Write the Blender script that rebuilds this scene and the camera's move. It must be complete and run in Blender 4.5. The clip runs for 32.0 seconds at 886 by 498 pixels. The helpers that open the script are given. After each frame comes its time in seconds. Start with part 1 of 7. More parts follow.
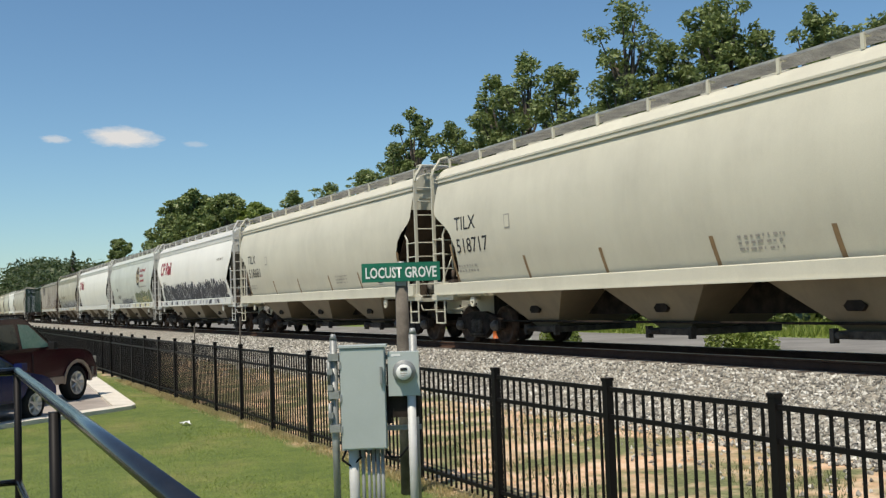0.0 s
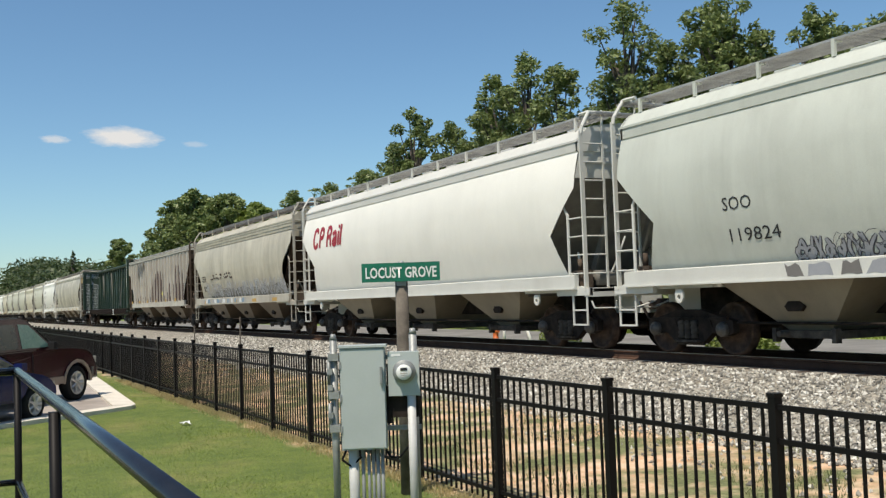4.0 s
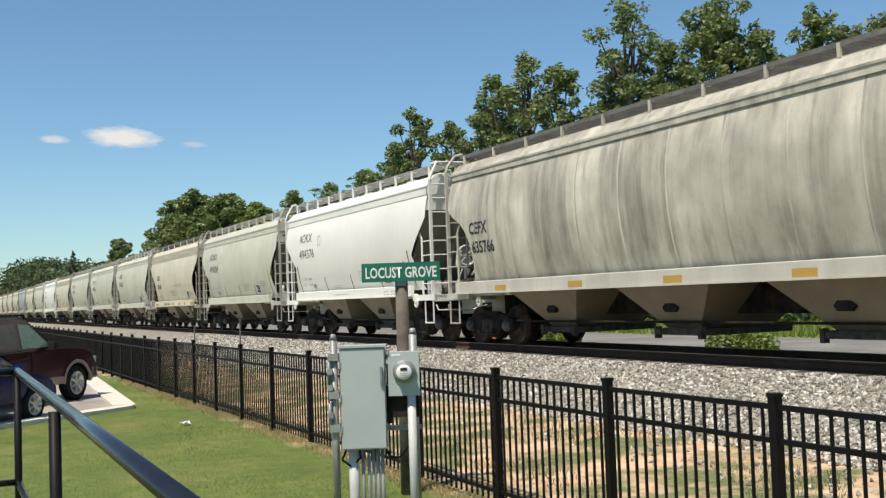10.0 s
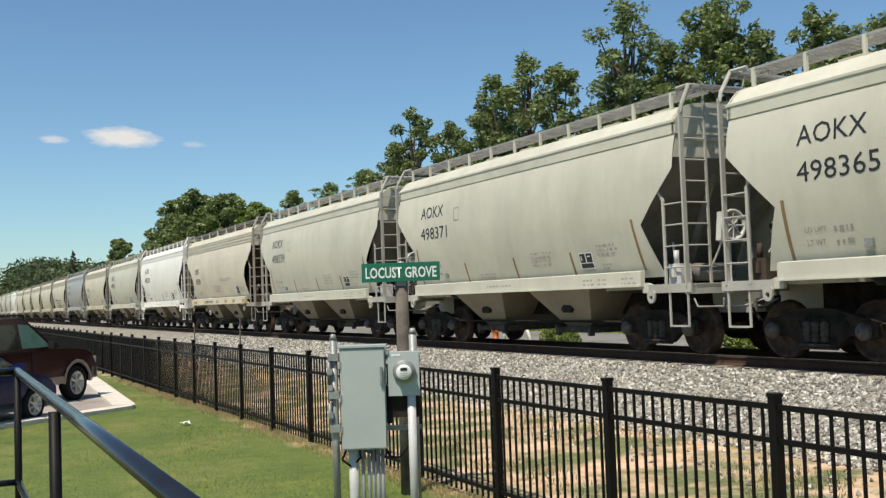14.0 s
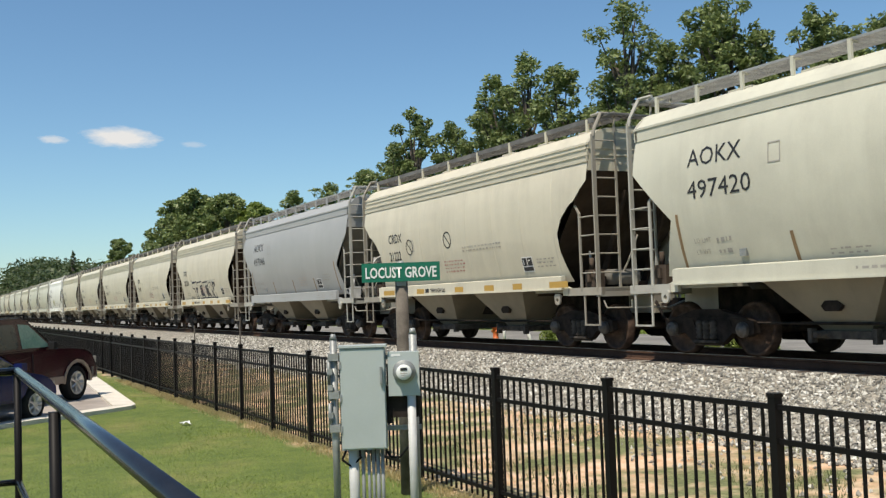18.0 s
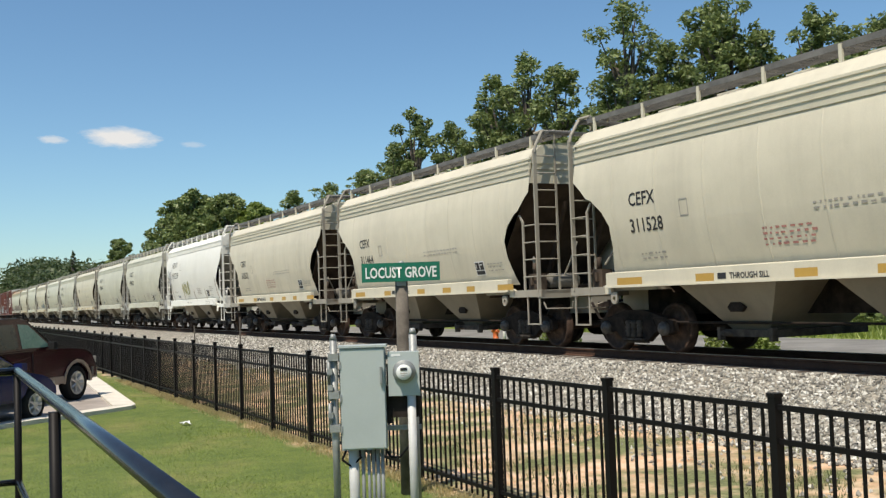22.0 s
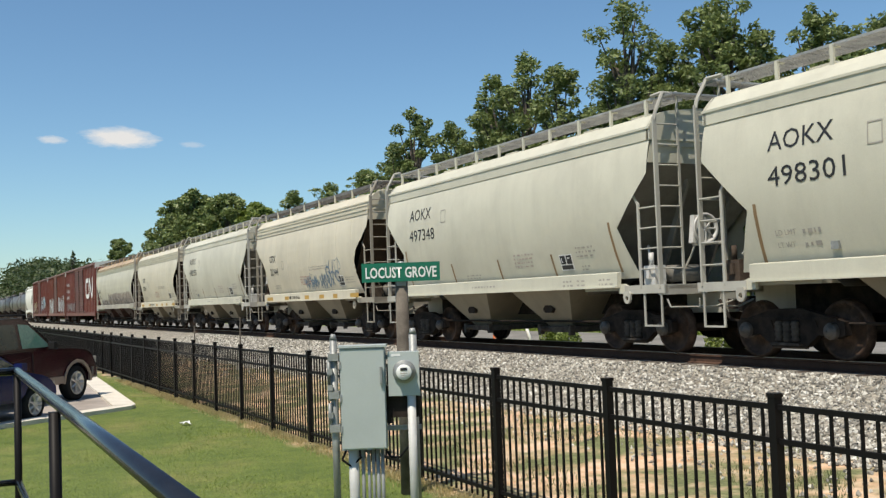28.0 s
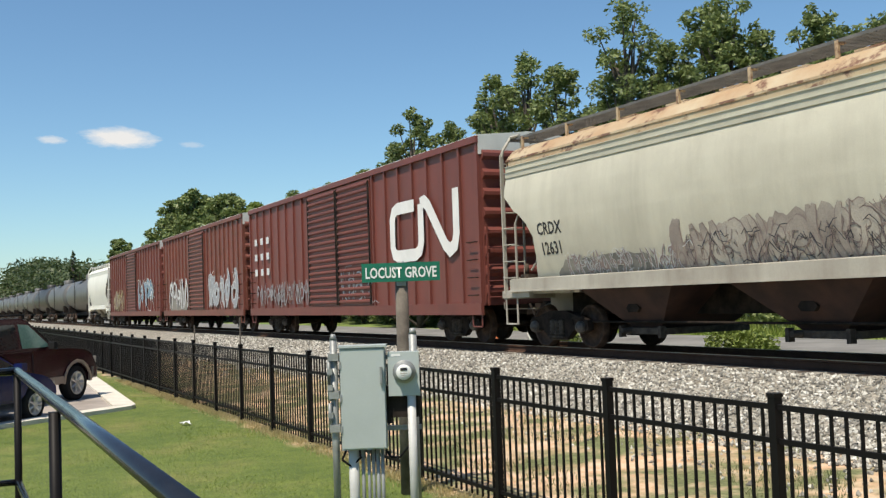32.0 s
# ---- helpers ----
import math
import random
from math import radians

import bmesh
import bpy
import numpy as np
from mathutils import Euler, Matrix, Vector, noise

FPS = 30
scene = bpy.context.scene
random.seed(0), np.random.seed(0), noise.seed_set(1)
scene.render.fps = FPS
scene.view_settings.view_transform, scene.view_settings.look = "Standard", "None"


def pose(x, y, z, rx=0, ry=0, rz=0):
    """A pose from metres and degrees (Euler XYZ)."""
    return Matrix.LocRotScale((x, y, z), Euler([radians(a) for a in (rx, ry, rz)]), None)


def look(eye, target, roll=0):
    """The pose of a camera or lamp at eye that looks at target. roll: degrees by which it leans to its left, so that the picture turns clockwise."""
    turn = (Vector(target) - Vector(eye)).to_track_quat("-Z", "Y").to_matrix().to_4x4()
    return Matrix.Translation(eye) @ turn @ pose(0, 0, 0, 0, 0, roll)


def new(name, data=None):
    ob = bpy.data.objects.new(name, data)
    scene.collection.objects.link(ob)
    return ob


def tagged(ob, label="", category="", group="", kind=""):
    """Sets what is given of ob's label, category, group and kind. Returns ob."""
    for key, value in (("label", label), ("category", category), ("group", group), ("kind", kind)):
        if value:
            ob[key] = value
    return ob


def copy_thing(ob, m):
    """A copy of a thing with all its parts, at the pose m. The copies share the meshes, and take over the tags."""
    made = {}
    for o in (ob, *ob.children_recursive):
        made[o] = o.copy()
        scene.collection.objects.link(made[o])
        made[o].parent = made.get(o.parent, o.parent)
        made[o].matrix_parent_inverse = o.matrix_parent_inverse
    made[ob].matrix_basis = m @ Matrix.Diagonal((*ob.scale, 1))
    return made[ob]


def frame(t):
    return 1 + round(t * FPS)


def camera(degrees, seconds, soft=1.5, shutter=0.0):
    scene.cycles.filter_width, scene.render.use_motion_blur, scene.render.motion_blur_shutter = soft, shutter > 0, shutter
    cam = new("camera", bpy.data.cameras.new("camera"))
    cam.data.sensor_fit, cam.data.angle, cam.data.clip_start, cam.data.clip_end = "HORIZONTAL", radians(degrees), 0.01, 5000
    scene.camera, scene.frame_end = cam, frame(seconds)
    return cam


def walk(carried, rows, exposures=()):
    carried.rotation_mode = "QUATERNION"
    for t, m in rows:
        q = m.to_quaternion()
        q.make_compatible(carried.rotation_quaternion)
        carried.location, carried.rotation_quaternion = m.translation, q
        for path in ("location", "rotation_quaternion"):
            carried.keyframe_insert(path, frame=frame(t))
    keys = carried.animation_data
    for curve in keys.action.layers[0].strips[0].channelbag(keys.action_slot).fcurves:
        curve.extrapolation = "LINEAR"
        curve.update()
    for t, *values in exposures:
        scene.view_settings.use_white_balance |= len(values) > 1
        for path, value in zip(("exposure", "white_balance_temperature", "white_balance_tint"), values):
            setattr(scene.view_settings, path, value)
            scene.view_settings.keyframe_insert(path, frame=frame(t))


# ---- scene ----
# ---- camera ----
cam = camera(47.0, 32.0, soft=1.35)
EYE = (0.0, 0.0, 2.05)
VIEW = look(EYE, (-8.928, 4.479, 2.534), -2.0)
walk(cam, [(0.0, VIEW), (32.0, VIEW)], exposures=[(0.0, 0.08), (4.0, 0.17), (6.0, 0.35), (7.0, 0.5), (8.0, 0.66), (9.0, 0.55), (10.0, 0.25), (11.0, -0.03), (12.0, 0.1), (14.0, 0.18), (16.0, 0.08), (17.0, 0.0), (18.0, 0.22), (20.0, 0.26), (22.0, 0.24), (23.0, 0.21), (24.0, 0.1), (25.0, 0.12), (28.0, 0.2), (30.0, 0.16), (32.0, 0.3)])

# ---- light ----
SUN_TO = Vector((0.225, -0.405, 0.886)).normalized()
world = bpy.data.worlds.new("world")
scene.world = world
world.use_nodes = True
wn = world.node_tree
wn.nodes.clear()
sky_node = wn.nodes.new("ShaderNodeTexSky")
sky_node.sky_type = "NISHITA"
sky_node.sun_disc = False
sky_node.sun_elevation = math.asin(SUN_TO.z)
sky_node.sun_rotation = math.atan2(SUN_TO.x, SUN_TO.y)
sky_node.air_density, sky_node.dust_density, sky_node.ozone_density = 1.0, 0.3, 1.2
bg_node = wn.nodes.new("ShaderNodeBackground")
bg_node.inputs["Strength"].default_value = 0.098
wout = wn.nodes.new("ShaderNodeOutputWorld")
tint_node = wn.nodes.new("ShaderNodeMix")
tint_node.data_type, tint_node.blend_type = "RGBA", "MULTIPLY"
tint_node.inputs["Factor"].default_value = 1.0
tint_node.inputs["B"].default_value = (0.785, 0.99, 1.085, 1.0)
wn.links.new(sky_node.outputs[0], tint_node.inputs["A"])
wn.links.new(tint_node.outputs["Result"], bg_node.inputs[0])
wn.links.new(bg_node.outputs[0], wout.inputs[0])
sun_data = bpy.data.lights.new("sun", "SUN")
sun_data.energy, sun_data.angle, sun_data.color = 5.0, radians(0.53), (1.0, 0.905, 0.77)
sun = new("sun", sun_data)
sun.matrix_world = look(SUN_TO * 50, (0, 0, 0))


# ---- materials ----
def ramp(nt, fac, stops):
    r = nt.nodes.new("ShaderNodeValToRGB")
    els = r.color_ramp.elements
    while len(els) < len(stops):
        els.new(0.5)
    for e, (p, c) in zip(els, stops):
        e.position, e.color = p, (*c, 1) if len(c) == 3 else c
    nt.links.new(fac, r.inputs[0])
    return r.outputs[0]


def noise_tex(nt, vec, scale, detail=4, rough=0.55, stretch=None):
    if stretch:
        m = nt.nodes.new("ShaderNodeMapping")
        m.inputs["Scale"].default_value = stretch
        nt.links.new(vec, m.inputs["Vector"])
        vec = m.outputs[0]
    n = nt.nodes.new("ShaderNodeTexNoise")
    n.inputs["Scale"].default_value = scale
    n.inputs["Detail"].default_value = detail
    n.inputs["Roughness"].default_value = rough
    nt.links.new(vec, n.inputs["Vector"])
    return n.outputs["Fac"]


def mix_col(nt, fac, a, b, mode="MIX"):
    m = nt.nodes.new("ShaderNodeMix")
    m.data_type, m.blend_type = "RGBA", mode
    for sock, val in ((m.inputs["Factor"], fac), (m.inputs["A"], a), (m.inputs["B"], b)):
        if isinstance(val, (int, float)):
            sock.default_value = val
        elif isinstance(val, tuple):
            sock.default_value = (*val, 1)
        else:
            nt.links.new(val, sock)
    return m.outputs["Result"]


def base_mat(name, rough=0.6, metal=0.0):
    m = bpy.data.materials.new(name)
    m.use_nodes = True
    nt = m.node_tree
    b = nt.nodes["Principled BSDF"]
    b.inputs["Roughness"].default_value, b.inputs["Metallic"].default_value = rough, metal
    tc = nt.nodes.new("ShaderNodeTexCoord")
    return m, nt, b, tc.outputs["Object"]


def bump(nt, b, height, strength=0.3, dist=0.01):
    n = nt.nodes.new("ShaderNodeBump")
    n.inputs["Strength"].default_value, n.inputs["Distance"].default_value = strength, dist
    nt.links.new(height, n.inputs["Height"])
    nt.links.new(n.outputs[0], b.inputs["Normal"])


def surface(name, c1, c2, scale=3.0, rough=0.7, metal=0.0, fine=40.0, bump_s=0.2, bump_d=0.01, lo=0.35, hi=0.65, speck=0.78):
    """A plain surface with variation at two scales and a fine relief."""
    m, nt, b, co = base_mat(name, rough, metal)
    big = ramp(nt, noise_tex(nt, co, scale), [(lo, c1), (hi, c2)])
    small = noise_tex(nt, co, fine, 3)
    shade = ramp(nt, small, [(0.3, (speck,) * 3), (0.7, (1.0,) * 3)])
    nt.links.new(mix_col(nt, 1.0, big, shade, "MULTIPLY"), b.inputs["Base Color"])
    if bump_s:
        bump(nt, b, small, bump_s, bump_d)
    return m


def paint(name, col, dirt=(0.10, 0.085, 0.065), amount=0.3, streak=0.3, rust=0.0, rough=0.5):
    """Railcar paint: soot clouds, vertical streaks, rust specks."""
    m, nt, b, co = base_mat(name, rough)
    info = nt.nodes.new("ShaderNodeObjectInfo")
    off = nt.nodes.new("ShaderNodeVectorMath")
    off.operation = "MULTIPLY_ADD"
    off.inputs[1].default_value = (1, 1, 1)
    nt.links.new(co, off.inputs[0])
    comb = nt.nodes.new("ShaderNodeCombineXYZ")
    mul = nt.nodes.new("ShaderNodeMath")
    mul.operation = "MULTIPLY"
    mul.inputs[1].default_value = 90.0
    nt.links.new(info.outputs["Random"], mul.inputs[0])
    nt.links.new(mul.outputs[0], comb.inputs[0])
    nt.links.new(comb.outputs[0], off.inputs[2])
    co = off.outputs[0]
    c = tuple(col)
    tone = ramp(nt, noise_tex(nt, co, 0.35, 5, 0.6), [(0.3, tuple(v * 0.88 for v in c)), (0.7, c)])
    cloud = ramp(nt, noise_tex(nt, co, 0.9, 6, 0.62, (1, 1, 0.8)), [(0.52 - amount * 0.3, (0, 0, 0)), (0.95 - amount * 0.25, (1, 1, 1))])
    streaks = mix_col(nt, 0.5, ramp(nt, noise_tex(nt, co, 3.6, 5, 0.65, (1, 1, 0.05)), [(0.46, (0, 0, 0)), (0.72, (1, 1, 1))]), ramp(nt, noise_tex(nt, co, 1.1, 4, 0.6, (1, 1, 0.10)), [(0.42, (0, 0, 0)), (0.72, (1, 1, 1))]))
    c1 = mix_col(nt, scaled(nt, cloud, amount), tone, dirt)
    c2 = mix_col(nt, scaled(nt, streaks, streak), c1, dirt)
    if rust:
        spots = ramp(nt, noise_tex(nt, co, 1.7, 8, 0.7), [(0.60 - rust * 0.18, (0, 0, 0)), (0.64 - rust * 0.12, (1, 1, 1))])
        c2 = mix_col(nt, scaled(nt, spots, 0.85), c2, (0.13, 0.045, 0.025))
    fine = noise_tex(nt, co, 60, 2)
    shade = ramp(nt, fine, [(0.3, (0.93,) * 3), (0.7, (1.0,) * 3)])
    nt.links.new(mix_col(nt, 1.0, c2, shade, "MULTIPLY"), b.inputs["Base Color"])
    wob = noise_tex(nt, co, 1.3, 2)
    bump(nt, b, wob, 0.12, 0.03)
    return m


def scaled(nt, sock, k):
    m = nt.nodes.new("ShaderNodeMath")
    m.operation = "MULTIPLY"
    m.inputs[1].default_value = k
    nt.links.new(sock, m.inputs[0])
    return m.outputs[0]


def plain(name, col, rough=0.6, metal=0.0):
    return surface(name, tuple(v * 0.9 for v in col), col, 2.0, rough, metal, 30, 0.05, speck=0.94)


M = {}
M["cream"] = paint("paint_cream", (0.61, 0.585, 0.47), amount=0.2, streak=0.10)
M["greygreen"] = paint("paint_pale_grey", (0.595, 0.58, 0.47), amount=0.26, streak=0.16)
M["beige"] = paint("paint_beige", (0.635, 0.59, 0.46), amount=0.22, streak=0.18)
M["white"] = paint("paint_white", (0.82, 0.81, 0.735), amount=0.08, streak=0.06)
M["offwhite"] = paint("paint_off_white", (0.62, 0.62, 0.57), amount=0.16, streak=0.12)
M["palegreen"] = paint("paint_pale_green_grey", (0.56, 0.585, 0.52), amount=0.22, streak=0.2)
M["grey"] = paint("paint_grey", (0.37, 0.375, 0.365), amount=0.12, streak=0.08)
M["weathered"] = paint("paint_weathered", (0.53, 0.50, 0.395), dirt=(0.11, 0.09, 0.07), amount=0.42, streak=0.55)
M["streaked"] = paint("paint_streaked_cream", (0.70, 0.66, 0.54), dirt=(0.065, 0.052, 0.04), amount=0.62, streak=0.85)
M["sill_dirty"] = paint("paint_dirty_sill", (0.50, 0.475, 0.40), dirt=(0.12, 0.085, 0.06), amount=0.6, streak=0.4)
M["rusted"] = paint("paint_rusty_grey", (0.60, 0.575, 0.46), dirt=(0.16, 0.13, 0.10), amount=0.34, streak=0.25)
M["rustroof"] = paint("paint_rust_band", (0.58, 0.50, 0.34), dirt=(0.34, 0.15, 0.045), amount=0.75, streak=0.3, rust=0.35)
M["nw"] = paint("paint_patched_grey", (0.43, 0.415, 0.37), dirt=(0.12, 0.09, 0.065), amount=0.6, streak=0.8)
M["rib_dusty"] = paint("paint_dusty_rib", (0.53, 0.505, 0.44), dirt=(0.16, 0.12, 0.09), amount=0.4, streak=0.5)
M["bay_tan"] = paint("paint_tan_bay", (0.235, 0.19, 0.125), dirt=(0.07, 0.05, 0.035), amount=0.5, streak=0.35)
M["sill_pale"] = paint("paint_grimy_pale_sill", (0.60, 0.575, 0.50), dirt=(0.14, 0.10, 0.07), amount=0.45, streak=0.3)
M["gear_pale"] = paint("paint_pale_steps", (0.47, 0.46, 0.40), dirt=(0.13, 0.10, 0.08), amount=0.4, streak=0.3)
M["gear_dusty"] = paint("paint_dusty_steps", (0.37, 0.34, 0.275), dirt=(0.11, 0.08, 0.06), amount=0.45, streak=0.3)
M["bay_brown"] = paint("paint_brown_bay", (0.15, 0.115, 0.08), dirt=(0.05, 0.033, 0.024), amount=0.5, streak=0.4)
M["boxred"] = paint("paint_boxcar_red", (0.185, 0.05, 0.036), dirt=(0.06, 0.03, 0.025), amount=0.4, streak=0.4)
M["boxred2"] = paint("paint_boxcar_rust", (0.21, 0.06, 0.04), dirt=(0.07, 0.04, 0.03), amount=0.5, streak=0.5, rust=0.3)
M["green"] = paint("paint_dark_green", (0.010, 0.030, 0.018), dirt=(0.055, 0.068, 0.042), amount=0.32, streak=0.35)
M["tank_black"] = paint("paint_tank_black", (0.03, 0.03, 0.03), dirt=(0.10, 0.09, 0.08), amount=0.5, streak=0.4)
M["tank_grey"] = paint("paint_tank_grey", (0.13, 0.13, 0.125), dirt=(0.06, 0.055, 0.05), amount=0.5, streak=0.4)
M["endgrime"] = surface("grimy_end_steel", (0.06, 0.045, 0.035), (0.13, 0.10, 0.075), 1.5, 0.8)
M["under"] = surface("grimy_running_gear", (0.012, 0.010, 0.009), (0.042, 0.032, 0.026), 4, 0.8)
M["wheel"] = surface("worn_wheel_steel", (0.04, 0.027, 0.021), (0.11, 0.07, 0.05), 5, 0.6, 0.2)
# slope sheets: dirty steel, coloured darker for the shade of the end recess
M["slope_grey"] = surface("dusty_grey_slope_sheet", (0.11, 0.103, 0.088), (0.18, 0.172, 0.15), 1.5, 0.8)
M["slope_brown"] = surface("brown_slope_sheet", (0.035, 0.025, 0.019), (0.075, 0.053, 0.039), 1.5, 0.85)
# dusty bay paint, darkened further for the shade below the sills
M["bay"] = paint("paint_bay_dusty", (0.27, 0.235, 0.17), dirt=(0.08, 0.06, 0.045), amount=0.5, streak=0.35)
M["grating"] = surface("galvanised_grating", (0.30, 0.30, 0.29), (0.45, 0.45, 0.43), 3, 0.5, 0.3)
M["fence"] = plain("fence_black", (0.009, 0.008, 0.008), 0.5)
# springs and bearing caps coloured lighter for the sun they catch
M["spring"] = surface("dusty_spring_steel", (0.042, 0.036, 0.031), (0.10, 0.086, 0.072), 6, 0.8)
M["bearing"] = surface("greasy_bearing_cap", (0.045, 0.04, 0.036), (0.12, 0.105, 0.09), 9, 0.6)
for key in ("under", "wheel", "slope_brown", "endgrime", "fence", "spring"):
    M[key].node_tree.nodes["Principled BSDF"].inputs["Specular IOR Level"].default_value = 0.12
M["board_dark"] = surface("dark_weathered_grating", (0.10, 0.098, 0.092), (0.17, 0.165, 0.155), 3, 0.7)
M["black"] = plain("lettering_black", (0.02, 0.02, 0.022))
M["letter_white"] = plain("lettering_white", (0.75, 0.75, 0.72))
M["red"] = plain("lettering_red", (0.33, 0.018, 0.035))
M["yellow"] = plain("sill_mark_yellow", (0.44, 0.27, 0.055))
M["amber"] = plain("rib_mark_amber", (0.24, 0.155, 0.075))
M["tan"] = paint("paint_tan", (0.50, 0.36, 0.15), amount=0.2, streak=0.2)
M["ghost"] = plain("faded_stencil", (0.34, 0.32, 0.28))
M["galv"] = surface("galvanised_steel", (0.22, 0.23, 0.225), (0.34, 0.35, 0.335), 5, 0.5, 0.3, speck=0.92)
M["cabinet"] = surface("cabinet_grey_paint", (0.36, 0.40, 0.385), (0.41, 0.45, 0.43), 1.5, 0.5, 0.0, 60, 0.03, speck=0.97)
M["pvc"] = surface("conduit_light_grey", (0.46, 0.46, 0.44), (0.56, 0.555, 0.53), 3, 0.5, speck=0.95)
M["signgreen"] = surface("sign_green", (0.004, 0.13, 0.075), (0.006, 0.16, 0.09), 3, 0.45)
M["wood"] = surface("weathered_wood", (0.075, 0.062, 0.048), (0.17, 0.145, 0.115), 4, 0.85, 0, 60, 0.5)
M["concrete"] = surface("concrete", (0.55, 0.51, 0.43), (0.68, 0.63, 0.54), 1.2, 0.9, 0, 60, 0.2, speck=0.88)
M["asphalt"] = surface("old_asphalt", (0.16, 0.155, 0.145), (0.24, 0.235, 0.22), 0.8, 0.9, 0, 70, 0.3)
M["rail_steel"] = surface("rusty_rail", (0.07, 0.040, 0.028), (0.10, 0.058, 0.040), 3, 0.85)
M["rail_steel"].node_tree.nodes["Principled BSDF"].inputs["Specular IOR Level"].default_value = 0.1
M["railtop"] = surface("polished_rail_top", (0.35, 0.33, 0.31), (0.5, 0.48, 0.46), 2, 0.3, 0.9)
M["tie"] = surface("oiled_wooden_tie", (0.035, 0.026, 0.02), (0.10, 0.07, 0.05), 4, 0.9, 0, 30, 0.4)


# ---- mesh helpers ----
def box(bm, x0, x1, y0, y1, z0, z1, m=None):
    vs = [bm.verts.new((x, y, z)) for x in (x0, x1) for y in (y0, y1) for z in (z0, z1)]
    if m is not None:
        for v in vs:
            v.co = m @ v.co
    for q in ((0, 1, 3, 2), (4, 6, 7, 5), (0, 4, 5, 1), (2, 3, 7, 6), (0, 2, 6, 4), (1, 5, 7, 3)):
        bm.faces.new([vs[i] for i in q])
    return vs


def rod(bm, a, b, r, n=8, r2=None, caps=True):
    a, b = Vector(a), Vector(b)
    r2 = r if r2 is None else r2
    q = (b - a).to_track_quat("Z", "Y")
    rings = []
    for p, rr in ((a, r), (b, r2)):
        rings.append([bm.verts.new(p + q @ Vector((rr * math.cos(6.28318 * i / n), rr * math.sin(6.28318 * i / n), 0))) for i in range(n)])
    for i in range(n):
        j = (i + 1) % n
        bm.faces.new((rings[0][i], rings[0][j], rings[1][j], rings[1][i])).smooth = n > 6
    if caps:
        bm.faces.new(rings[0][::-1])
        bm.faces.new(rings[1])


def pipe(bm, pts, r, n=8):
    for a, b in zip(pts, pts[1:]):
        rod(bm, a, b, r, n)


def loft(bm, rings, close=False, smooth=True):
    """Rings of points of equal count, joined by quads."""
    vs = [[bm.verts.new(p) for p in ring] for ring in rings]
    n = len(vs[0])
    for a, b in zip(vs, vs[1:]):
        for i in range(n if close else n - 1):
            j = (i + 1) % n
            bm.faces.new((a[i], a[j], b[j], b[i])).smooth = smooth
    return vs


def prism(bm, pts, axis, a, b):
    """A flat outline extruded along an axis: 'x' outline (y, z), 'y' outline (x, z), 'z' outline (x, y)."""
    def at(p, s):
        return {"x": (s, p[0], p[1]), "y": (p[0], s, p[1]), "z": (p[0], p[1], s)}[axis]
    u = [bm.verts.new(at(p, a)) for p in pts]
    v = [bm.verts.new(at(p, b)) for p in pts]
    n = len(pts)
    bm.faces.new(u)
    bm.faces.new(v[::-1])
    for i in range(n):
        j = (i + 1) % n
        bm.faces.new((u[j], u[i], v[i], v[j]))


def lathe(bm, prof, axis_from, axis_dir, n=20):
    """prof: (distance along the axis, radius)."""
    q = Vector(axis_dir).to_track_quat("Z", "Y")
    o = Vector(axis_from)
    rings = []
    for d, r in prof:
        rings.append([o + q @ Vector((r * math.cos(6.28318 * i / n), r * math.sin(6.28318 * i / n), d)) for i in range(n)])
    loft(bm, rings, True)


def mesh_of(name, bm, material):
    bmesh.ops.recalc_face_normals(bm, faces=bm.faces)
    me = bpy.data.meshes.new(name)
    bm.to_mesh(me)
    bm.free()
    me.materials.append(material)
    return me


def part(name, bm, material, parent, label="", at=None):
    """Links a bmesh as one mesh object under a thing or a part."""
    ob = new(name, bm if isinstance(bm, bpy.types.Mesh) else mesh_of(name, bm, material))
    ob.parent = parent
    if at is not None:
        ob.matrix_basis = at
    if label:
        tagged(ob, label)
    return ob


def thing(name, m, label, category, group="", kind=""):
    ob = new(name)
    ob.matrix_basis = m
    return tagged(ob, label, category, group, kind)


def solid(name, bm, material, label="", category="", group="", kind=""):
    return tagged(new(name, mesh_of(name, bm, material)), label, category, group, kind)


def B():
    return bmesh.new()


def letters(text, height, bold=0.035):
    """Flat letters as a mesh in the x-z plane, left end at x = 0, base at z = 0, and their width."""
    cu = bpy.data.curves.new("letters", "FONT")
    cu.body, cu.size, cu.resolution_u, cu.offset = text, height * 1.38, 2, height * bold
    ob = bpy.data.objects.new("letters", cu)
    scene.collection.objects.link(ob)
    dg = bpy.context.evaluated_depsgraph_get()
    me = bpy.data.meshes.new_from_object(ob.evaluated_get(dg))
    bpy.data.objects.remove(ob)
    bpy.data.curves.remove(cu)
    w = max([v.co.x for v in me.vertices] + [0])
    for v in me.vertices:
        v.co = (v.co.x, 0, v.co.y)
    return me, w


# ---- railcars: local x along the track, near side at -y, z above the rail ----
TRACK_Y, RAIL_Z = 13.05, 0.90


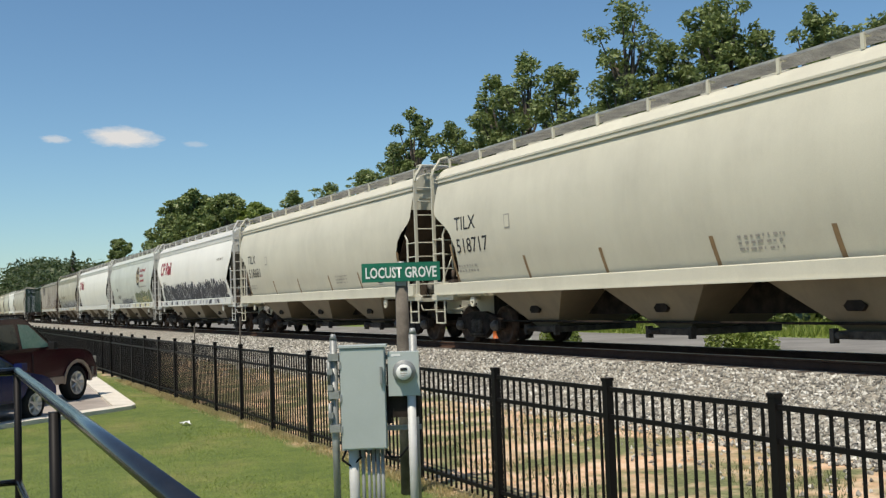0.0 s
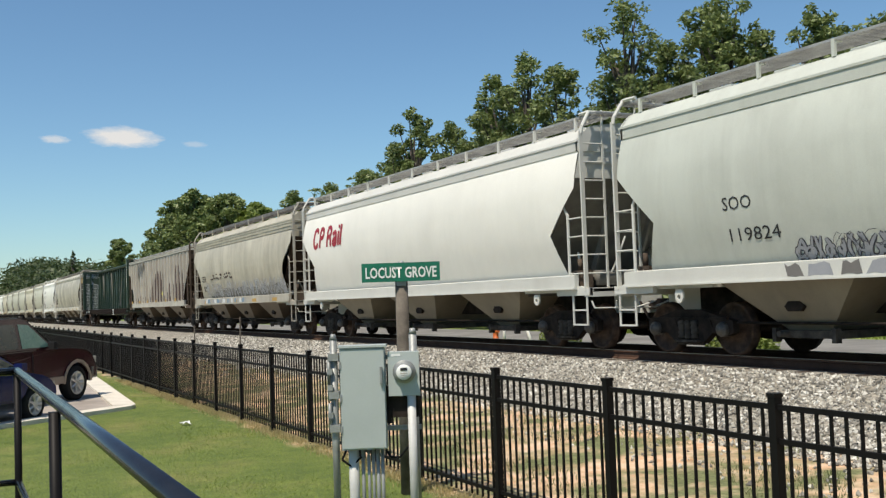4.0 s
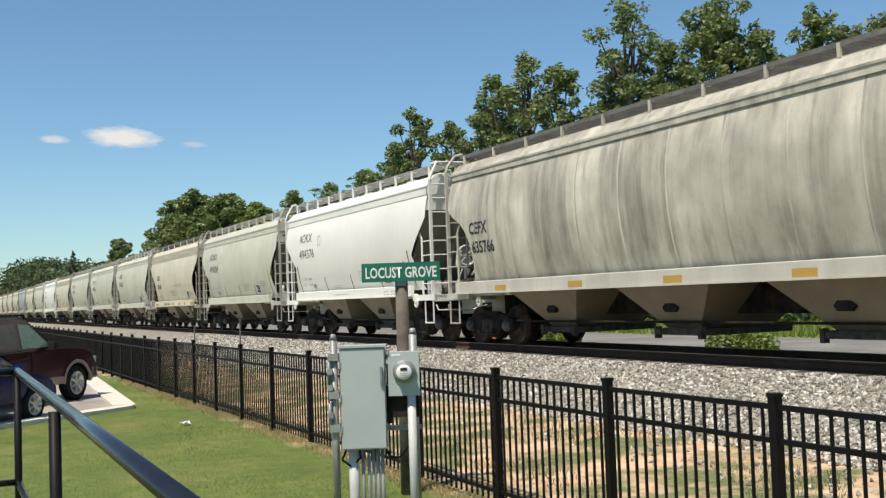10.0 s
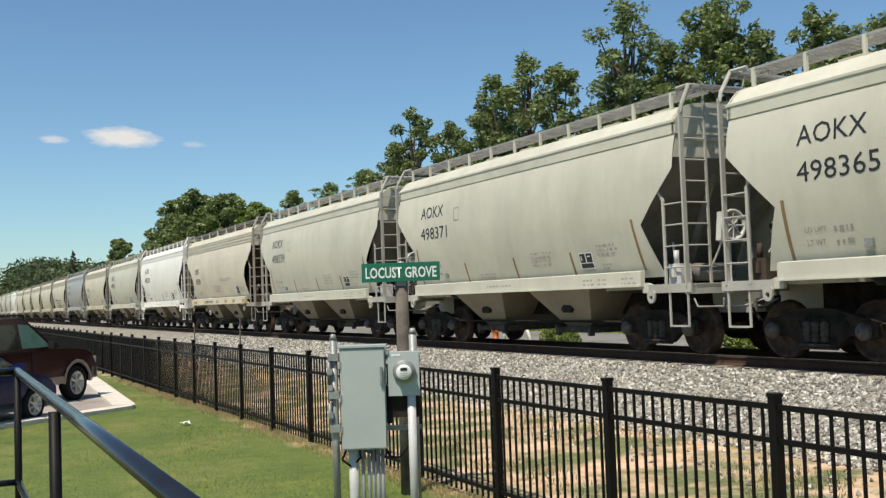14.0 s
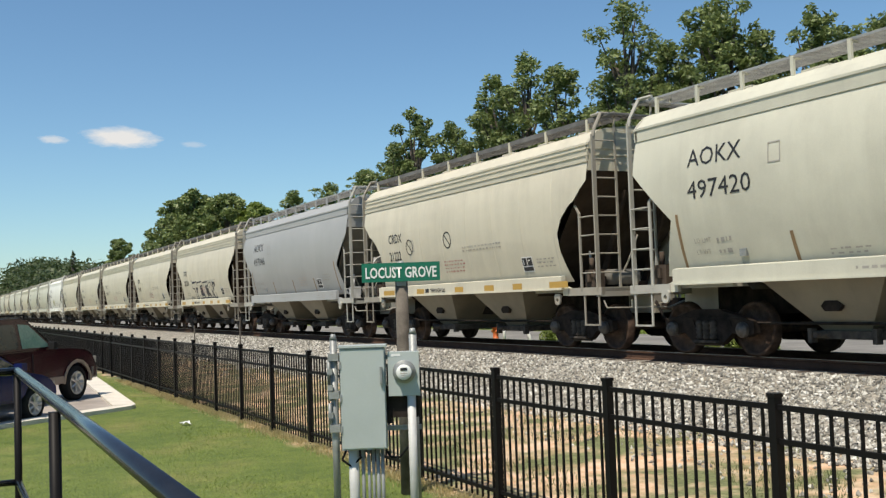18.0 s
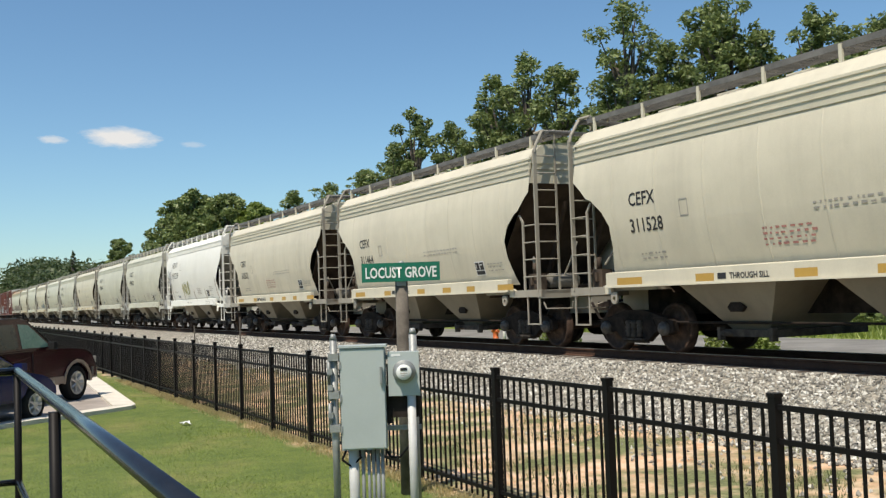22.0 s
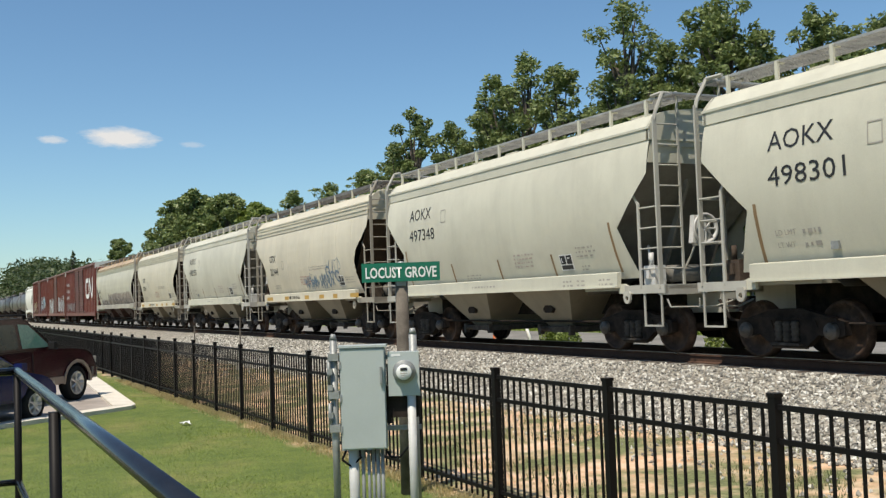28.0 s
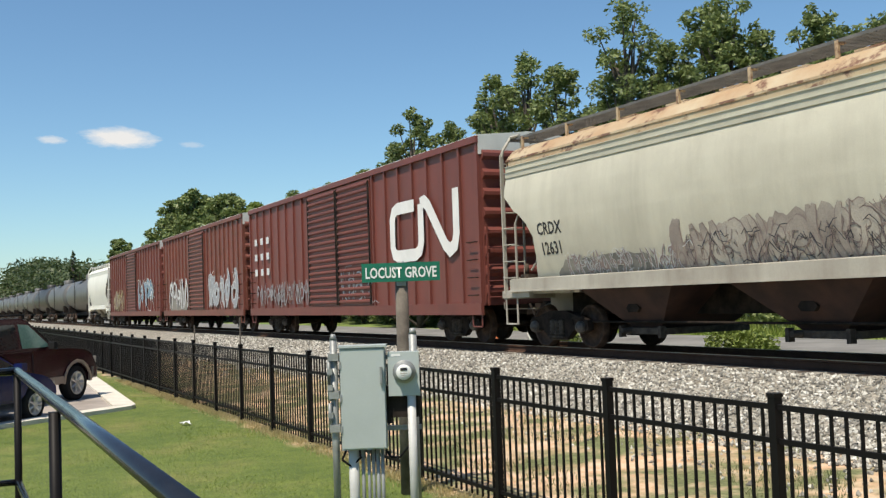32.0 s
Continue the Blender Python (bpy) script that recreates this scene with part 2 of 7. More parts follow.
def truck_master():
    t = new("truck")
    bm = B()
    box(bm, -0.18, 0.18, -1.0, 1.0, 0.42, 0.72)
    part("bolster", bm, M["under"], t)
    for s in (-1, 1):
        bm = B()
        out = [(-1.12, 0.60), (-1.12, 0.40), (-0.95, 0.34), (-0.62, 0.40), (-0.34, 0.20), (0.34, 0.20), (0.62, 0.40), (0.95, 0.34), (1.12, 0.40),
               (1.12, 0.60), (0.70, 0.70), (0.30, 0.80), (-0.30, 0.80), (-0.70, 0.70)]
        prism(bm, out, "y", s * 0.93, s * 1.07)
        for x in (-0.46, 0.46):
            prism(bm, [(x - 0.16, 0.50), (x + 0.16, 0.50), (x + 0.10, 0.66), (x - 0.10, 0.66)], "y", s * 1.07, s * 1.085)
        box(bm, -1.0, 1.0, min(s * 1.07, s * 1.10), max(s * 1.07, s * 1.10), 0.62, 0.66)
        part("side_frame", bm, M["under"], t)
        for x in (-0.89, 0.89):
            bm = B()
            lathe(bm, [(0.0, 0.13), (0.12, 0.13), (0.15, 0.115), (0.15, 0.075), (0.19, 0.07), (0.20, 0.01)], (x, s * 1.0, 0.457), (0, s, 0), 14)
            part("bearing_cap", bm, M["bearing"], t)
        bm = B()
        rod(bm, (-0.34, s * 1.02, 0.20), (0.34, s * 1.02, 0.20), 0.03, 6)
        box(bm, -0.3, 0.3, min(s * 1.05, s * 1.16), max(s * 1.05, s * 1.16), 0.23, 0.27)
        part("spring_plank", bm, M["spring"], t)
        for x in (-0.17, 0.0, 0.17):
            bm = B()
            lathe(bm, [(0, 0.02)] + [(0.04 * k, 0.078 if k % 2 else 0.055) for k in range(9)] + [(0.33, 0.02)], (x, s * 1.085, 0.28), (0, 0, 1), 10)
            part("coil_spring", bm, M["spring"], t)
    for x in (-0.89, 0.89):
        bm = B()
        for s in (-1, 1):
            lathe(bm, [(-0.07, 0.05), (-0.07, 0.16), (-0.03, 0.20), (-0.02, 0.38), (-0.065, 0.40), (-0.065, 0.457), (0.045, 0.457), (0.07, 0.485),
                       (0.075, 0.40), (0.03, 0.38), (0.03, 0.20), (0.06, 0.15), (0.06, 0.05)], (0, s * 0.765, 0), (0, -s, 0), 24)
        rod(bm, (0, -1.1, 0), (0, 1.1, 0), 0.085, 10)
        w = part("wheelset", bm, M["wheel"], t, at=pose(x, 0, 0.457))
    return t


TRUCK = truck_master()
MESH_CACHE = {}


def put_truck(car, x):
    """A truck with its frames, springs and wheelsets under a car."""
    t = new("truck", MESH_CACHE.setdefault("truck", TRUCK.children[0].data))
    t.parent = car
    t.matrix_basis = pose(x, 0, 0)
    for c in TRUCK.children[1:]:
        o = new(c.name.split(".")[0], c.data)
        o.parent = t
        o.matrix_basis = c.matrix_basis.copy()
    return t


def coupler_mesh():
    if "coupler" not in MESH_CACHE:
        bm = B()
        box(bm, -0.75, -0.12, -0.09, 0.09, 0.78, 0.96)
        prism(bm, [(-0.12, -0.12), (0.06, -0.14), (0.10, -0.04), (-0.02, 0.0), (0.06, 0.14), (-0.12, 0.12)], "z", 0.74, 1.0)
        pipe(bm, [(-0.35, -0.35, 0.95), (-0.1, -0.33, 0.6), (0.05, -0.2, 0.55)], 0.03, 6)
        MESH_CACHE["coupler"] = mesh_of("coupler", bm, M["under"])
    return MESH_CACHE["coupler"]


def put_running_gear(car, L, tc):
    for x in (-tc, tc):
        put_truck(car, x)
    for s in (-1, 1):
        part("coupler", coupler_mesh(), None, car, at=pose(s * L / 2, 0, 0, 0, 0, 0 if s > 0 else 180))


def ladder_bm(w, h, rungs, r=0.017, outer=0.024):
    """A ladder standing in the x-z plane; the stile at x = 0 may be wider."""
    bm = B()
    for x, k in ((0, outer), (w, 0.024)):
        box(bm, x - k, x + k, -0.012, 0.012, 0, h)
    for k in range(rungs):
        z = h * (k + 0.5) / rungs
        rod(bm, (0, -0.02, z), (w, -0.02, z), r, 6)
    return bm


def corner_ladder_bm(h, step, first, stile):
    """An end ladder: a wide plate stile at x = 0, a thin one inboard, evenly spaced rungs."""
    bm = B()
    box(bm, -stile, stile, -0.02, 0.02, -0.02, h)
    box(bm, 0.50, 0.545, -0.015, 0.015, 0, h + 0.18)
    z = first
    while z < h - 0.05:
        rod(bm, (0, 0, z), (0.52, 0, z), 0.017, 6)
        z += step
    return bm


def eyelet_bm(w, h, r):
    """A hanging plate with a round hole, in the x-z plane, its top at z = 0."""
    bm = B()
    n = 16
    rings = []
    for y in (-0.02, 0.02):
        outer, inner = [], []
        for i in range(n):
            a = 2 * math.pi * (i + 0.5) / n
            c, d = math.cos(a), math.sin(a)
            k = max(abs(c), abs(d)) if d > 0 else 1.0
            outer.append((w * c / k, y, -h + (h * d / k if d > 0 else w * d)))
            inner.append((r * c, y, -h + r * d))
        rings.append((outer, inner))
    loft(bm, [rings[0][1], rings[0][0], rings[1][0], rings[1][1], rings[0][1]], True, False)
    return bm


def hw_round(z):
    """Half width of a curved-side car body at height z."""
    pts = ((1.30, 1.28), (1.6, 1.38), (1.9, 1.465), (2.3, 1.548), (2.7, 1.592), (3.0, 1.60), (3.3, 1.588), (3.6, 1.548), (3.9, 1.475), (4.2, 1.38), (4.5, 1.26))
    for (z0, a), (z1, b) in zip(pts, pts[1:]):
        if z <= z1:
            return a + (b - a) * (z - z0) / (z1 - z0)
    return pts[-1][1]


def covered_hopper(name, label, L, bays, eave, body, roof_m, sill_m, style, group="covered hopper cars"):
    """style: dict of cut (corner cut-out), grooves (lines under the eave), seams (number of side panels), posts (running-board posts), end (end colour), marks."""
    car = thing(name, pose(0, 0, 0), label, "railcar", group)
    A = L / 2 - style.get("over", 0.72)
    hw = style.get("hw", hw_round)
    tc = L / 2 - 1.95
    cut = style["cut"]

    def half(z):
        for (z0, a), (z1, b) in zip(cut, cut[1:]):
            if z <= z1:
                return A - (a + (b - a) * (z - z0) / (z1 - z0))
        return A
    marks = sorted({1.40, round(eave, 3), *[c[0] for c in cut if 1.4 < c[0] < eave]})
    zs = sorted(marks + [z for z in [round(1.4 + (eave - 1.4) * k / 14, 3) for k in range(1, 14)] if min(abs(z - m) for m in marks) > 0.04])
    n = style.get("seams", 9)
    for s in (-1, 1):
        bm = B()
        rings = []
        for z in zs:
            a = half(z)
            rings.append([(-a + 2 * a * k / n, s * hw(z), z) for k in range(n + 1)])
        loft(bm, rings)
        part("body_side", bm, body, car)
        for k in range(style.get("ribs", 0)):
            x = -A + 0.12 + (2 * A - 0.24) * k / (style["ribs"] - 1)
            zb = 1.42
            while half(zb) < abs(x) + 0.05 and zb < eave - 0.3:
                zb += 0.05
            bm = B()
            y = s * hw(2.5)
            box(bm, x - 0.06, x + 0.06, min(y, y + s * 0.09), max(y, y + s * 0.09), zb, eave - 0.12)
            part("side_rib", bm, style.get("rib_m", body), car)
        if style.get("seam_lines"):
            for k in range(1, n):
                bm = B()
                rr = []
                for z in zs:
                    a = half(z)
                    x = (-A + 2 * A * k / n)
                    if abs(x) > a - 0.05:
                        continue
                    y = s * (hw(z) + 0.006)
                    rr.append([(x - 0.025, s * hw(z), z), (x - 0.01, y, z), (x + 0.01, y, z), (x + 0.025, s * hw(z), z)])
                if len(rr) > 2:
                    loft(bm, rr)
                    part("panel_seam", bm, body, car)
                else:
                    bm.free()
    # roof: an upright top chord, a bevelled edge, then a low arch
    rise = style.get("rise", 0.5)
    crown = eave + rise
    we = hw(eave)
    chord = style.get("chord", 0.14)
    half_prof = [(we + 0.062, eave - chord), (we + 0.062, eave + 0.09), (we + 0.045, eave + 0.12), (we - 0.07, eave + 0.25), (we - 0.17, eave + 0.34),
                 (we - 0.34, eave + 0.40), (0.75, eave + 0.44), (0.35, eave + 0.48)]
    if style.get("flat_roof"):
        half_prof = [(we + 0.062, eave - chord), (we + 0.062, eave + 0.07), (we + 0.03, eave + 0.09), (we - 0.2, eave + 0.13), (0.75, eave + 0.2), (0.35, eave + 0.24)]
        crown = eave + 0.26
    prof = [(-y, z) for y, z in half_prof] + [(0.0, crown)] + half_prof[::-1]
    bm = B()
    prism(bm, prof, "x", -A - 0.02, A + 0.02)
    part("roof", bm, roof_m, car)
    for s in (-1, 1):
        bm = B()
        y = s * (we + 0.058)
        box(bm, -A - 0.03, A + 0.03, min(y, y + s * 0.022), max(y, y + s * 0.022), eave + 0.06, eave + 0.10)
        part("eave_rail", bm, roof_m, car)
        # stepped bands under the chord
        g = style.get("grooves", 0)
        zt = eave - chord
        for k in range(g):
            bm = B()
            h = style.get("band", 0.13)
            yb = hw(zt - h) - 0.01
            yo = max(hw(zt), hw(zt - h)) + 0.048 - 0.014 * k
            prism(bm, [(s * yb, zt - h), (s * (yo - 0.008), zt - h), (s * yo, zt - 0.016), (s * (yo + 0.018), zt - 0.012), (s * (yo + 0.018), zt), (s * yb, zt)], "x", -A, A)
            part("eave_rib", bm, style.get("groove_m", roof_m), car)
            zt -= h
    # hatches along the crown
    bm = B()
    box(bm, -A + 1.2, A - 1.2, -0.36, 0.36, crown - 0.06, crown + 0.05)
    for k in range(int(A * 1.2)):
        x = -A + 1.6 + k * (2 * A - 3.2) / max(1, int(A * 1.2) - 1)
        box(bm, x - 0.28, x + 0.28, -0.42, 0.42, crown + 0.04, crown + 0.12)
    part("hatch_cover", bm, M["endgrime"] if style.get("dark_hatch") else roof_m, car)
    # running boards on posts
    rb = eave + style.get("rb", 0.42)
    npost = style.get("posts", 10)
    for s in (-1, 1):
        bm = B()
        y0, y1 = (s * 0.60, s * 1.22)
        for k in range(10):
            y = y0 + (y1 - y0) * k / 9
            box(bm, -A + 0.1, A - 0.1, y - 0.009, y + 0.009, rb - 0.04, rb)
        nx = int(2 * A / 0.16)
        for k in range(nx):
            x = -A + 0.1 + k * (2 * A - 0.2) / (nx - 1)
            box(bm, x - 0.007, x + 0.007, min(y0, y1), max(y0, y1), rb - 0.03, rb - 0.006)
        if style.get("fascia"):
            yf = s * 1.235
            box(bm, -A + 0.1, A - 0.1, min(yf, yf + s * 0.012), max(yf, yf + s * 0.012), rb - style["fascia"], rb)
        part("running_board", bm, M["board_dark"] if style.get("fascia") else M["grating"], car)
        key = f"post{roof_m.name}{rb:.2f}{eave:.2f}"
        ph = rb - (0.10 if style.get("flat_roof") else 0.36) - eave
        if key not in MESH_CACHE:
            pm = B()
            box(pm, -0.032, 0.032, -0.022, 0.022, -ph, 0.0)
            box(pm, -0.032, 0.032, -0.022, 0.14, -0.045, -0.02)
            MESH_CACHE[key] = mesh_of("post", pm, roof_m)
        for k in range(npost):
            x = -A + 0.35 + k * (2 * A - 0.7) / (npost - 1)
            part("running_board_post", MESH_CACHE[key], None, car, at=pose(x, s * 1.24, rb - 0.02, 0, 0, 0 if s < 0 else 180))
    # ends; slope sheets and braces hold the recess shade in their colour
    zc = cut[-1][0]
    zp = zc + 0.2
    flush = style.get("full_sill", False)
    for e in (-1, 1):
        bm = B()
        prism(bm, [(y, z) for y, z in prof] + [(we, eave - chord), (hw(zp) - 0.02, zp), (-(hw(zp) - 0.02), zp), (-we, eave - chord)],
              "x", e * (A - 0.06), e * (A - 0.005))
        part("end_panel", bm, style.get("end", roof_m), car)
        bm = B()
        x0 = e * (A - 0.005)
        box(bm, min(x0, x0 + e * 0.03), max(x0, x0 + e * 0.03), -(we - 0.1), we - 0.1, zp + 0.30, zp + 0.34)
        part("end_stiffener", bm, style.get("end", roof_m), car)
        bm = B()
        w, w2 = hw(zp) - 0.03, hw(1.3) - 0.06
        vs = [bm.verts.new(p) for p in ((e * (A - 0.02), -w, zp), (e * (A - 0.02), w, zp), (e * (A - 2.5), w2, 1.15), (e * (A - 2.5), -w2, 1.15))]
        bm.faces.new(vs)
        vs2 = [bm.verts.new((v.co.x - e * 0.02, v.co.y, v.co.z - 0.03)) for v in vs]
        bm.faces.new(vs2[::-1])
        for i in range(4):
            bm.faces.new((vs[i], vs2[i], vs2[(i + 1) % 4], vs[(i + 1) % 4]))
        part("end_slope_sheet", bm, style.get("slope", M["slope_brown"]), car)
        bm = B()
        xx = e * (A + 0.30)
        x0, x1 = sorted((e * (A - 2.3), xx))
        box(bm, x0, x1, -1.42, 1.42, 1.18, 1.24)
        box(bm, min(xx, xx - e * 0.2), max(xx, xx - e * 0.2), -1.5, 1.5, 1.08, 1.26)
        for s in (-1, 1):
            a, b = sorted((e * (A - 0.85), xx))
            box(bm, a, b, min(s * 1.44, s * 1.53), max(s * 1.44, s * 1.53), 1.11, 1.265)
        box(bm, min(e * (A - 3), xx), max(e * (A - 3), xx), -0.25, 0.25, 0.72, 1.18)
        part("end_platform", bm, style.get("plat", sill_m), car)
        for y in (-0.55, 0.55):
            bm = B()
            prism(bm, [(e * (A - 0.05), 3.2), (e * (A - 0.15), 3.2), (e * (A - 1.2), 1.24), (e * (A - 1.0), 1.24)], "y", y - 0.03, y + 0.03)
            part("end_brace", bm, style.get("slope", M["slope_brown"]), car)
        for s in (-1, 1):
            # corner ladder up the end, tied to a short side ladder by common rungs
            xl = e * (A + 0.18)
            m = pose(xl, s * 1.50, 1.22, 0, 0, 90 * (-s))
            part("end_ladder", corner_ladder_bm(eave - 0.98, 0.37, 0.33, style.get("stile", 0.042)), style.get("ladder", sill_m), car, at=m)
            bm = B()
            xs_ = e * (A - 0.36)
            box(bm, xs_ - 0.03, xs_ + 0.03, s * 1.52 - 0.015, s * 1.52 + 0.015, 1.2, 2.74)
            prism(bm, [(xs_ - 0.03, 2.74), (xs_ + 0.03, 2.74), (xs_ + 0.02 - e * 0.14, 2.92), (xs_ - 0.03 - e * 0.14, 2.92)], "y", s * 1.505, s * 1.535)
            box(bm, xl - 0.014, xl + 0.014, s * 1.52 - 0.012, s * 1.52 + 0.012, 1.2, 2.74)
            for k in range(4):
                z = 1.22 + 0.33 + 0.37 * k
                rod(bm, (xs_, s * 1.52, z), (xl, s * 1.52, z), 0.016, 6)
            part("side_ladder", bm, style.get("ladder", sill_m), car)
            bm = B()
            zt = 1.22 + eave - 0.98
            pipe(bm, [(xl, s * 1.50, zt - 0.05), (xl, s * 1.46, zt + 0.10), (xl - e * 0.03, s * 1.26, rb + 0.03), (e * (A - 0.2), s * 1.23, rb + 0.03)], 0.035, 6)
            pipe(bm, [(xl, s * 0.98, zt + 0.1), (xl, s * 0.96, rb + 0.05), (e * (A - 0.35), s * 0.92, rb + 0.05), (e * (A - 0.35), s * 0.92, rb - 0.1)], 0.022, 6)
            rod(bm, (xl - e * 0.03, s * 1.26, rb + 0.03), (xl, s * 0.5, rb + 0.03), 0.025, 6)
            part("grab_rail", bm, style.get("ladder", sill_m), car)
            bm = B()
            for x in (xs_ + e * 0.06, xl):
                box(bm, x - 0.02, x + 0.02, s * 1.50 - 0.012, s * 1.50 + 0.012, 0.52, 1.15)
            a, b = sorted((xs_ + e * 0.06, xl))
            for z in (0.53, 0.82) if flush else (0.53,):
                box(bm, a, b, s * 1.50 - 0.03, s * 1.50 + 0.03, z - 0.015, z + 0.015)
            part("stirrup_step", bm, style.get("plat", sill_m), car)
            if style.get("pad") is not None:
                part("jacking_pad", eyelet_bm(0.10, 0.13, 0.045), style.get("plat", sill_m), car, at=pose(e * (A - style["pad"]), s * 1.55, 1.16))
        # walkway grating across the roof end
        bm = B()
        for k in range(9):
            x = e * (A + 0.02 + 0.045 * k)
            box(bm, x - 0.008, x + 0.008, -1.24, 1.24, rb - 0.03, rb)
        for y in (-1.2, -0.6, 0.0, 0.6, 1.2):
            box(bm, min(e * A, e * (A + 0.38)), max(e * A, e * (A + 0.38)), y - 0.02, y + 0.02, rb - 0.05, rb - 0.015)
        tagged(part("end_walkway", bm, M["board_dark"] if style.get("fascia") else M["grating"], car), kind="stuff")
    # air reservoir, valve and piping on the end platforms
    for e in (-1, 1):
        bm = B()
        x = e * (A - 0.35)
        lathe(bm, [(0, 0.03), (0.05, 0.16), (0.75, 0.16), (0.80, 0.03)], (x, -0.95, 1.46), (0, 1, 0), 12)
        part("air_reservoir", bm, M["slope_grey"], car)
        bm = B()
        box(bm, x - 0.2, x + 0.12, -1.30, -1.05, 1.26, 1.62)
        box(bm, x - 0.12, x + 0.02, -1.36, -1.28, 1.38, 1.56)
        rod(bm, (x - 0.1, -1.2, 1.62), (x - 0.1, -1.2, 1.86), 0.05, 8)
        part("control_valve", bm, M["pvc"] if e > 0 and style.get("brake") else M["endgrime"], car)
        bm = B()
        pipe(bm, [(x - e * 0.1, -1.2, 1.7), (x - e * 0.3, -1.1, 2.0), (x - e * 0.5, -0.9, 1.75), (x - e * 0.8, -0.6, 1.3)], 0.022, 6)
        part("air_pipe", bm, style.get("plat", sill_m), car)
        bm = B()
        pipe(bm, [(x, -0.6, 1.4), (x + e * 0.2, -0.5, 1.8), (x + e * 0.25, -0.3, 2.3)], 0.02, 6)
        part("brake_pipe", bm, style.get("plat", sill_m), car)
        bm = B()
        xx = e * (A + 0.31)
        pipe(bm, [(xx, -1.48, 1.0), (xx + e * 0.05, -1.45, 0.86), (xx + e * 0.12, -0.5, 0.84), (xx + e * 0.2, -0.1, 0.95)], 0.016, 6)
        part("uncoupling_lever", bm, style.get("plat", sill_m), car)
    if style.get("brake", False):
        # hand brake and its pale castings beside the inner stile
        bm = B()
        x = A + 0.2
        lathe(bm, [(-0.02, 0.22), (0.02, 0.24), (0.03, 0.28), (0.0, 0.29), (-0.02, 0.27)], (x + 0.12, -0.55, 2.25), (1, 0, 0), 18)
        for k in range(4):
            a = k * math.pi / 4
            rod(bm, (x + 0.12, -0.55 - 0.25 * math.cos(a), 2.25 - 0.25 * math.sin(a)), (x + 0.12, -0.55 + 0.25 * math.cos(a), 2.25 + 0.25 * math.sin(a)), 0.015, 5)
        box(bm, x - 0.1, x + 0.1, -0.68, -0.42, 1.95, 2.5)
        prism(bm, [(-0.8, 2.0), (-0.66, 1.95), (-0.62, 2.42), (-0.74, 2.5)], "x", x - 0.06, x + 0.06)
        rod(bm, (x, -0.55, 1.95), (x, -0.55, 1.25), 0.03, 6)
        part("hand_brake", bm, M["pvc"], car, "pale painted hand brake")
    # side sills
    for s in (-1, 1):
        bm = B()
        a = A - style.get("sill_in", 1.0)
        y = 1.50
        prism(bm, [(s * y, 1.26), (s * (y + 0.09), 1.26), (s * (y + 0.09), 1.51), (s * (y - 0.02), 1.53)], "x", -a, a)
        box(bm, -a, a, min(s * (y + 0.03), s * (y + 0.13)), max(s * (y + 0.03), s * (y + 0.13)), 1.235, 1.262)
        part("side_sill", bm, style.get("sill_mat", sill_m), car)
        for e in (-1, 1):
            bm = B()
            prism(bm, [(e * (a - 0.05), 1.30), (e * (a - 0.05), 1.12), (e * (a + 0.35), 1.12), (e * (a + 0.35), 1.22), (e * (a + 0.1), 1.30)], "y", s * 1.46, s * 1.52)
            part("sill_gusset", bm, style.get("sill_mat", sill_m), car)
    # closed underside and centre sill
    bm = B()
    box(bm, -tc - 0.6, tc + 0.6, -0.26, 0.26, 0.70, 1.37)
    part("underframe", bm, M["under"], car)
    # air line and rods under the sill
    bm = B()
    rod(bm, (-tc + 0.6, -0.97, 0.57), (tc - 0.6, -0.97, 0.57), 0.025, 6)
    part("brake_rod", bm, M["under"], car)
    # discharge bays; their darker paint also carries the shade under the body
    pitch = 2 * A * {2: 0.30, 3: 0.26, 4: 0.20}[bays]
    w = style.get("bay_w", 0.86)
    for k in range(bays):
        cx = (k - (bays - 1) / 2) * pitch
        rings = []
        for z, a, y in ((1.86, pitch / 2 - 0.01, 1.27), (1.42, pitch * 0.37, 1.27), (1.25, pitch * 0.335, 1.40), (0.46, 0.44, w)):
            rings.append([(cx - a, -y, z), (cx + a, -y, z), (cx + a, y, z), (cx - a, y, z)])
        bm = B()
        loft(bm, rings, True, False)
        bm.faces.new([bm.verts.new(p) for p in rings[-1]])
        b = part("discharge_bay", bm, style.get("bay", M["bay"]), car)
        for s in (-1, 1):
            bm = B()
            yo = 1.40 + (w - 1.40) * 0.5
            prism(bm, [(cx - 0.20, 0.84), (cx - 0.12, 0.92), (cx + 0.12, 0.92), (cx + 0.20, 0.84), (cx + 0.13, 0.76), (cx - 0.13, 0.76)], "y", s * (yo - 0.02), s * (yo + 0.05))
            part("vibrator_bracket", bm, M["under"], b)
        bm = B()
        box(bm, cx - 0.55, cx + 0.75, -1.02, 1.02, 0.34, 0.46)
        rod(bm, (cx - 0.3, -1.22, 0.41), (cx - 0.3, 1.22, 0.41), 0.05, 8)
        for q in (-0.5, 0.7):
            box(bm, cx + q - 0.04, cx + q + 0.04, -1.12, -1.0, 0.28, 0.5)
        part("outlet_gate", bm, M["spring"], b)
    put_running_gear(car, L, tc)
    return car


def on_side(me, x, z, hw):
    """Moves flat letters onto the near side of a body."""
    for v in me.vertices:
        v.co = (v.co.x + x, -(hw(v.co.z + z) + 0.006), v.co.z + z)
    return me


def stencil(car, text, x, z, h, mat=None, hw=hw_round, name="reporting_mark", bold=0.03, width=None):
    me, w = letters(text, h, bold)
    for v in me.vertices:
        v.co.x *= width / w if width and w else 0.92
    me.materials.append(mat or M["black"])
    part(name, on_side(me, x, z, hw), None, car)
    return w


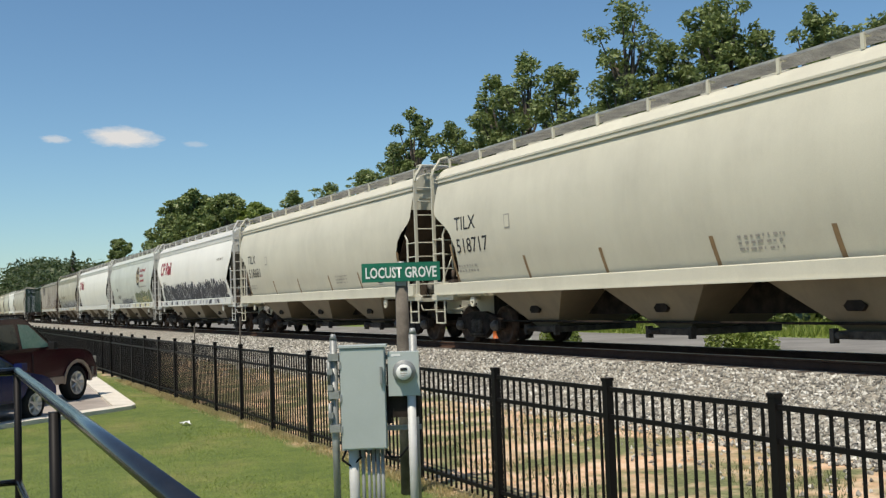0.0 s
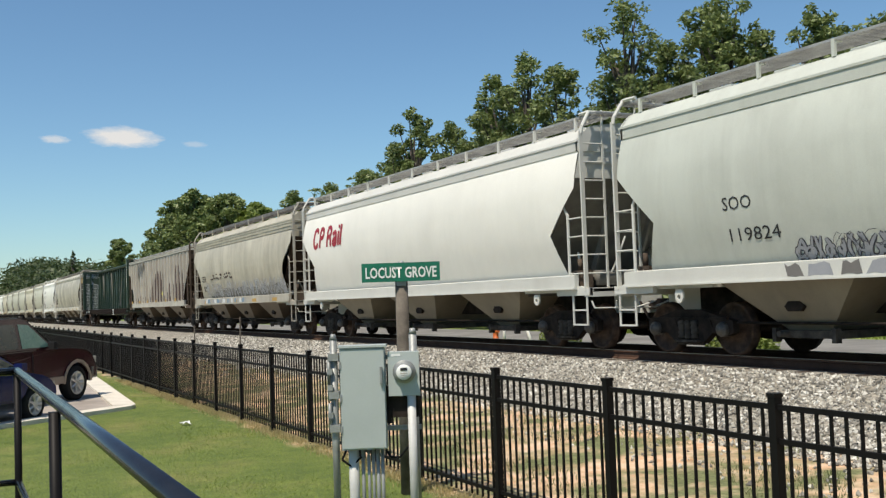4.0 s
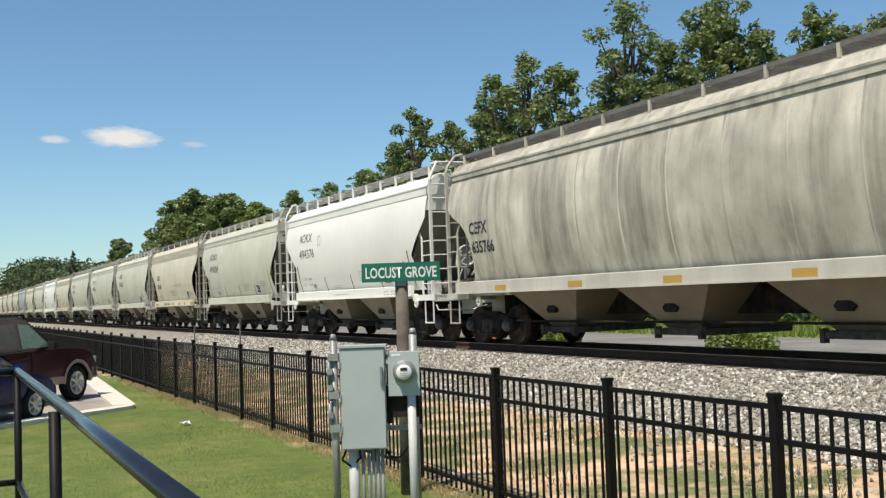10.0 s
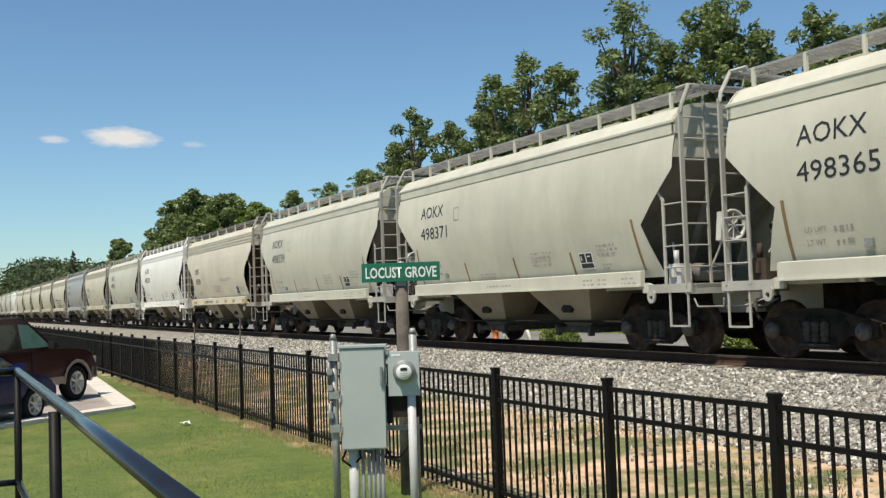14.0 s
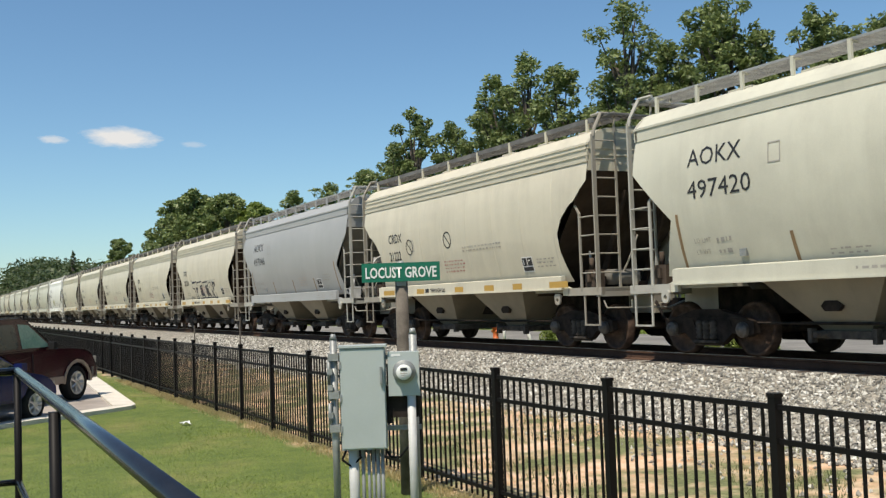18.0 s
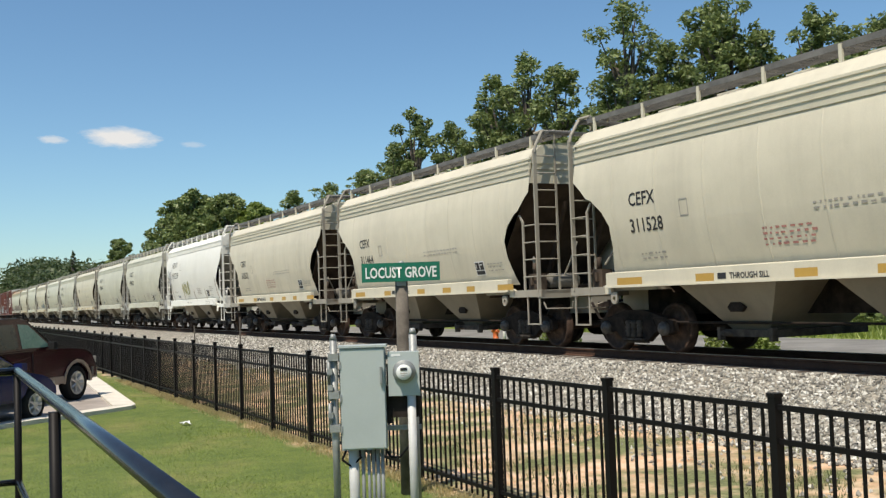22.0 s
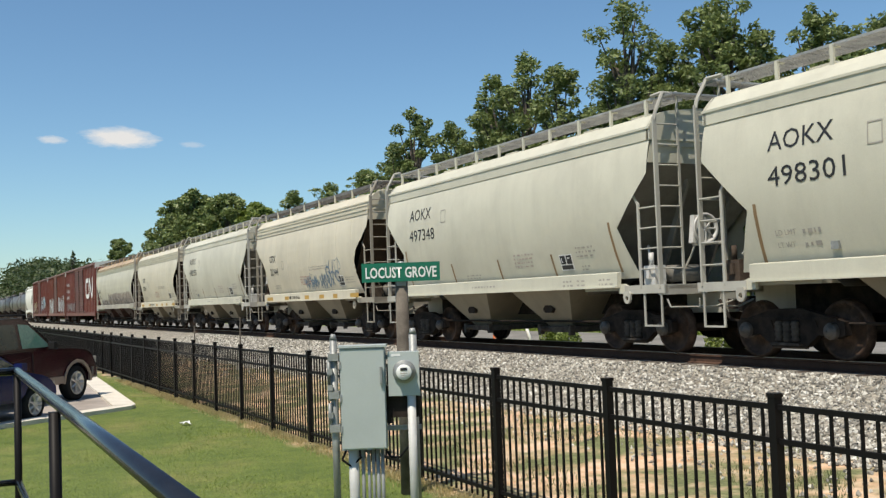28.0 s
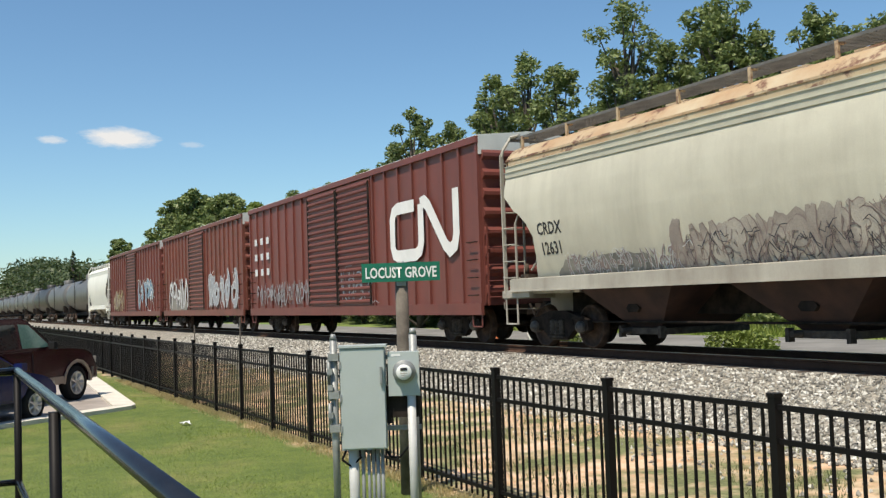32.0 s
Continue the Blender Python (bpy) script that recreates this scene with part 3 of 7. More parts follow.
def bars(car, x, z, w, h, rows, mat, hw=hw_round, name="stencil_block", seed=0):
    """Small writing that cannot be read: bars of its size."""
    rnd = random.Random(seed)
    bm = B()
    for k in range(rows):
        zz = z - k * h * 1.7
        xx = x
        while xx < x + w:
            ww = rnd.uniform(0.03, 0.12)
            hh = h * rnd.uniform(0.55, 0.8)
            q = [(xx, zz), (xx + ww, zz), (xx + ww, zz + hh), (xx, zz + hh)]
            bm.faces.new([bm.verts.new((a, -(hw(b) + 0.006), b)) for a, b in q])
            xx += ww + rnd.uniform(0.03, 0.09)
    tagged(part(name, bm, mat, car), kind="stuff")


def patch(car, x, z, w, h, mat, name, hw=hw_round, lean=0.0, off=0.006, label=""):
    bm = B()
    rings = []
    n = max(2, int(h / 0.15))
    for k in range(n + 1):
        zz = z + h * k / n
        rings.append([(x + lean * k / n, -(hw(zz) + off), zz), (x + w + lean * k / n, -(hw(zz) + off), zz)])
    loft(bm, rings)
    return part(name, bm, mat, car, label)


def data_panel(car, x, z, w, h, hw=hw_round):
    """A black data panel: a thin white border round two upper cells and a lower bar."""
    p = patch(car, x, z, w, h, M["letter_white"], "data_panel", hw)
    for dx, dz, cw, ch in ((0.06, 0.40, 0.40, 0.53), (0.54, 0.40, 0.40, 0.53), (0.06, 0.07, 0.88, 0.26)):
        patch(car, x + dx * w, z + dz * h, cw * w, ch * h, M["black"], "panel_cell", hw, off=0.012)
    patch(car, x + 0.16 * w, z + 0.5 * h, 0.06 * w, 0.3 * h, M["letter_white"], "panel_mark", hw, off=0.016)
    patch(car, x + 0.62 * w, z + 0.72 * h, 0.2 * w, 0.08 * h, M["letter_white"], "panel_mark", hw, off=0.016)
    return p


def ribbon(bm, pts, w, hw, off, taper=False):
    """A flat band of width w along points (x, z) on the near side, with mitred bends."""
    rings = []
    n = len(pts)
    for i, (x, z) in enumerate(pts):
        a, b = pts[max(0, i - 1)], pts[min(n - 1, i + 1)]
        d = Vector((b[0] - a[0], b[1] - a[1]))
        d = d.normalized() if d.length > 1e-6 else Vector((1, 0))
        k = w
        if 0 < i < n - 1:
            e = Vector((x - a[0], z - a[1])).normalized()
            k = w / max(0.5, abs(e.dot(d)))
        if taper and i in (0, n - 1):
            k = w * 0.55
        rings.append([(u, -(hw(v) + off), v) for u, v in ((x - d.y * k, z + d.x * k), (x + d.y * k, z - d.x * k))])
    loft(bm, rings)


def sprayed_field(car, x0, x1, z0, z1, mat, seed, hw=hw_round):
    """A filled stretch of old spray paint with a ragged upper edge."""
    n = int((x1 - x0) / 0.07)
    cols = []
    for k in range(n + 1):
        x = x0 + (x1 - x0) * k / n
        top = z0 + (z1 - z0) * (0.82 + 0.25 * noise.noise((x * 0.8, seed, 0)) + 0.18 * noise.noise((x * 3.1, seed, 2)) + 0.14 * noise.noise((x * 9.0, seed, 5))) * min(1.0, 0.3 + 1.5 * min(k, n - k) / n * 4)
        cols.append([(x, -(hw(z0 + (top - z0) * i / 5) + 0.004), z0 + (top - z0) * i / 5) for i in range(6)])
    bm = B()
    loft(bm, cols)
    tagged(part("spray_field", bm, mat, car), kind="stuff")


def sill_blocks(car, x0, x1, mats, seed):
    """Slanted painted blocks that run on over the side sill."""
    rnd = random.Random(seed)
    x = x0
    q = 0
    while x < x1:
        w = rnd.uniform(0.12, 0.5)
        bm = B()
        a, b = rnd.uniform(-0.12, 0.12), rnd.uniform(-0.12, 0.12)
        n = 4
        lo, hi = [], []
        for i in range(n + 1):
            f = i / n
            lo.append((x + w * f + a * (1 - f), -1.5935, 1.285 + 0.02 * rnd.random()))
            hi.append((x + w * f + b, -1.5935, 1.50 - 0.06 * rnd.random()))
        loft(bm, [lo, hi])
        tagged(part("graffiti", bm, mats[q % len(mats)], car), kind="stuff")
        x += w + rnd.uniform(0.04, 0.3)
        q += 1


def graffiti(car, x0, x1, z0, z1, mats, seed, hw=hw_round, chunky=1.0, rim=1.7):
    """Sprayed shapes that cannot be read: an uneven field of curved fat strokes with a rim and thin scrawls."""
    H = z1 - z0
    n = max(3, int((x1 - x0) / (H * 0.52)))
    cw = (x1 - x0) / n
    layers = ((0, 0.062 * rim), (1, 0.062))
    for layer, wf in layers:
        bm = B()
        rr = random.Random(seed)
        for k in range(n):
            cx = x0 + cw * (k + 0.5)
            top = z1 + H * rr.uniform(-0.14, 0.10)
            low = z0 + H * rr.uniform(0.0, 0.12)
            for q in range(rr.randint(2, 4)):
                kind = rr.random()
                pts = []
                if kind < 0.55:
                    xa, xb = cx + rr.uniform(-0.45, 0.45) * cw, cx + rr.uniform(-0.45, 0.45) * cw
                    bend = rr.uniform(-0.5, 0.5) * cw
                    for i in range(7):
                        f = i / 6
                        pts.append((xa + (xb - xa) * f + bend * math.sin(math.pi * f), low + (top - low) * f))
                else:
                    cz = low + (top - low) * rr.uniform(0.3, 0.75)
                    r1, r2 = cw * rr.uniform(0.25, 0.5), H * rr.uniform(0.14, 0.27)
                    s0, s1 = rr.uniform(0, 6.28), rr.uniform(2.2, 5.6)
                    for i in range(9):
                        a = s0 + s1 * i / 8
                        pts.append((cx + r1 * math.cos(a), cz + r2 * math.sin(a)))
                w = wf * H * chunky * rr.uniform(0.75, 1.25)
                ribbon(bm, [(u, max(z0, v)) for u, v in pts], w, hw, 0.007 + 0.004 * layer + 0.0003 * ((k * 5 + q) % 9), True)
        tagged(part("graffiti", bm, mats[layer], car), kind="stuff")
    bm = B()
    rr = random.Random(seed + 9)
    for k in range(int(n * 1.5)):
        xa, za = rr.uniform(x0, x1), rr.uniform(z0 + 0.1 * H, z1)
        pts = [(xa, za)]
        for i in range(5):
            pts.append((pts[-1][0] + rr.uniform(0.03, 0.22) * H, min(z1 + 0.05, max(z0, pts[-1][1] + rr.uniform(-0.3, 0.3) * H))))
        ribbon(bm, pts, 0.012 * H, hw, 0.016 + 0.0002 * k)
    tagged(part("graffiti_scrawl", bm, mats[0], car), kind="stuff")


def bent_mark(car, strokes, x, z, h, w, mat, hw=hw_round, slant=0.16):
    """A railway's mark: plain bent bands of one colour; strokes in units of its height."""
    for q, pts in enumerate(strokes):
        bm = B()
        path = [pts[0]]
        for (a, b), (c, d) in zip(pts, pts[1:]):
            path += [(a + (c - a) * f, b + (d - b) * f) for f in (0.25, 0.75)]
        path.append(pts[-1])
        ribbon(bm, [(x + (u + slant * v) * h, z + v * h) for u, v in path], w, hw, 0.008 + 0.0012 * q)
        part("emblem_band", bm, mat, car)


RED_MARK = (((0.62, 0.74), (0.56, 0.90), (0.36, 0.95), (0.14, 0.88), (0.06, 0.62), (0.06, 0.34), (0.14, 0.10), (0.34, 0.04), (0.54, 0.10), (0.60, 0.28)),
            ((0.95, 0.0), (0.95, 0.93), (1.28, 0.93), (1.42, 0.84), (1.44, 0.66), (1.34, 0.50), (0.98, 0.46)),
            ((2.0, 0.0), (2.0, 0.93), (2.36, 0.93), (2.50, 0.82), (2.50, 0.64), (2.38, 0.50), (2.02, 0.46)), ((2.30, 0.48), (2.46, 0.34), (2.52, 0.0)),
            ((2.80, 0.50), (2.90, 0.64), (3.14, 0.64), (3.22, 0.52), (3.22, 0.0)), ((3.20, 0.36), (2.90, 0.32), (2.80, 0.18), (2.90, 0.05), (3.10, 0.06), (3.21, 0.18)),
            ((3.54, 0.0), (3.54, 0.68)), ((3.54, 0.82), (3.54, 0.96)), ((3.84, 0.0), (3.84, 0.98)))
DARK_MARK = (((0.0, 0.0), (0.0, 0.98)), ((0.05, 0.97), (0.62, 0.02)), ((0.68, 0.0), (0.68, 0.98)), ((0.86, 0.98), (1.02, 0.03), (1.18, 0.6)), ((1.18, 0.6), (1.28, 0.98)), ((1.2, 0.6), (1.42, 0.03)), ((1.42, 0.03), (1.84, 0.98)))

CUT2 = [(1.25, 0.50), (1.5, 0.62), (2.36, 0.98), (3.27, 0.0)]
CUTC = [(1.22, 0.80), (1.50, 0.96), (2.0, 1.12), (2.4, 1.13), (2.7, 0.92), (2.94, 0.60), (3.0, 0.44), (3.2, 0.22), (3.37, 0.0)]
CUT3 = [(1.40, 0.72), (1.65, 0.95), (2.0, 1.08), (2.4, 1.06), (2.75, 0.86), (2.95, 0.62), (3.1, 0.32), (3.25, 0.08), (3.36, 0.0)]

M["nwrust"] = surface("rust_brown_patch", (0.028, 0.013, 0.010), (0.062, 0.028, 0.02), 2, 0.85)
M["g_dark"] = plain("spray_dark", (0.045, 0.045, 0.06))
M["g_grey"] = plain("spray_grey", (0.30, 0.31, 0.33))
M["g_white"] = plain("spray_white", (0.60, 0.62, 0.62))
M["g_haze"] = surface("spray_haze", (0.14, 0.14, 0.15), (0.46, 0.47, 0.46), 1.4, 0.8, lo=0.42, hi=0.58)
M["g_grey2"] = plain("faded_mark_grey", (0.17, 0.165, 0.155))
M["g_soot2"] = plain("spray_old_soot", (0.16, 0.15, 0.14))
M["crest_tan"] = plain("crest_tan", (0.42, 0.34, 0.21))
M["crest_brown"] = plain("crest_brown", (0.07, 0.045, 0.03))
M["g_green"] = plain("spray_olive", (0.22, 0.26, 0.15))
M["g_yellow"] = plain("spray_yellow", (0.55, 0.50, 0.24))
M["g_blue"] = plain("spray_blue", (0.16, 0.25, 0.33))
M["g_pink"] = plain("spray_brownish", (0.27, 0.21, 0.19))

# ---- the train, front to rear: gap places along the track at 0 s ----
GAPS = (-24.05, -42.49, -60.0, -77.38, -95.5, -112.0, -130.55, -154.05, -175.7, -188.54, -201.48, -214.24, -227.24, -240.26, -253.5,
        -266.4, -279.16, -292.38, -305.34, -318.56, -331.63, -344.78, -358.0, -371.23, -384.46, -397.71, -410.9, -424.15, -437.45, -450.54, -463.72,
        -476.85, -490.01, -503.07, -521.19, -541.72, -559.08, -578.28, -590.16)


def travel(t):
    """How far the train has gone after t seconds."""
    q = t / 10
    return 15.4262 * t - 4.6206 * q ** 2 + 3.3068 * q ** 3 - 0.5145 * q ** 4


TRAIN = []


def place(car, k, shift=0.0):
    """Car k of the train: from gap k - 1 to gap k."""
    front = GAPS[k - 1] if k else GAPS[0] + 18.3
    TRAIN.append((car, (front + GAPS[k]) / 2 + shift))
    return car


def length(k):
    return (GAPS[k - 1] if k else GAPS[0] + 18.3) - GAPS[k]


def copied(master, label):
    c = copy_thing(master, pose(0, 0, 0))
    tagged(c, label)
    return c


ST_A = dict(ladder=M["gear_pale"], plat=M["gear_pale"], cut=CUT2, posts=11, seams=8, rb=0.67, slope=M["slope_grey"], pad=0.75, brake=True)
ST_C = dict(over=0.80, ladder=M["gear_dusty"], plat=M["gear_dusty"], cut=CUTC, posts=8, seams=9, seam_lines=True, grooves=2, chord=0.02, rb=0.64, fascia=0.10, pad=1.2)
L2 = 13.1
EAVE2 = 4.02
a_master = covered_hopper("covered_hopper", "pale grey two-bay covered hopper car on the track", L2, 2, EAVE2, M["greygreen"], M["greygreen"], M["greygreen"], ST_A)
w_master = covered_hopper("covered_hopper", "clean white two-bay covered hopper car on the track", L2, 2, EAVE2, M["white"], M["white"], M["white"], {**ST_A, "ladder": M["white"], "plat": M["white"]})
g_master = covered_hopper("covered_hopper", "mid-grey two-bay covered hopper car on the track", L2, 2, EAVE2, M["grey"], M["grey"], M["grey"], ST_A)
c_master = covered_hopper("covered_hopper", "beige two-bay covered hopper car with panel seams", L2, 2, EAVE2, M["beige"], M["beige"], M["beige"], ST_C)


def dress_a(car, mark, num, dark=None):
    stencil(car, mark, -4.32, 3.22, 0.31, dark, bold=0.0, width=1.28)
    stencil(car, num, -4.34, 2.68, 0.31, dark, bold=0.0, width=1.50)
    for q, word in enumerate(("LD LMT", "LT WT")):
        stencil(car, word, -4.35, 1.93 - 0.19 * q, 0.085, M["ghost"], bold=0.0, width=0.42 - 0.06 * q)
    bars(car, -3.8, 1.93, 0.35, 0.09, 1, M["ghost"], seed=3)
    bars(car, -3.8, 1.74, 0.3, 0.09, 1, M["ghost"], seed=4)
    patch(car, -2.45, 3.05, 0.26, 0.02, M["ghost"], "route_plate")
    patch(car, -2.45, 3.35, 0.26, 0.02, M["ghost"], "route_plate")
    patch(car, -2.45, 3.05, 0.02, 0.32, M["ghost"], "route_plate")
    patch(car, -2.21, 3.05, 0.02, 0.32, M["ghost"], "route_plate")
    for x, h, lean in ((-4.72, 0.92, 0.0), (-2.16, 0.46, -0.03), (0.16, 0.46, -0.03), (2.42, 0.46, -0.03), (4.68, 0.95, -0.12)):
        patch(car, x, 1.53, 0.07, h, M["amber"] if dark is None else M["ghost"], "rib_mark", lean=lean)
    bars(car, 0.9, 2.02, 0.75, 0.05, 4, M["faint_red"], seed=5)
    bars(car, -1.5, 1.66, 0.7, 0.04, 2, M["ghost"], seed=15)
    data_panel(car, 2.71, 1.63, 0.47, 0.33)
    bars(car, 3.35, 2.05, 0.6, 0.05, 3, M["ghost"], seed=8)
    bars(car, 3.45, 1.68, 0.22, 0.04, 2, M["ghost"], seed=18)
    flat = lambda z: 1.586
    bars(car, -0.9, 1.36, 1.0, 0.06, 1, M["ghost"], hw=flat, seed=14)
    for x, w in ((3.0, 0.35), (3.5, 0.3), (4.25, 0.4)):
        bars(car, x, 1.38, w, 0.05, 2, M["ghost"], hw=flat, seed=int(x * 10))
    # small bright tag holder on the side
    bm = B()
    box(bm, -3.30, -3.16, -(hw_round(1.72) + 0.05), -(hw_round(1.72) - 0.01), 1.66, 1.78)
    part("tag_holder", bm, M["galv"], car)


def dress_c(car, mark, num):
    stencil(car, mark, -3.95, 2.72, 0.25, bold=0.02)
    stencil(car, num, -3.98, 2.24, 0.25, bold=0.02)
    bars(car, -3.8, 1.82, 0.65, 0.05, 2, M["ghost"], seed=4)
    patch(car, -2.55, 2.42, 0.22, 0.02, M["ghost"], "route_plate")
    patch(car, -2.55, 2.70, 0.22, 0.02, M["ghost"], "route_plate")
    patch(car, -2.55, 2.42, 0.02, 0.30, M["ghost"], "route_plate")
    patch(car, -2.35, 2.42, 0.02, 0.30, M["ghost"], "route_plate")
    bars(car, -0.7, 2.05, 1.0, 0.05, 4, M["pinkish"], seed=6)
    bars(car, 0.4, 2.35, 1.9, 0.05, 2, M["ghost"], seed=7)
    data_panel(car, 3.03, 1.66, 0.45, 0.33)
    bars(car, 3.65, 1.9, 0.6, 0.045, 3, M["ghost"], seed=9)
    flat = lambda z: 1.586
    for x, w in ((-4.4, 0.75), (-2.2, 0.45), (0.0, 0.45), (1.5, 0.45), (2.8, 0.4), (4.3, 0.7)):
        patch(car, x, 1.285, w, 0.13, M["yellow"], "sill_reflector", hw=flat)
    patch(car, -1.66, 1.31, 0.2, 0.10, M["black"], "stencil_block", hw=lambda z: 1.590)
    stencil(car, "THROUGH SILL", -1.38, 1.31, 0.10, hw=lambda z: 1.590)


M["faint_red"] = plain("faint_red_stencil", (0.43, 0.36, 0.31))
M["pinkish"] = plain("faded_red_stencil", (0.42, 0.19, 0.16))
GREY_LABEL = "pale grey two-bay covered hopper car on the track"
BEIGE_LABEL = "beige two-bay covered hopper car with panel seams"
ORDER = {9: ("w", "AOKX", "494376"), 10: ("a", "AOKX", "498284"), 11: ("c", "CEFX", "303183"), 12: ("a", "AOKX", "498365"), 13: ("a", "AOKX", "498371"),
         14: ("a", "AOKX", "498339"), 15: ("c", "CEFX", "312530"), 16: ("w", "AOKX", "495303"), 17: ("a", "AOKX", "497420"), 18: ("c", "CRDX", "21222"),
         19: ("g", "AOKX", "497046"), 20: ("c", "CITX", "221328"), 21: ("c", "CEFX", "311420"), 22: ("c", "CEFX", "311528"), 23: ("c", "CEFX", "311464"),
         24: ("c", "CEFX", "312502"), 25: ("w", "AOKX", "495339"), 26: ("a", "AOKX", "498029"), 27: ("a", "AOKX", "498044"), 28: ("c", "CEFX", ""),
         29: ("a", "AOKX", "498301"), 30: ("a", "AOKX", "497348"), 31: ("c", "CITX", "221444"), 32: ("a", "AOKX", "498150"), 33: ("c", "CEFX", "303149")}
MASTERS = {"a": (a_master, GREY_LABEL), "w": (w_master, "clean white two-bay covered hopper car on the track"),
           "g": (g_master, "mid-grey two-bay covered hopper car on the track"), "c": (c_master, BEIGE_LABEL)}
CARS = {}
for k, (kind, mark, num) in ORDER.items():
    master, lab = MASTERS[kind]
    # the first of a kind waits until its copies are drawn from the bare body
    CARS[k] = copied(master, lab)
for kind, (master, lab) in MASTERS.items():
    for o in [*master.children_recursive, master]:
        bpy.data.objects.remove(o)
for k, (kind, mark, num) in ORDER.items():
    (dress_c if kind == "c" else dress_a)(CARS[k], mark, num)
    place(CARS[k], k)
# outlined block shapes sprayed on the lower side, with dark drop shades
BLOCK_T = ((0.0, 0.62), (0.02, 0.98), (0.95, 1.02), (0.92, 0.66), (0.66, 0.64), (0.72, 0.0), (0.36, 0.02), (0.34, 0.62), (0.0, 0.62))
BLOCK_E = ((0.04, 0.0), (0.0, 1.0), (0.84, 1.04), (0.86, 0.78), (0.36, 0.74), (0.36, 0.62), (0.74, 0.62), (0.74, 0.42), (0.36, 0.40), (0.36, 0.26), (0.88, 0.28), (0.90, 0.0), (0.04, 0.0))
BLOCK_N = ((0.0, 0.0), (0.02, 1.0), (0.3, 1.02), (0.62, 0.5), (0.62, 1.0), (0.92, 1.0), (0.9, 0.0), (0.6, 0.0), (0.3, 0.5), (0.3, 0.0), (0.0, 0.0))
for q, shape in enumerate((BLOCK_T, BLOCK_E, BLOCK_E, BLOCK_N)):
    x, z, h = -2.35 + q * 1.12, 1.56, 0.80 - 0.03 * q
    shade = B()
    ribbon(shade, [(x + 0.09 + 1.05 * u, z - 0.03 + h * v * 0.96) for u, v in shape[len(shape) // 3:-1]], 0.05, hw_round, 0.004 + 0.0004 * q)
    tagged(part("graffiti", shade, M["g_dark"], CARS[20]), kind="stuff")
    edge_bm = B()
    ribbon(edge_bm, [(x + 1.05 * u, z + h * v) for u, v in shape], 0.028, hw_round, 0.008 + 0.0004 * q)
    tagged(part("graffiti", edge_bm, M["g_dark"], CARS[20]), kind="stuff")
graffiti(CARS[20], -3.1, -2.4, 1.52, 1.7, [M["g_dark"], M["g_dark"]], 71, chunky=0.3)
graffiti(CARS[31], -0.3, 2.2, 1.62, 2.1, [M["g_blue"], M["g_blue"]], 72, chunky=0.55, rim=1.1)
graffiti(CARS[31], 2.0, 3.2, 1.62, 2.5, [M["g_blue"], M["g_blue"]], 75, chunky=0.4, rim=1.1)
graffiti(CARS[25], -2.2, -0.7, 1.75, 2.4, [M["g_green"], M["g_yellow"]], 73, chunky=0.8)
graffiti(CARS[25], -5.3, -4.6, 2.3, 3.1, [M["g_grey"], M["g_white"]], 74, chunky=0.3)
for q in ((-2.6, 2.55), (-0.35, 2.6)):
    bm = B()
    ribbon(bm, [(q[0] + 0.2 * math.cos(a * 0.524), q[1] + 0.2 * math.sin(a * 0.524)) for a in range(13)], 0.015, hw_round, 0.008)
    ribbon(bm, [(q[0] - 0.14, q[1] + 0.14), (q[0] + 0.14, q[1] - 0.14)], 0.015, hw_round, 0.009)
    part("ring_mark", bm, M["black"], CARS[18])

# ---- the other cars of the train ----
def flat155(z):
    return 1.52


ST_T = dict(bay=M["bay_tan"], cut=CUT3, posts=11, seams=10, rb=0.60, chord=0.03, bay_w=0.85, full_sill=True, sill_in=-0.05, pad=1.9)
ST_P = dict(cut=CUT2, posts=11, seams=10, rb=0.62, chord=0.13, bay_w=0.85, full_sill=True, sill_in=0.1, slope=M["slope_grey"], pad=1.6)
for k, num in ((0, "518717"), (1, "518681")):
    L = length(k)
    car = covered_hopper("covered_hopper", "cream three-bay covered hopper car with black lettering", L, 3, 4.12, M["cream"], M["cream"], M["cream"], ST_T)
    stencil(car, "TILX", -7.28, 2.79, 0.34, bold=0.005, width=1.08)
    stencil(car, num, -7.26, 2.24, 0.36, bold=0.005, width=1.56)
    bars(car, -L / 2 + 1.8, 1.9, 0.9, 0.07, 2, M["ghost"], seed=k)
    patch(car, -L / 2 + 4.3, 2.67, 0.25, 0.32, M["ghost"], "route_plate")
    patch(car, -L / 2 + 4.33, 2.70, 0.19, 0.26, M["cream"], "route_plate", off=0.010)
    for x, h in ((-7.55, 0.95), (-4.2, 0.5), (-1.35, 0.5), (1.8, 0.5), (4.4, 0.5), (7.55, 0.95)):
        patch(car, x, 1.53, 0.10, h, M["amber"], "rib_mark", lean=-0.06)
    bars(car, 2.4, 1.95, 1.0, 0.06, 3, M["ghost"], seed=11)
    bars(car, 6.3, 2.15, 0.9, 0.07, 3, M["ghost"], seed=12)
    data_panel(car, 5.72, 1.64, 0.48, 0.33)
    place(car, k)

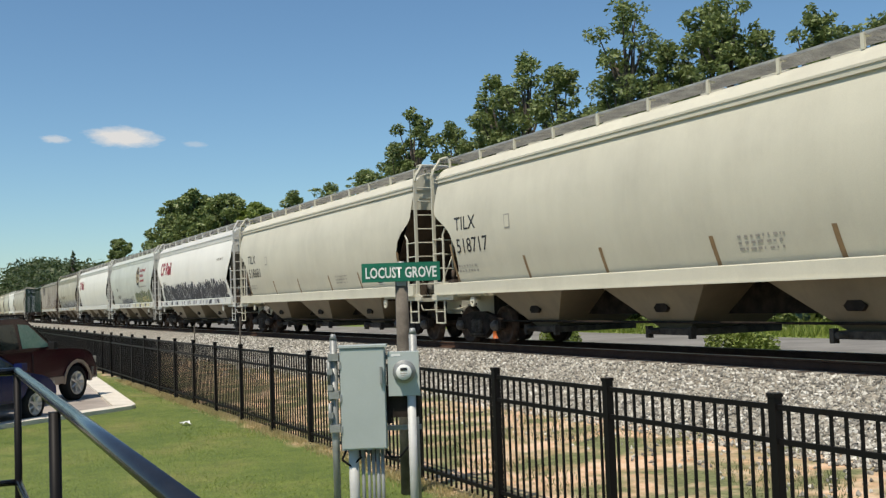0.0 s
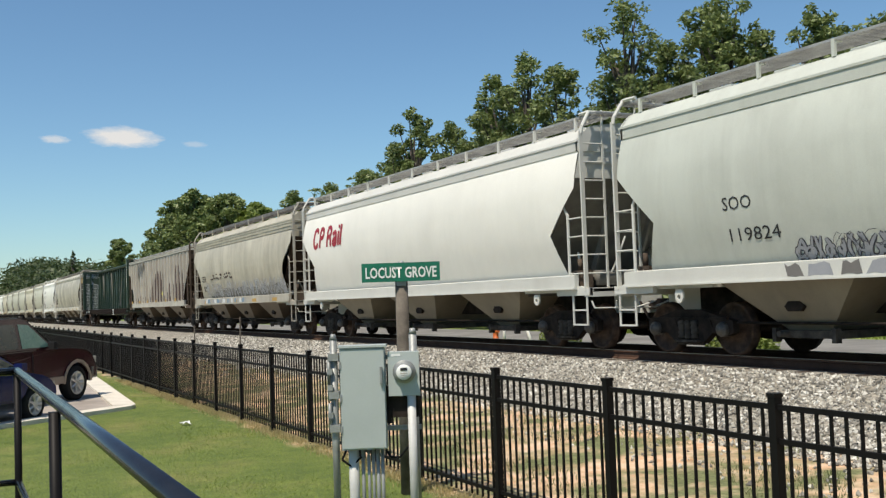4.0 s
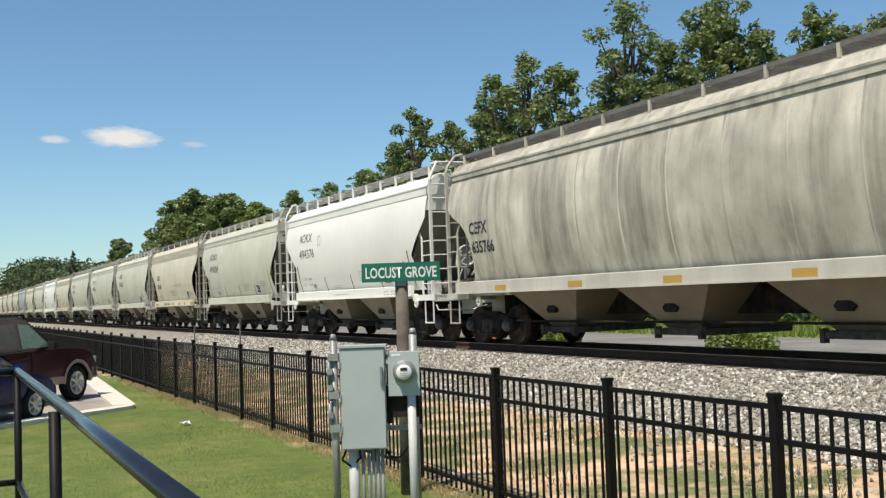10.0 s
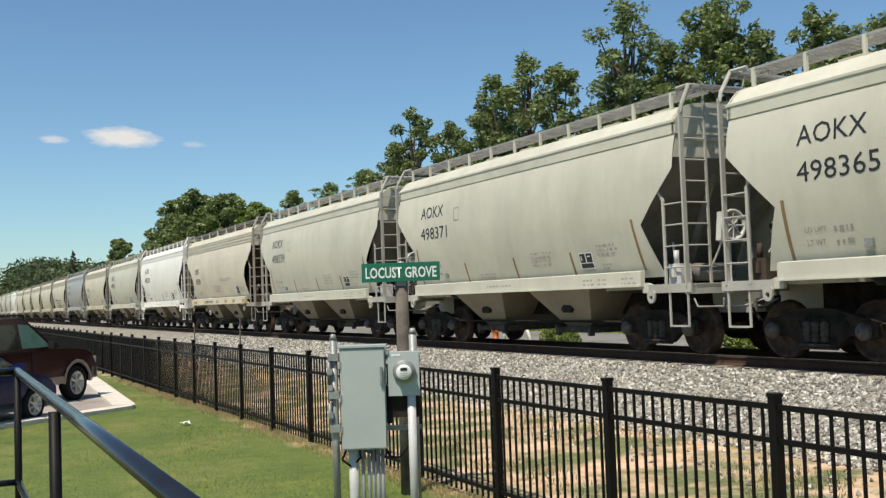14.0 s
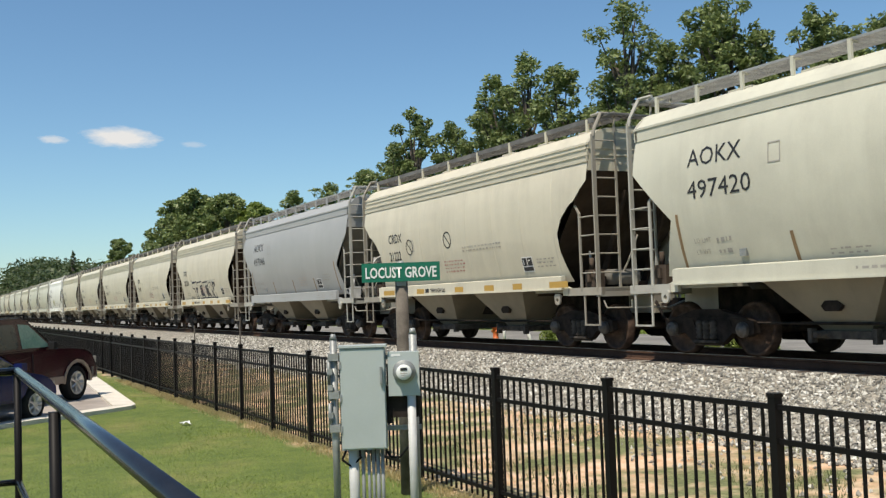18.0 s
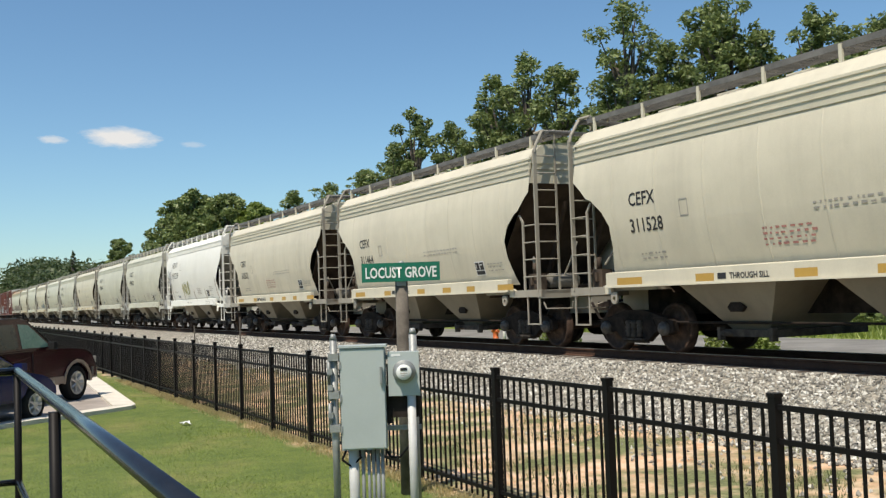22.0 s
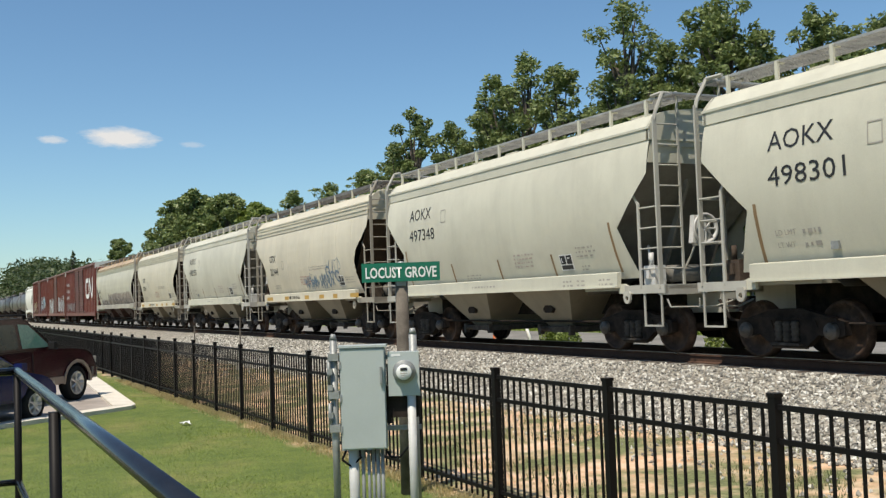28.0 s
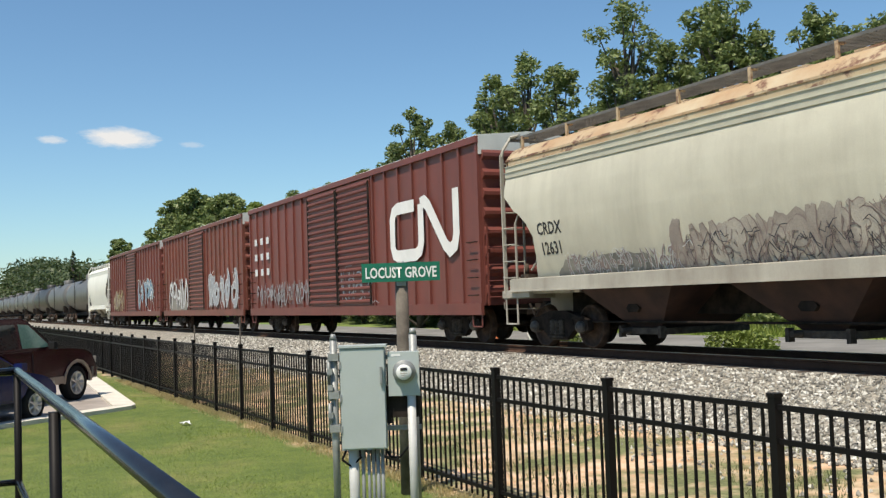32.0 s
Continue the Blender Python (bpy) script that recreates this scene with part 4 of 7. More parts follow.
for k in (2, 3, 4):
    L = length(k)
    lab = {2: "white three-bay covered hopper car with dark graffiti", 3: "off-white three-bay covered hopper car with a round emblem",
           4: "white three-bay covered hopper car with red emblem"}[k]
    car = covered_hopper("covered_hopper", lab, L, 3, 4.14, M["palegreen"] if k == 3 else M["white"], M["palegreen"] if k == 3 else M["offwhite"], M["offwhite"], ST_P)
    x0 = -L / 2 + 1.3
    if k in (2, 4):
        # the railway's red mark
        bent_mark(car, RED_MARK, -L / 2 + 1.80, 2.95, 0.66, 0.07, M["red"])
    if k == 2:
        stencil(car, "SOO", -L / 2 + 2.1, 2.33, 0.24, bold=0.0, width=0.72)
        sprayed_field(car, -6.9, 6.9, 1.5, 2.2, M["g_haze"], 3)
        graffiti(car, -6.8, 6.8, 1.52, 2.36, [M["g_white"], M["g_dark"]], 21, chunky=1.55, rim=1.2)
        graffiti(car, -6.6, 6.6, 1.52, 2.1, [M["g_dark"], M["g_dark"]], 22, chunky=0.8)
        sill_blocks(car, -7.2, 7.2, [M["g_dark"], M["g_white"], M["g_grey"]], 6)
        bars(car, L / 2 - 3.2, 3.2, 1.2, 0.16, 1, M["ghost"], seed=31)
    if k == 3:
        stencil(car, "SOO", -5.2, 2.41, 0.22, bold=0.0, width=0.66)
        stencil(car, "119824", -5.2, 1.90, 0.22, bold=0.0, width=1.18)
        for rx, rz, m, off, cz in ((0.565, 0.565, M["black"], 0.007, 3.2), (0.42, 0.44, M["crest_tan"], 0.011, 3.2), (0.30, 0.16, M["crest_brown"], 0.015, 3.42), (0.16, 0.15, M["crest_brown"], 0.015, 3.06), (0.34, 0.07, M["black"], 0.016, 2.70)):
            bm = B()
            rings = []
            for f in (1.0, 0.7, 0.4, 0.05):
                rings.append([(3.11 + f * rx * math.cos(a * 0.2618), -(hw_round(cz + f * rz * math.sin(a * 0.2618)) + off), cz + f * rz * math.sin(a * 0.2618)) for a in range(24)])
            loft(bm, rings, True)
            part("emblem_disc", bm, m, car)
        bm = B()
        for a in range(26):
            an = 0.42 + a * (5.44 / 25) - 1.15
            c, d = math.cos(an), math.sin(an)
            bm.faces.new([bm.verts.new((3.11 + r * math.cos(an + o), -(hw_round(3.2 + r * math.sin(an + o)) + 0.012), 3.2 + r * math.sin(an + o))) for r, o in ((0.46, -0.05), (0.53, -0.05), (0.53, 0.05), (0.46, 0.05))])
        tagged(part("emblem_bar", bm, M["crest_tan"], car), kind="stuff")
        for q, w in enumerate((1.62, 1.12, 1.28)):
            bars(car, 3.85, 3.42 - q * 0.31, w, 0.25, 1, M["red"], seed=40 + q, name="emblem_bar")
        graffiti(car, 1.6, 6.6, 1.54, 2.2, [M["g_dark"], M["g_green"]], 25, chunky=2.0, rim=1.25)
        graffiti(car, 1.8, 6.4, 1.54, 1.95, [M["g_yellow"], M["g_yellow"]], 26, chunky=0.7)
        sill_blocks(car, 1.2, 7.0, [M["g_yellow"], M["g_yellow"], M["g_dark"]], 8)
        graffiti(car, -3.8, 0.2, 1.5, 1.85, [M["g_dark"], M["g_grey"]], 27, chunky=1.2)
        sill_blocks(car, -3.8, 0.4, [M["g_soot2"], M["g_grey"]], 9)
        for a, b, c, d in ((0.0, 1.70, 0.97, 0.015), (0.0, 1.95, 0.97, 0.015), (0.0, 1.70, 0.015, 0.26), (0.96, 1.70, 0.015, 0.26)):
            patch(car, a, b, c, d, M["black"], "panel_border")
        bars(car, 0.1, 1.86, 0.75, 0.05, 3, M["ghost"], seed=33)
        bars(car, 3.2, 2.5, 2.6, 0.09, 1, M["g_soot2"], seed=37)
    place(car, k)

ST_W = dict(cut=CUTC, posts=8, seams=9, seam_lines=True, grooves=2, chord=0.02, rb=0.62, fascia=0.12, sill_in=0.3, bay=M["bay_brown"], bay_w=0.85)
L = length(5)
car = covered_hopper("covered_hopper", "weathered grey-beige covered hopper car with faded graffiti", L, 3, 4.12, M["weathered"], M["weathered"], M["sill_dirty"], ST_W)
stencil(car, "CEFX", -6.05, 2.30, 0.27)
stencil(car, "10155", -6.0, 1.85, 0.27)
rnd = random.Random(17)
for q in range(34):
    # rust flecks where the paint has come away
    cx, cz, r = -4.3 + 3.6 * rnd.random(), 2.38 + 0.24 * rnd.random() ** 1.5, rnd.uniform(0.03, 0.11)
    bm = B()
    bm.faces.new([bm.verts.new((cx + r * rnd.uniform(0.8, 1.6) * math.cos(a), -(hw_round(cz) + 0.012), cz + r * rnd.uniform(0.3, 0.7) * math.sin(a))) for a in (0.2, 1.1, 2.0, 3.0, 3.9, 4.9, 5.7)])
    part("rust_fleck", bm, M["nwrust"], car)
M["g_soot"] = surface("old_spray_soot", (0.15, 0.145, 0.13), (0.30, 0.285, 0.24), 1.6, 0.8)
sprayed_field(car, -5.0, 7.2, 1.48, 1.98, M["g_soot"], 5)
graffiti(car, -5.6, -1.0, 1.48, 2.2, [M["g_grey"], M["g_white"]], 33, chunky=0.35)
graffiti(car, -0.8, 6.6, 1.48, 2.15, [M["g_white"], M["g_grey"]], 34, chunky=0.6)
sill_blocks(car, -5.8, 1.5, [M["g_grey"], M["g_white"], M["g_blue"]], 35)
for q in range(5):
    patch(car, -5.6 + q * 2.7, 1.28, 0.6, 0.13, M["yellow"], "sill_reflector", hw=lambda z: 1.586)
place(car, 5)

L = length(6)
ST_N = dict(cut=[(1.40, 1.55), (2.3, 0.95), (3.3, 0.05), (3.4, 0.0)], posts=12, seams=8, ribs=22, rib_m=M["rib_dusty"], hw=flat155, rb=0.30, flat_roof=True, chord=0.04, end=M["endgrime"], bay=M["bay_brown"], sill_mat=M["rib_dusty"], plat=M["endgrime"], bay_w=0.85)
car = covered_hopper("covered_hopper", "patched grey ribbed covered hopper car with rust stains", L, 3, 4.07, M["nw"], M["rib_dusty"], M["endgrime"], ST_N)
for x, w, h in ((-0.85, 0.96, 1.35), (0.12, 0.98, 1.80), (1.14, 0.98, 1.72), (3.3, 0.9, 1.0), (-1.75, 0.85, 0.95), (5.3, 0.95, 1.9), (6.28, 0.8, 1.6)):
    bm = B()
    pts = [(x, 1.5), (x + w, 1.5)]
    for i in range(25):
        a = math.pi * i / 24
        pts.append((x + w / 2 + w / 2 * math.cos(a), 1.5 + h - 0.3 + 0.3 * math.sin(a) ** 0.6 + 0.16 * noise.noise((x * 3 + i * 0.35, h, 0)) + 0.05 * noise.noise((i * 1.3, x, 4))))
    bm.faces.new([bm.verts.new((a, -1.527, b)) for a, b in pts])
    part("rust_patch", bm, M["nwrust"], car)
# the stains run over the ribs as well
A6 = L / 2 - 0.72
for q in range(22):
    x = -A6 + 0.12 + (2 * A6 - 0.24) * q / 21
    h = 1.62 if 0.0 < x < 2.0 else 1.25 if -1.0 < x < 2.2 else 0.9 if x > 5 else 0.35 + 0.25 * noise.noise((q * 2.3, 0, 0))
    patch(car, x - 0.055, 1.5, 0.11, h, M["nwrust"], "rust_patch", hw=lambda z: 1.61, off=0.004, lean=0.02 * math.sin(q * 3))
bent_mark(car, DARK_MARK, -5.15, 3.06, 0.93, 0.085, M["g_grey2"], hw=lambda z: 1.612, slant=0.0)
stencil(car, "177613", -5.25, 2.50, 0.24, M["g_dark"], hw=flat155, bold=0.0, width=1.9)
bm = B()
bm.faces.new([bm.verts.new((2.3 + dx, -1.63, 1.95 + dz)) for dx, dz in ((0, -0.16), (0.15, 0), (0, 0.16), (-0.15, 0))])
part("hazard_diamond", bm, plain("diamond_yellow", (0.75, 0.72, 0.15)), car)
for q in range(6):
    patch(car, -L / 2 + 1.6 + q * 2.6, 1.5, 0.45, 0.14, M["yellow"], "sill_reflector", hw=lambda z: 1.60)
place(car, 6)

L = length(8)
ST_8 = dict(over=0.97, bay=M["bay_tan"], cut=CUT3, posts=14, seams=14, seam_lines=True, rb=0.58, chord=0.06, fascia=0.08, end=M["tan"], sill_in=0.3, pad=1.4)
car = covered_hopper("covered_hopper", "streaked beige long covered hopper car with a tan end", L, 4, 4.10, M["streaked"], M["streaked"], M["sill_pale"], ST_8)
stencil(car, "CEFX", -8.75, 2.65, 0.28)
stencil(car, "635766", -8.7, 2.2, 0.28)
data_panel(car, 8.1, 1.66, 0.48, 0.34)
bars(car, 8.7, 2.0, 0.6, 0.06, 3, M["black"], seed=61)
for q in range(6):
    patch(car, -7.6 + q * 3.0, 1.28, 0.5, 0.13, M["yellow"], "sill_reflector", hw=lambda z: 1.586)
place(car, 8, -0.23)

L = length(34)
ST_R = dict(cut=CUTC, posts=10, seams=8, grooves=2, chord=0.06, rb=0.62, fascia=0.05, groove_m=M["rusted"], sill_in=0.15, bay=M["nwrust"], end=M["rusted"], bay_w=0.85)
car = covered_hopper("covered_hopper", "faded grey covered hopper car with a rusty roof band and graffiti", L, 3, 4.10, M["rusted"], M["rustroof"], M["sill_dirty"], ST_R)
stencil(car, "CRDX", -7.0, 2.42, 0.26)
stencil(car, "12631", -6.95, 2.0, 0.26)
M["g_plum"] = surface("old_spray_plum", (0.30, 0.255, 0.22), (0.50, 0.455, 0.38), 1.1, 0.8)
sprayed_field(car, -3.0, 7.0, 1.48, 2.42, M["g_plum"], 7)
sprayed_field(car, -6.5, -3.1, 1.48, 1.95, M["g_soot"], 9)
graffiti(car, -6.2, -2.4, 1.48, 1.95, [M["g_white"], M["g_pink"]], 51, chunky=0.6)
graffiti(car, -2.6, 6.8, 1.5, 2.3, [M["g_pink"], M["g_plum"]], 52, chunky=1.3, rim=1.3)
graffiti(car, -2.4, 6.6, 1.5, 2.05, [M["g_dark"], M["g_pink"]], 54, chunky=0.25)
place(car, 34)

L = length(38)
car = covered_hopper("covered_hopper", "clean white two-bay covered hopper car on the track", L, 2, EAVE2, M["white"], M["white"], M["white"], {**ST_A, "ladder": M["white"], "plat": M["white"]})
place(car, 38)


def centerbeam(k):
    """A centre-beam flatcar: deck, end bulkheads and a lengthwise truss."""
    L = length(k)
    car = thing("centerbeam_flatcar", pose(0, 0, 0), "empty dark green centre-beam lumber flatcar", "railcar")
    A = L / 2 - 0.55
    bm = B()
    box(bm, -A, A, -1.5, 1.5, 1.02, 1.10)
    box(bm, -A, A, -0.3, 0.3, 0.72, 1.02)
    part("deck", bm, M["green"], car)
    for s in (-1, 1):
        bm = B()
        prism(bm, [(s * 1.42, 0.86), (s * 1.54, 0.86), (s * 1.54, 0.90), (s * 1.46, 0.92), (s * 1.46, 1.18), (s * 1.54, 1.20), (s * 1.54, 1.24), (s * 1.42, 1.24)], "x", -A, A)
        part("side_sill", bm, M["under"], car)
        n = 26
        bm0 = B()
        box(bm0, -0.11, 0.11, -0.07, 0.02, -0.14, 0.13)
        box(bm0, -0.05, 0.05, -0.10, -0.05, -0.2, 0.05)
        pm = mesh_of("winch", bm0, M["under"])
        for q in range(n):
            if s < 0 and -9.15 < -A + 0.8 + q * (2 * A - 1.6) / (n - 1) < -6.6:
                continue
            part("strap_winch", pm, None, car, at=pose(-A + 0.8 + q * (2 * A - 1.6) / (n - 1), s * 1.54, 1.06, 0, 0, 0 if s < 0 else 180))
    for e in (-1, 1):
        bm = B()
        x = e * (A - 0.15)
        box(bm, x - 0.08, x + 0.08, -1.5, 1.5, 1.24, 4.42)
        bh = part("bulkhead", bm, M["green"], car)
        for y in (-1.45, -0.9, 0.9, 1.45):
            bm = B()
            box(bm, x - 0.16, x + 0.16, y - 0.07, y + 0.07, 1.24, 4.34)
            part("bulkhead_post", bm, M["green"], bh)
        bm = B()
        box(bm, x - 0.16, x + 0.16, -1.52, 1.52, 4.34, 4.48)
        part("bulkhead_cap", bm, M["green"], bh)
        rnd = random.Random(5)
        bm = B()
        for row in range(22):
            z = 4.2 - row * 0.125 - (0.45 if row > 2 else 0)
            y = -1.25
            end = -0.25
            while y < end:
                w = rnd.uniform(0.03, 0.1)
                xx = e * (A - 0.15) - e * 0.085
                h = 0.045 if row % 3 else 0.055
                bm.faces.new([bm.verts.new(p) for p in ((xx, y, z), (xx, y + w, z), (xx, y + w, z + h), (xx, y, z + h))])
                y += w + rnd.uniform(0.02, 0.05)
        xx = e * (A - 0.15) - e * 0.085
        bm.faces.new([bm.verts.new((xx, -0.8 + a, 3.42 + b)) for a, b in ((-0.10, 0.0), (0.12, 0.0), (0.10, 0.14), (0.03, 0.2), (0.02, 0.36), (-0.05, 0.38), (-0.06, 0.2))])
        tagged(part("stencil_block", bm, M["g_white"], car), kind="stuff")
        bm = B()
        for q in range(8):
            z = 4.1 - q * 0.2
            xx = e * (A - 0.15)
            bm.faces.new([bm.verts.new((xx + u, -1.525, z + v)) for u, v in ((-0.05, 0.0), (0.05, 0.0), (0.05, 0.13), (-0.05, 0.13))])
        tagged(part("post_stencil", bm, M["g_white"], car), kind="stuff")
        for s in (-1, 1):
            part("end_ladder", ladder_bm(0.45, 2.9, 8), M["green"], car, at=pose(e * (A + 0.06), s * 1.42, 1.2, 0, 0, -90 * s))
    bm = B()
    prism(bm, [(-0.36, 4.28), (0.36, 4.28), (0.40, 4.40), (0.30, 4.47), (-0.30, 4.47), (-0.40, 4.40)], "x", -A, A)
    part("top_chord", bm, M["green"], car)
    n = 20
    step = (2 * A - 1.6) / (n - 1)
    bm0 = B()
    prism(bm0, [(-0.40, 0.0), (-0.28, 0.0), (-0.18, 3.05), (-0.28, 3.05)], "x", -0.085, 0.085)
    prism(bm0, [(0.28, 0.0), (0.40, 0.0), (0.28, 3.05), (0.18, 3.05)], "x", -0.085, 0.085)
    for z in (0.8, 1.6, 2.4):
        box(bm0, -0.05, 0.05, -0.25, 0.25, z, z + 0.1)
    um = mesh_of("upright", bm0, M["green"])
    for q in range(n):
        part("upright", um, None, car, at=pose(-A + 0.8 + q * step, 0, 1.24))
    for q in range(n - 1):
        if q == 9:
            continue
        x0 = -A + 0.8 + q * step
        d = 1 if q < 9 else -1
        if q % 2:
            continue
        bm = B()
        for y in (-0.30, 0.30):
            rod(bm, (x0 if d < 0 else x0 + step, y, 1.3), (x0 + step if d < 0 else x0, y * 0.8, 4.2), 0.055, 6)
        part("diagonal_brace", bm, M["slope_grey"] if q % 4 else M["green"], car)
    put_running_gear(car, L, L / 2 - 3.1)
    bm = B()
    bm.faces.new([bm.verts.new(p) for p in ((5.5, -1.62, 0.80), (6.0, -1.62, 0.80), (6.0, -1.62, 1.20), (5.5, -1.62, 1.20))])
    part("data_panel", bm, M["letter_white"], car)
    bm = B()
    for x, z, w, h in ((5.55, 1.03, 0.18, 0.1), (5.55, 0.87, 0.18, 0.1), (5.78, 0.9, 0.16, 0.22)):
        bm.faces.new([bm.verts.new(p) for p in ((x, -1.625, z), (x + w, -1.625, z), (x + w, -1.625, z + h), (x, -1.625, z + h))])
    part("data_panel", bm, M["black"], car)
    stencil(car, "NOKL", -8.95, 0.97, 0.15, M["g_white"], hw=lambda z: 1.545)
    stencil(car, "733850", -7.75, 0.97, 0.15, M["g_white"], hw=lambda z: 1.545)
    return place(car, k)


centerbeam(7)


def boxcar(k, mat, label, doors, seed):
    L = length(k)
    car = thing("boxcar", pose(0, 0, 0), label, "railcar", "boxcars")
    A = L / 2 - 0.55
    H = 4.95
    zb = 0.95
    bm = B()
    box(bm, -A, A, -1.48, 1.48, zb, H)
    part("body", bm, mat, car)
    for s in (-1, 1):
        n = 22
        bm0 = B()
        y = s * 1.48
        box(bm0, -0.05, 0.05, min(y, y + s * 0.06), max(y, y + s * 0.06), zb + 0.02, H - 0.14)
        rm = mesh_of("rib", bm0, mat)
        for q in range(n):
            x = -A + 0.06 + (2 * A - 0.12) * q / (n - 1)
            if not any(a - 0.1 < x < b + 0.1 for a, b in doors):
                part("side_rib", rm, None, car, at=pose(x, 0, 0))
        bm = B()
        box(bm, -A - 0.02, A + 0.02, min(y, y + s * 0.09), max(y, y + s * 0.09), H - 0.14, H + 0.02)
        part("eave_rail", bm, mat, car)
        bm = B()
        box(bm, -A, A, min(y, y + s * 0.08), max(y, y + s * 0.08), zb - 0.22, zb + 0.06)
        part("side_sill", bm, mat, car)
        for a, b in doors:
            bm = B()
            box(bm, a, b, min(y, y + s * 0.07), max(y, y + s * 0.07), zb + 0.08, H - 0.2)
            d = part("sliding_door", bm, mat, car)
            bm0 = B()
            prism(bm0, [(s * 0.065, -0.06), (s * 0.13, -0.02), (s * 0.13, 0.02), (s * 0.065, 0.06)], "x", a + 0.08, b - 0.08)
            dm = mesh_of("door_rib", bm0, mat)
            for q in range(19):
                part("door_rib", dm, None, d, at=pose(0, y, zb + 0.2 + q * (H - zb - 0.5) / 18))
            bm = B()
            for x in (a + 0.04, b - 0.04):
                rod(bm, (x, y + s * 0.11, zb + 0.1), (x, y + s * 0.11, H - 0.25), 0.025, 6)
            part("lock_rod", bm, M["under"], d)
    bm = B()
    prism(bm, [(-1.56, H), (1.56, H), (1.50, H + 0.05), (0, H + 0.18), (-1.50, H + 0.05)], "x", -A, A)
    for q in range(30):
        x = -A + 0.2 + q * (2 * A - 0.4) / 29
        prism(bm, [(-1.5, H + 0.05), (1.5, H + 0.05), (0, H + 0.21)], "x", x - 0.03, x + 0.03)
    part("roof", bm, M["offwhite"], car, "galvanised pale grey roof")
    for e in (-1, 1):
        bm = B()
        for q in range(8):
            z = zb + 0.35 + q * 0.46
            x = e * A
            prism(bm, [(x, z - 0.15), (x + e * 0.10, z - 0.04), (x + e * 0.10, z + 0.04), (x, z + 0.15)], "y", -1.42, 1.42)
        box(bm, min(e * A, e * (A + 0.02)), max(e * A, e * (A + 0.02)), -1.44, 1.44, zb + 0.05, H - 0.42)
        part("corrugated_end", bm, mat, car)
        bm = B()
        x = e * A
        prism(bm, [(-1.50, H - 0.42), (1.50, H - 0.42), (1.50, H + 0.04), (0, H + 0.17), (-1.50, H + 0.04)], "x", min(x, x + e * 0.03), max(x, x + e * 0.03))
        part("gable_panel", bm, M["offwhite"], car, "pale grey gable panel")
        for s in (-1, 1):
            part("end_ladder", ladder_bm(0.45, 1.9, 5), mat, car, at=pose(e * (A + 0.12), s * 1.4, 0.95, 0, 0, -90 * s))
            bm = B()
            for q in range(4):
                z = 1.2 + q * 0.42
                pipe(bm, [(e * (A - 0.55), s * 1.49, z), (e * (A - 0.55), s * 1.60, z), (e * (A - 0.12), s * 1.60, z), (e * (A - 0.12), s * 1.49, z)], 0.015, 5)
            part("grab_iron", bm, M["under"], car)
            bm = B()
            x = e * (A - 0.3)
            pipe(bm, [(x - 0.25, s * 1.5, 0.8), (x - 0.22, s * 1.5, 0.45), (x + 0.22, s * 1.5, 0.45), (x + 0.25, s * 1.5, 0.8)], 0.02, 5)
            part("stirrup_step", bm, mat, car)
    bm = B()
    box(bm, -A, A, -0.3, 0.3, 0.7, 0.98)
    part("centre_sill", bm, M["under"], car)
    put_running_gear(car, L, L / 2 - 2.7)
    return place(car, k)


hwbox = lambda z: 1.545
car = boxcar(35, M["boxred"], "boxcar-red boxcar with a large white emblem", ((-2.4, 0.33), (0.40, 3.1)), 1)
# the railway's white mark as plain bent bands
for q, pts in enumerate(([(6.15, 3.66), (5.05, 3.66), (4.82, 3.58), (4.70, 3.36), (4.70, 2.62), (4.80, 2.42), (5.05, 2.34), (6.2, 2.34), (6.45, 2.44), (6.55, 2.66), (6.55, 3.66)],
                         [(6.55, 3.66), (6.8, 3.70), (7.0, 3.58), (7.95, 2.50), (8.2, 2.34), (8.48, 2.46), (8.58, 2.75), (8.58, 3.86)])):
    bm = B()
    ribbon(bm, pts, 0.165, lambda z: 1.545, 0.008 + 0.004 * q)
    part("emblem_bar", bm, M["letter_white"], car)
for r in range(3):
    for q in range(3):
        patch(car, -8.95 + q * 0.78, 3.48 - r * 0.6, 0.34, 0.26, M["g_white"], "stencil_block", hw=hwbox)
graffiti(car, 0.5, 3.0, 1.1, 2.2, [M["g_grey"], M["g_white"]], 61, hwbox, 0.35)
graffiti(car, -8.8, -2.6, 1.05, 1.9, [M["g_pink"], M["g_grey"]], 62, hwbox, 0.4)
car = boxcar(36, M["boxred2"], "rusty red boxcar with graffiti along its lower side", ((-1.6, 1.4),), 2)
sprayed_field(car, -6.3, -2.4, 1.0, 2.3, M["g_soot"], 11, hwbox)
graffiti(car, -6.5, -2.2, 1.05, 2.6, [M["g_pink"], M["g_white"]], 63, hwbox, 0.7)
graffiti(car, 2.2, 7.2, 1.05, 2.7, [M["g_white"], M["g_grey"]], 64, hwbox, 0.8)
car = boxcar(37, M["boxred"], "dull red boxcar with patchy graffiti", ((-1.8, 1.6),), 3)
graffiti(car, 2.0, 7.0, 1.05, 2.9, [M["g_white"], M["g_blue"]], 65, hwbox, 0.8)
graffiti(car, -7.5, -3.0, 1.05, 2.4, [M["g_yellow"], M["g_pink"]], 66, hwbox, 0.6)


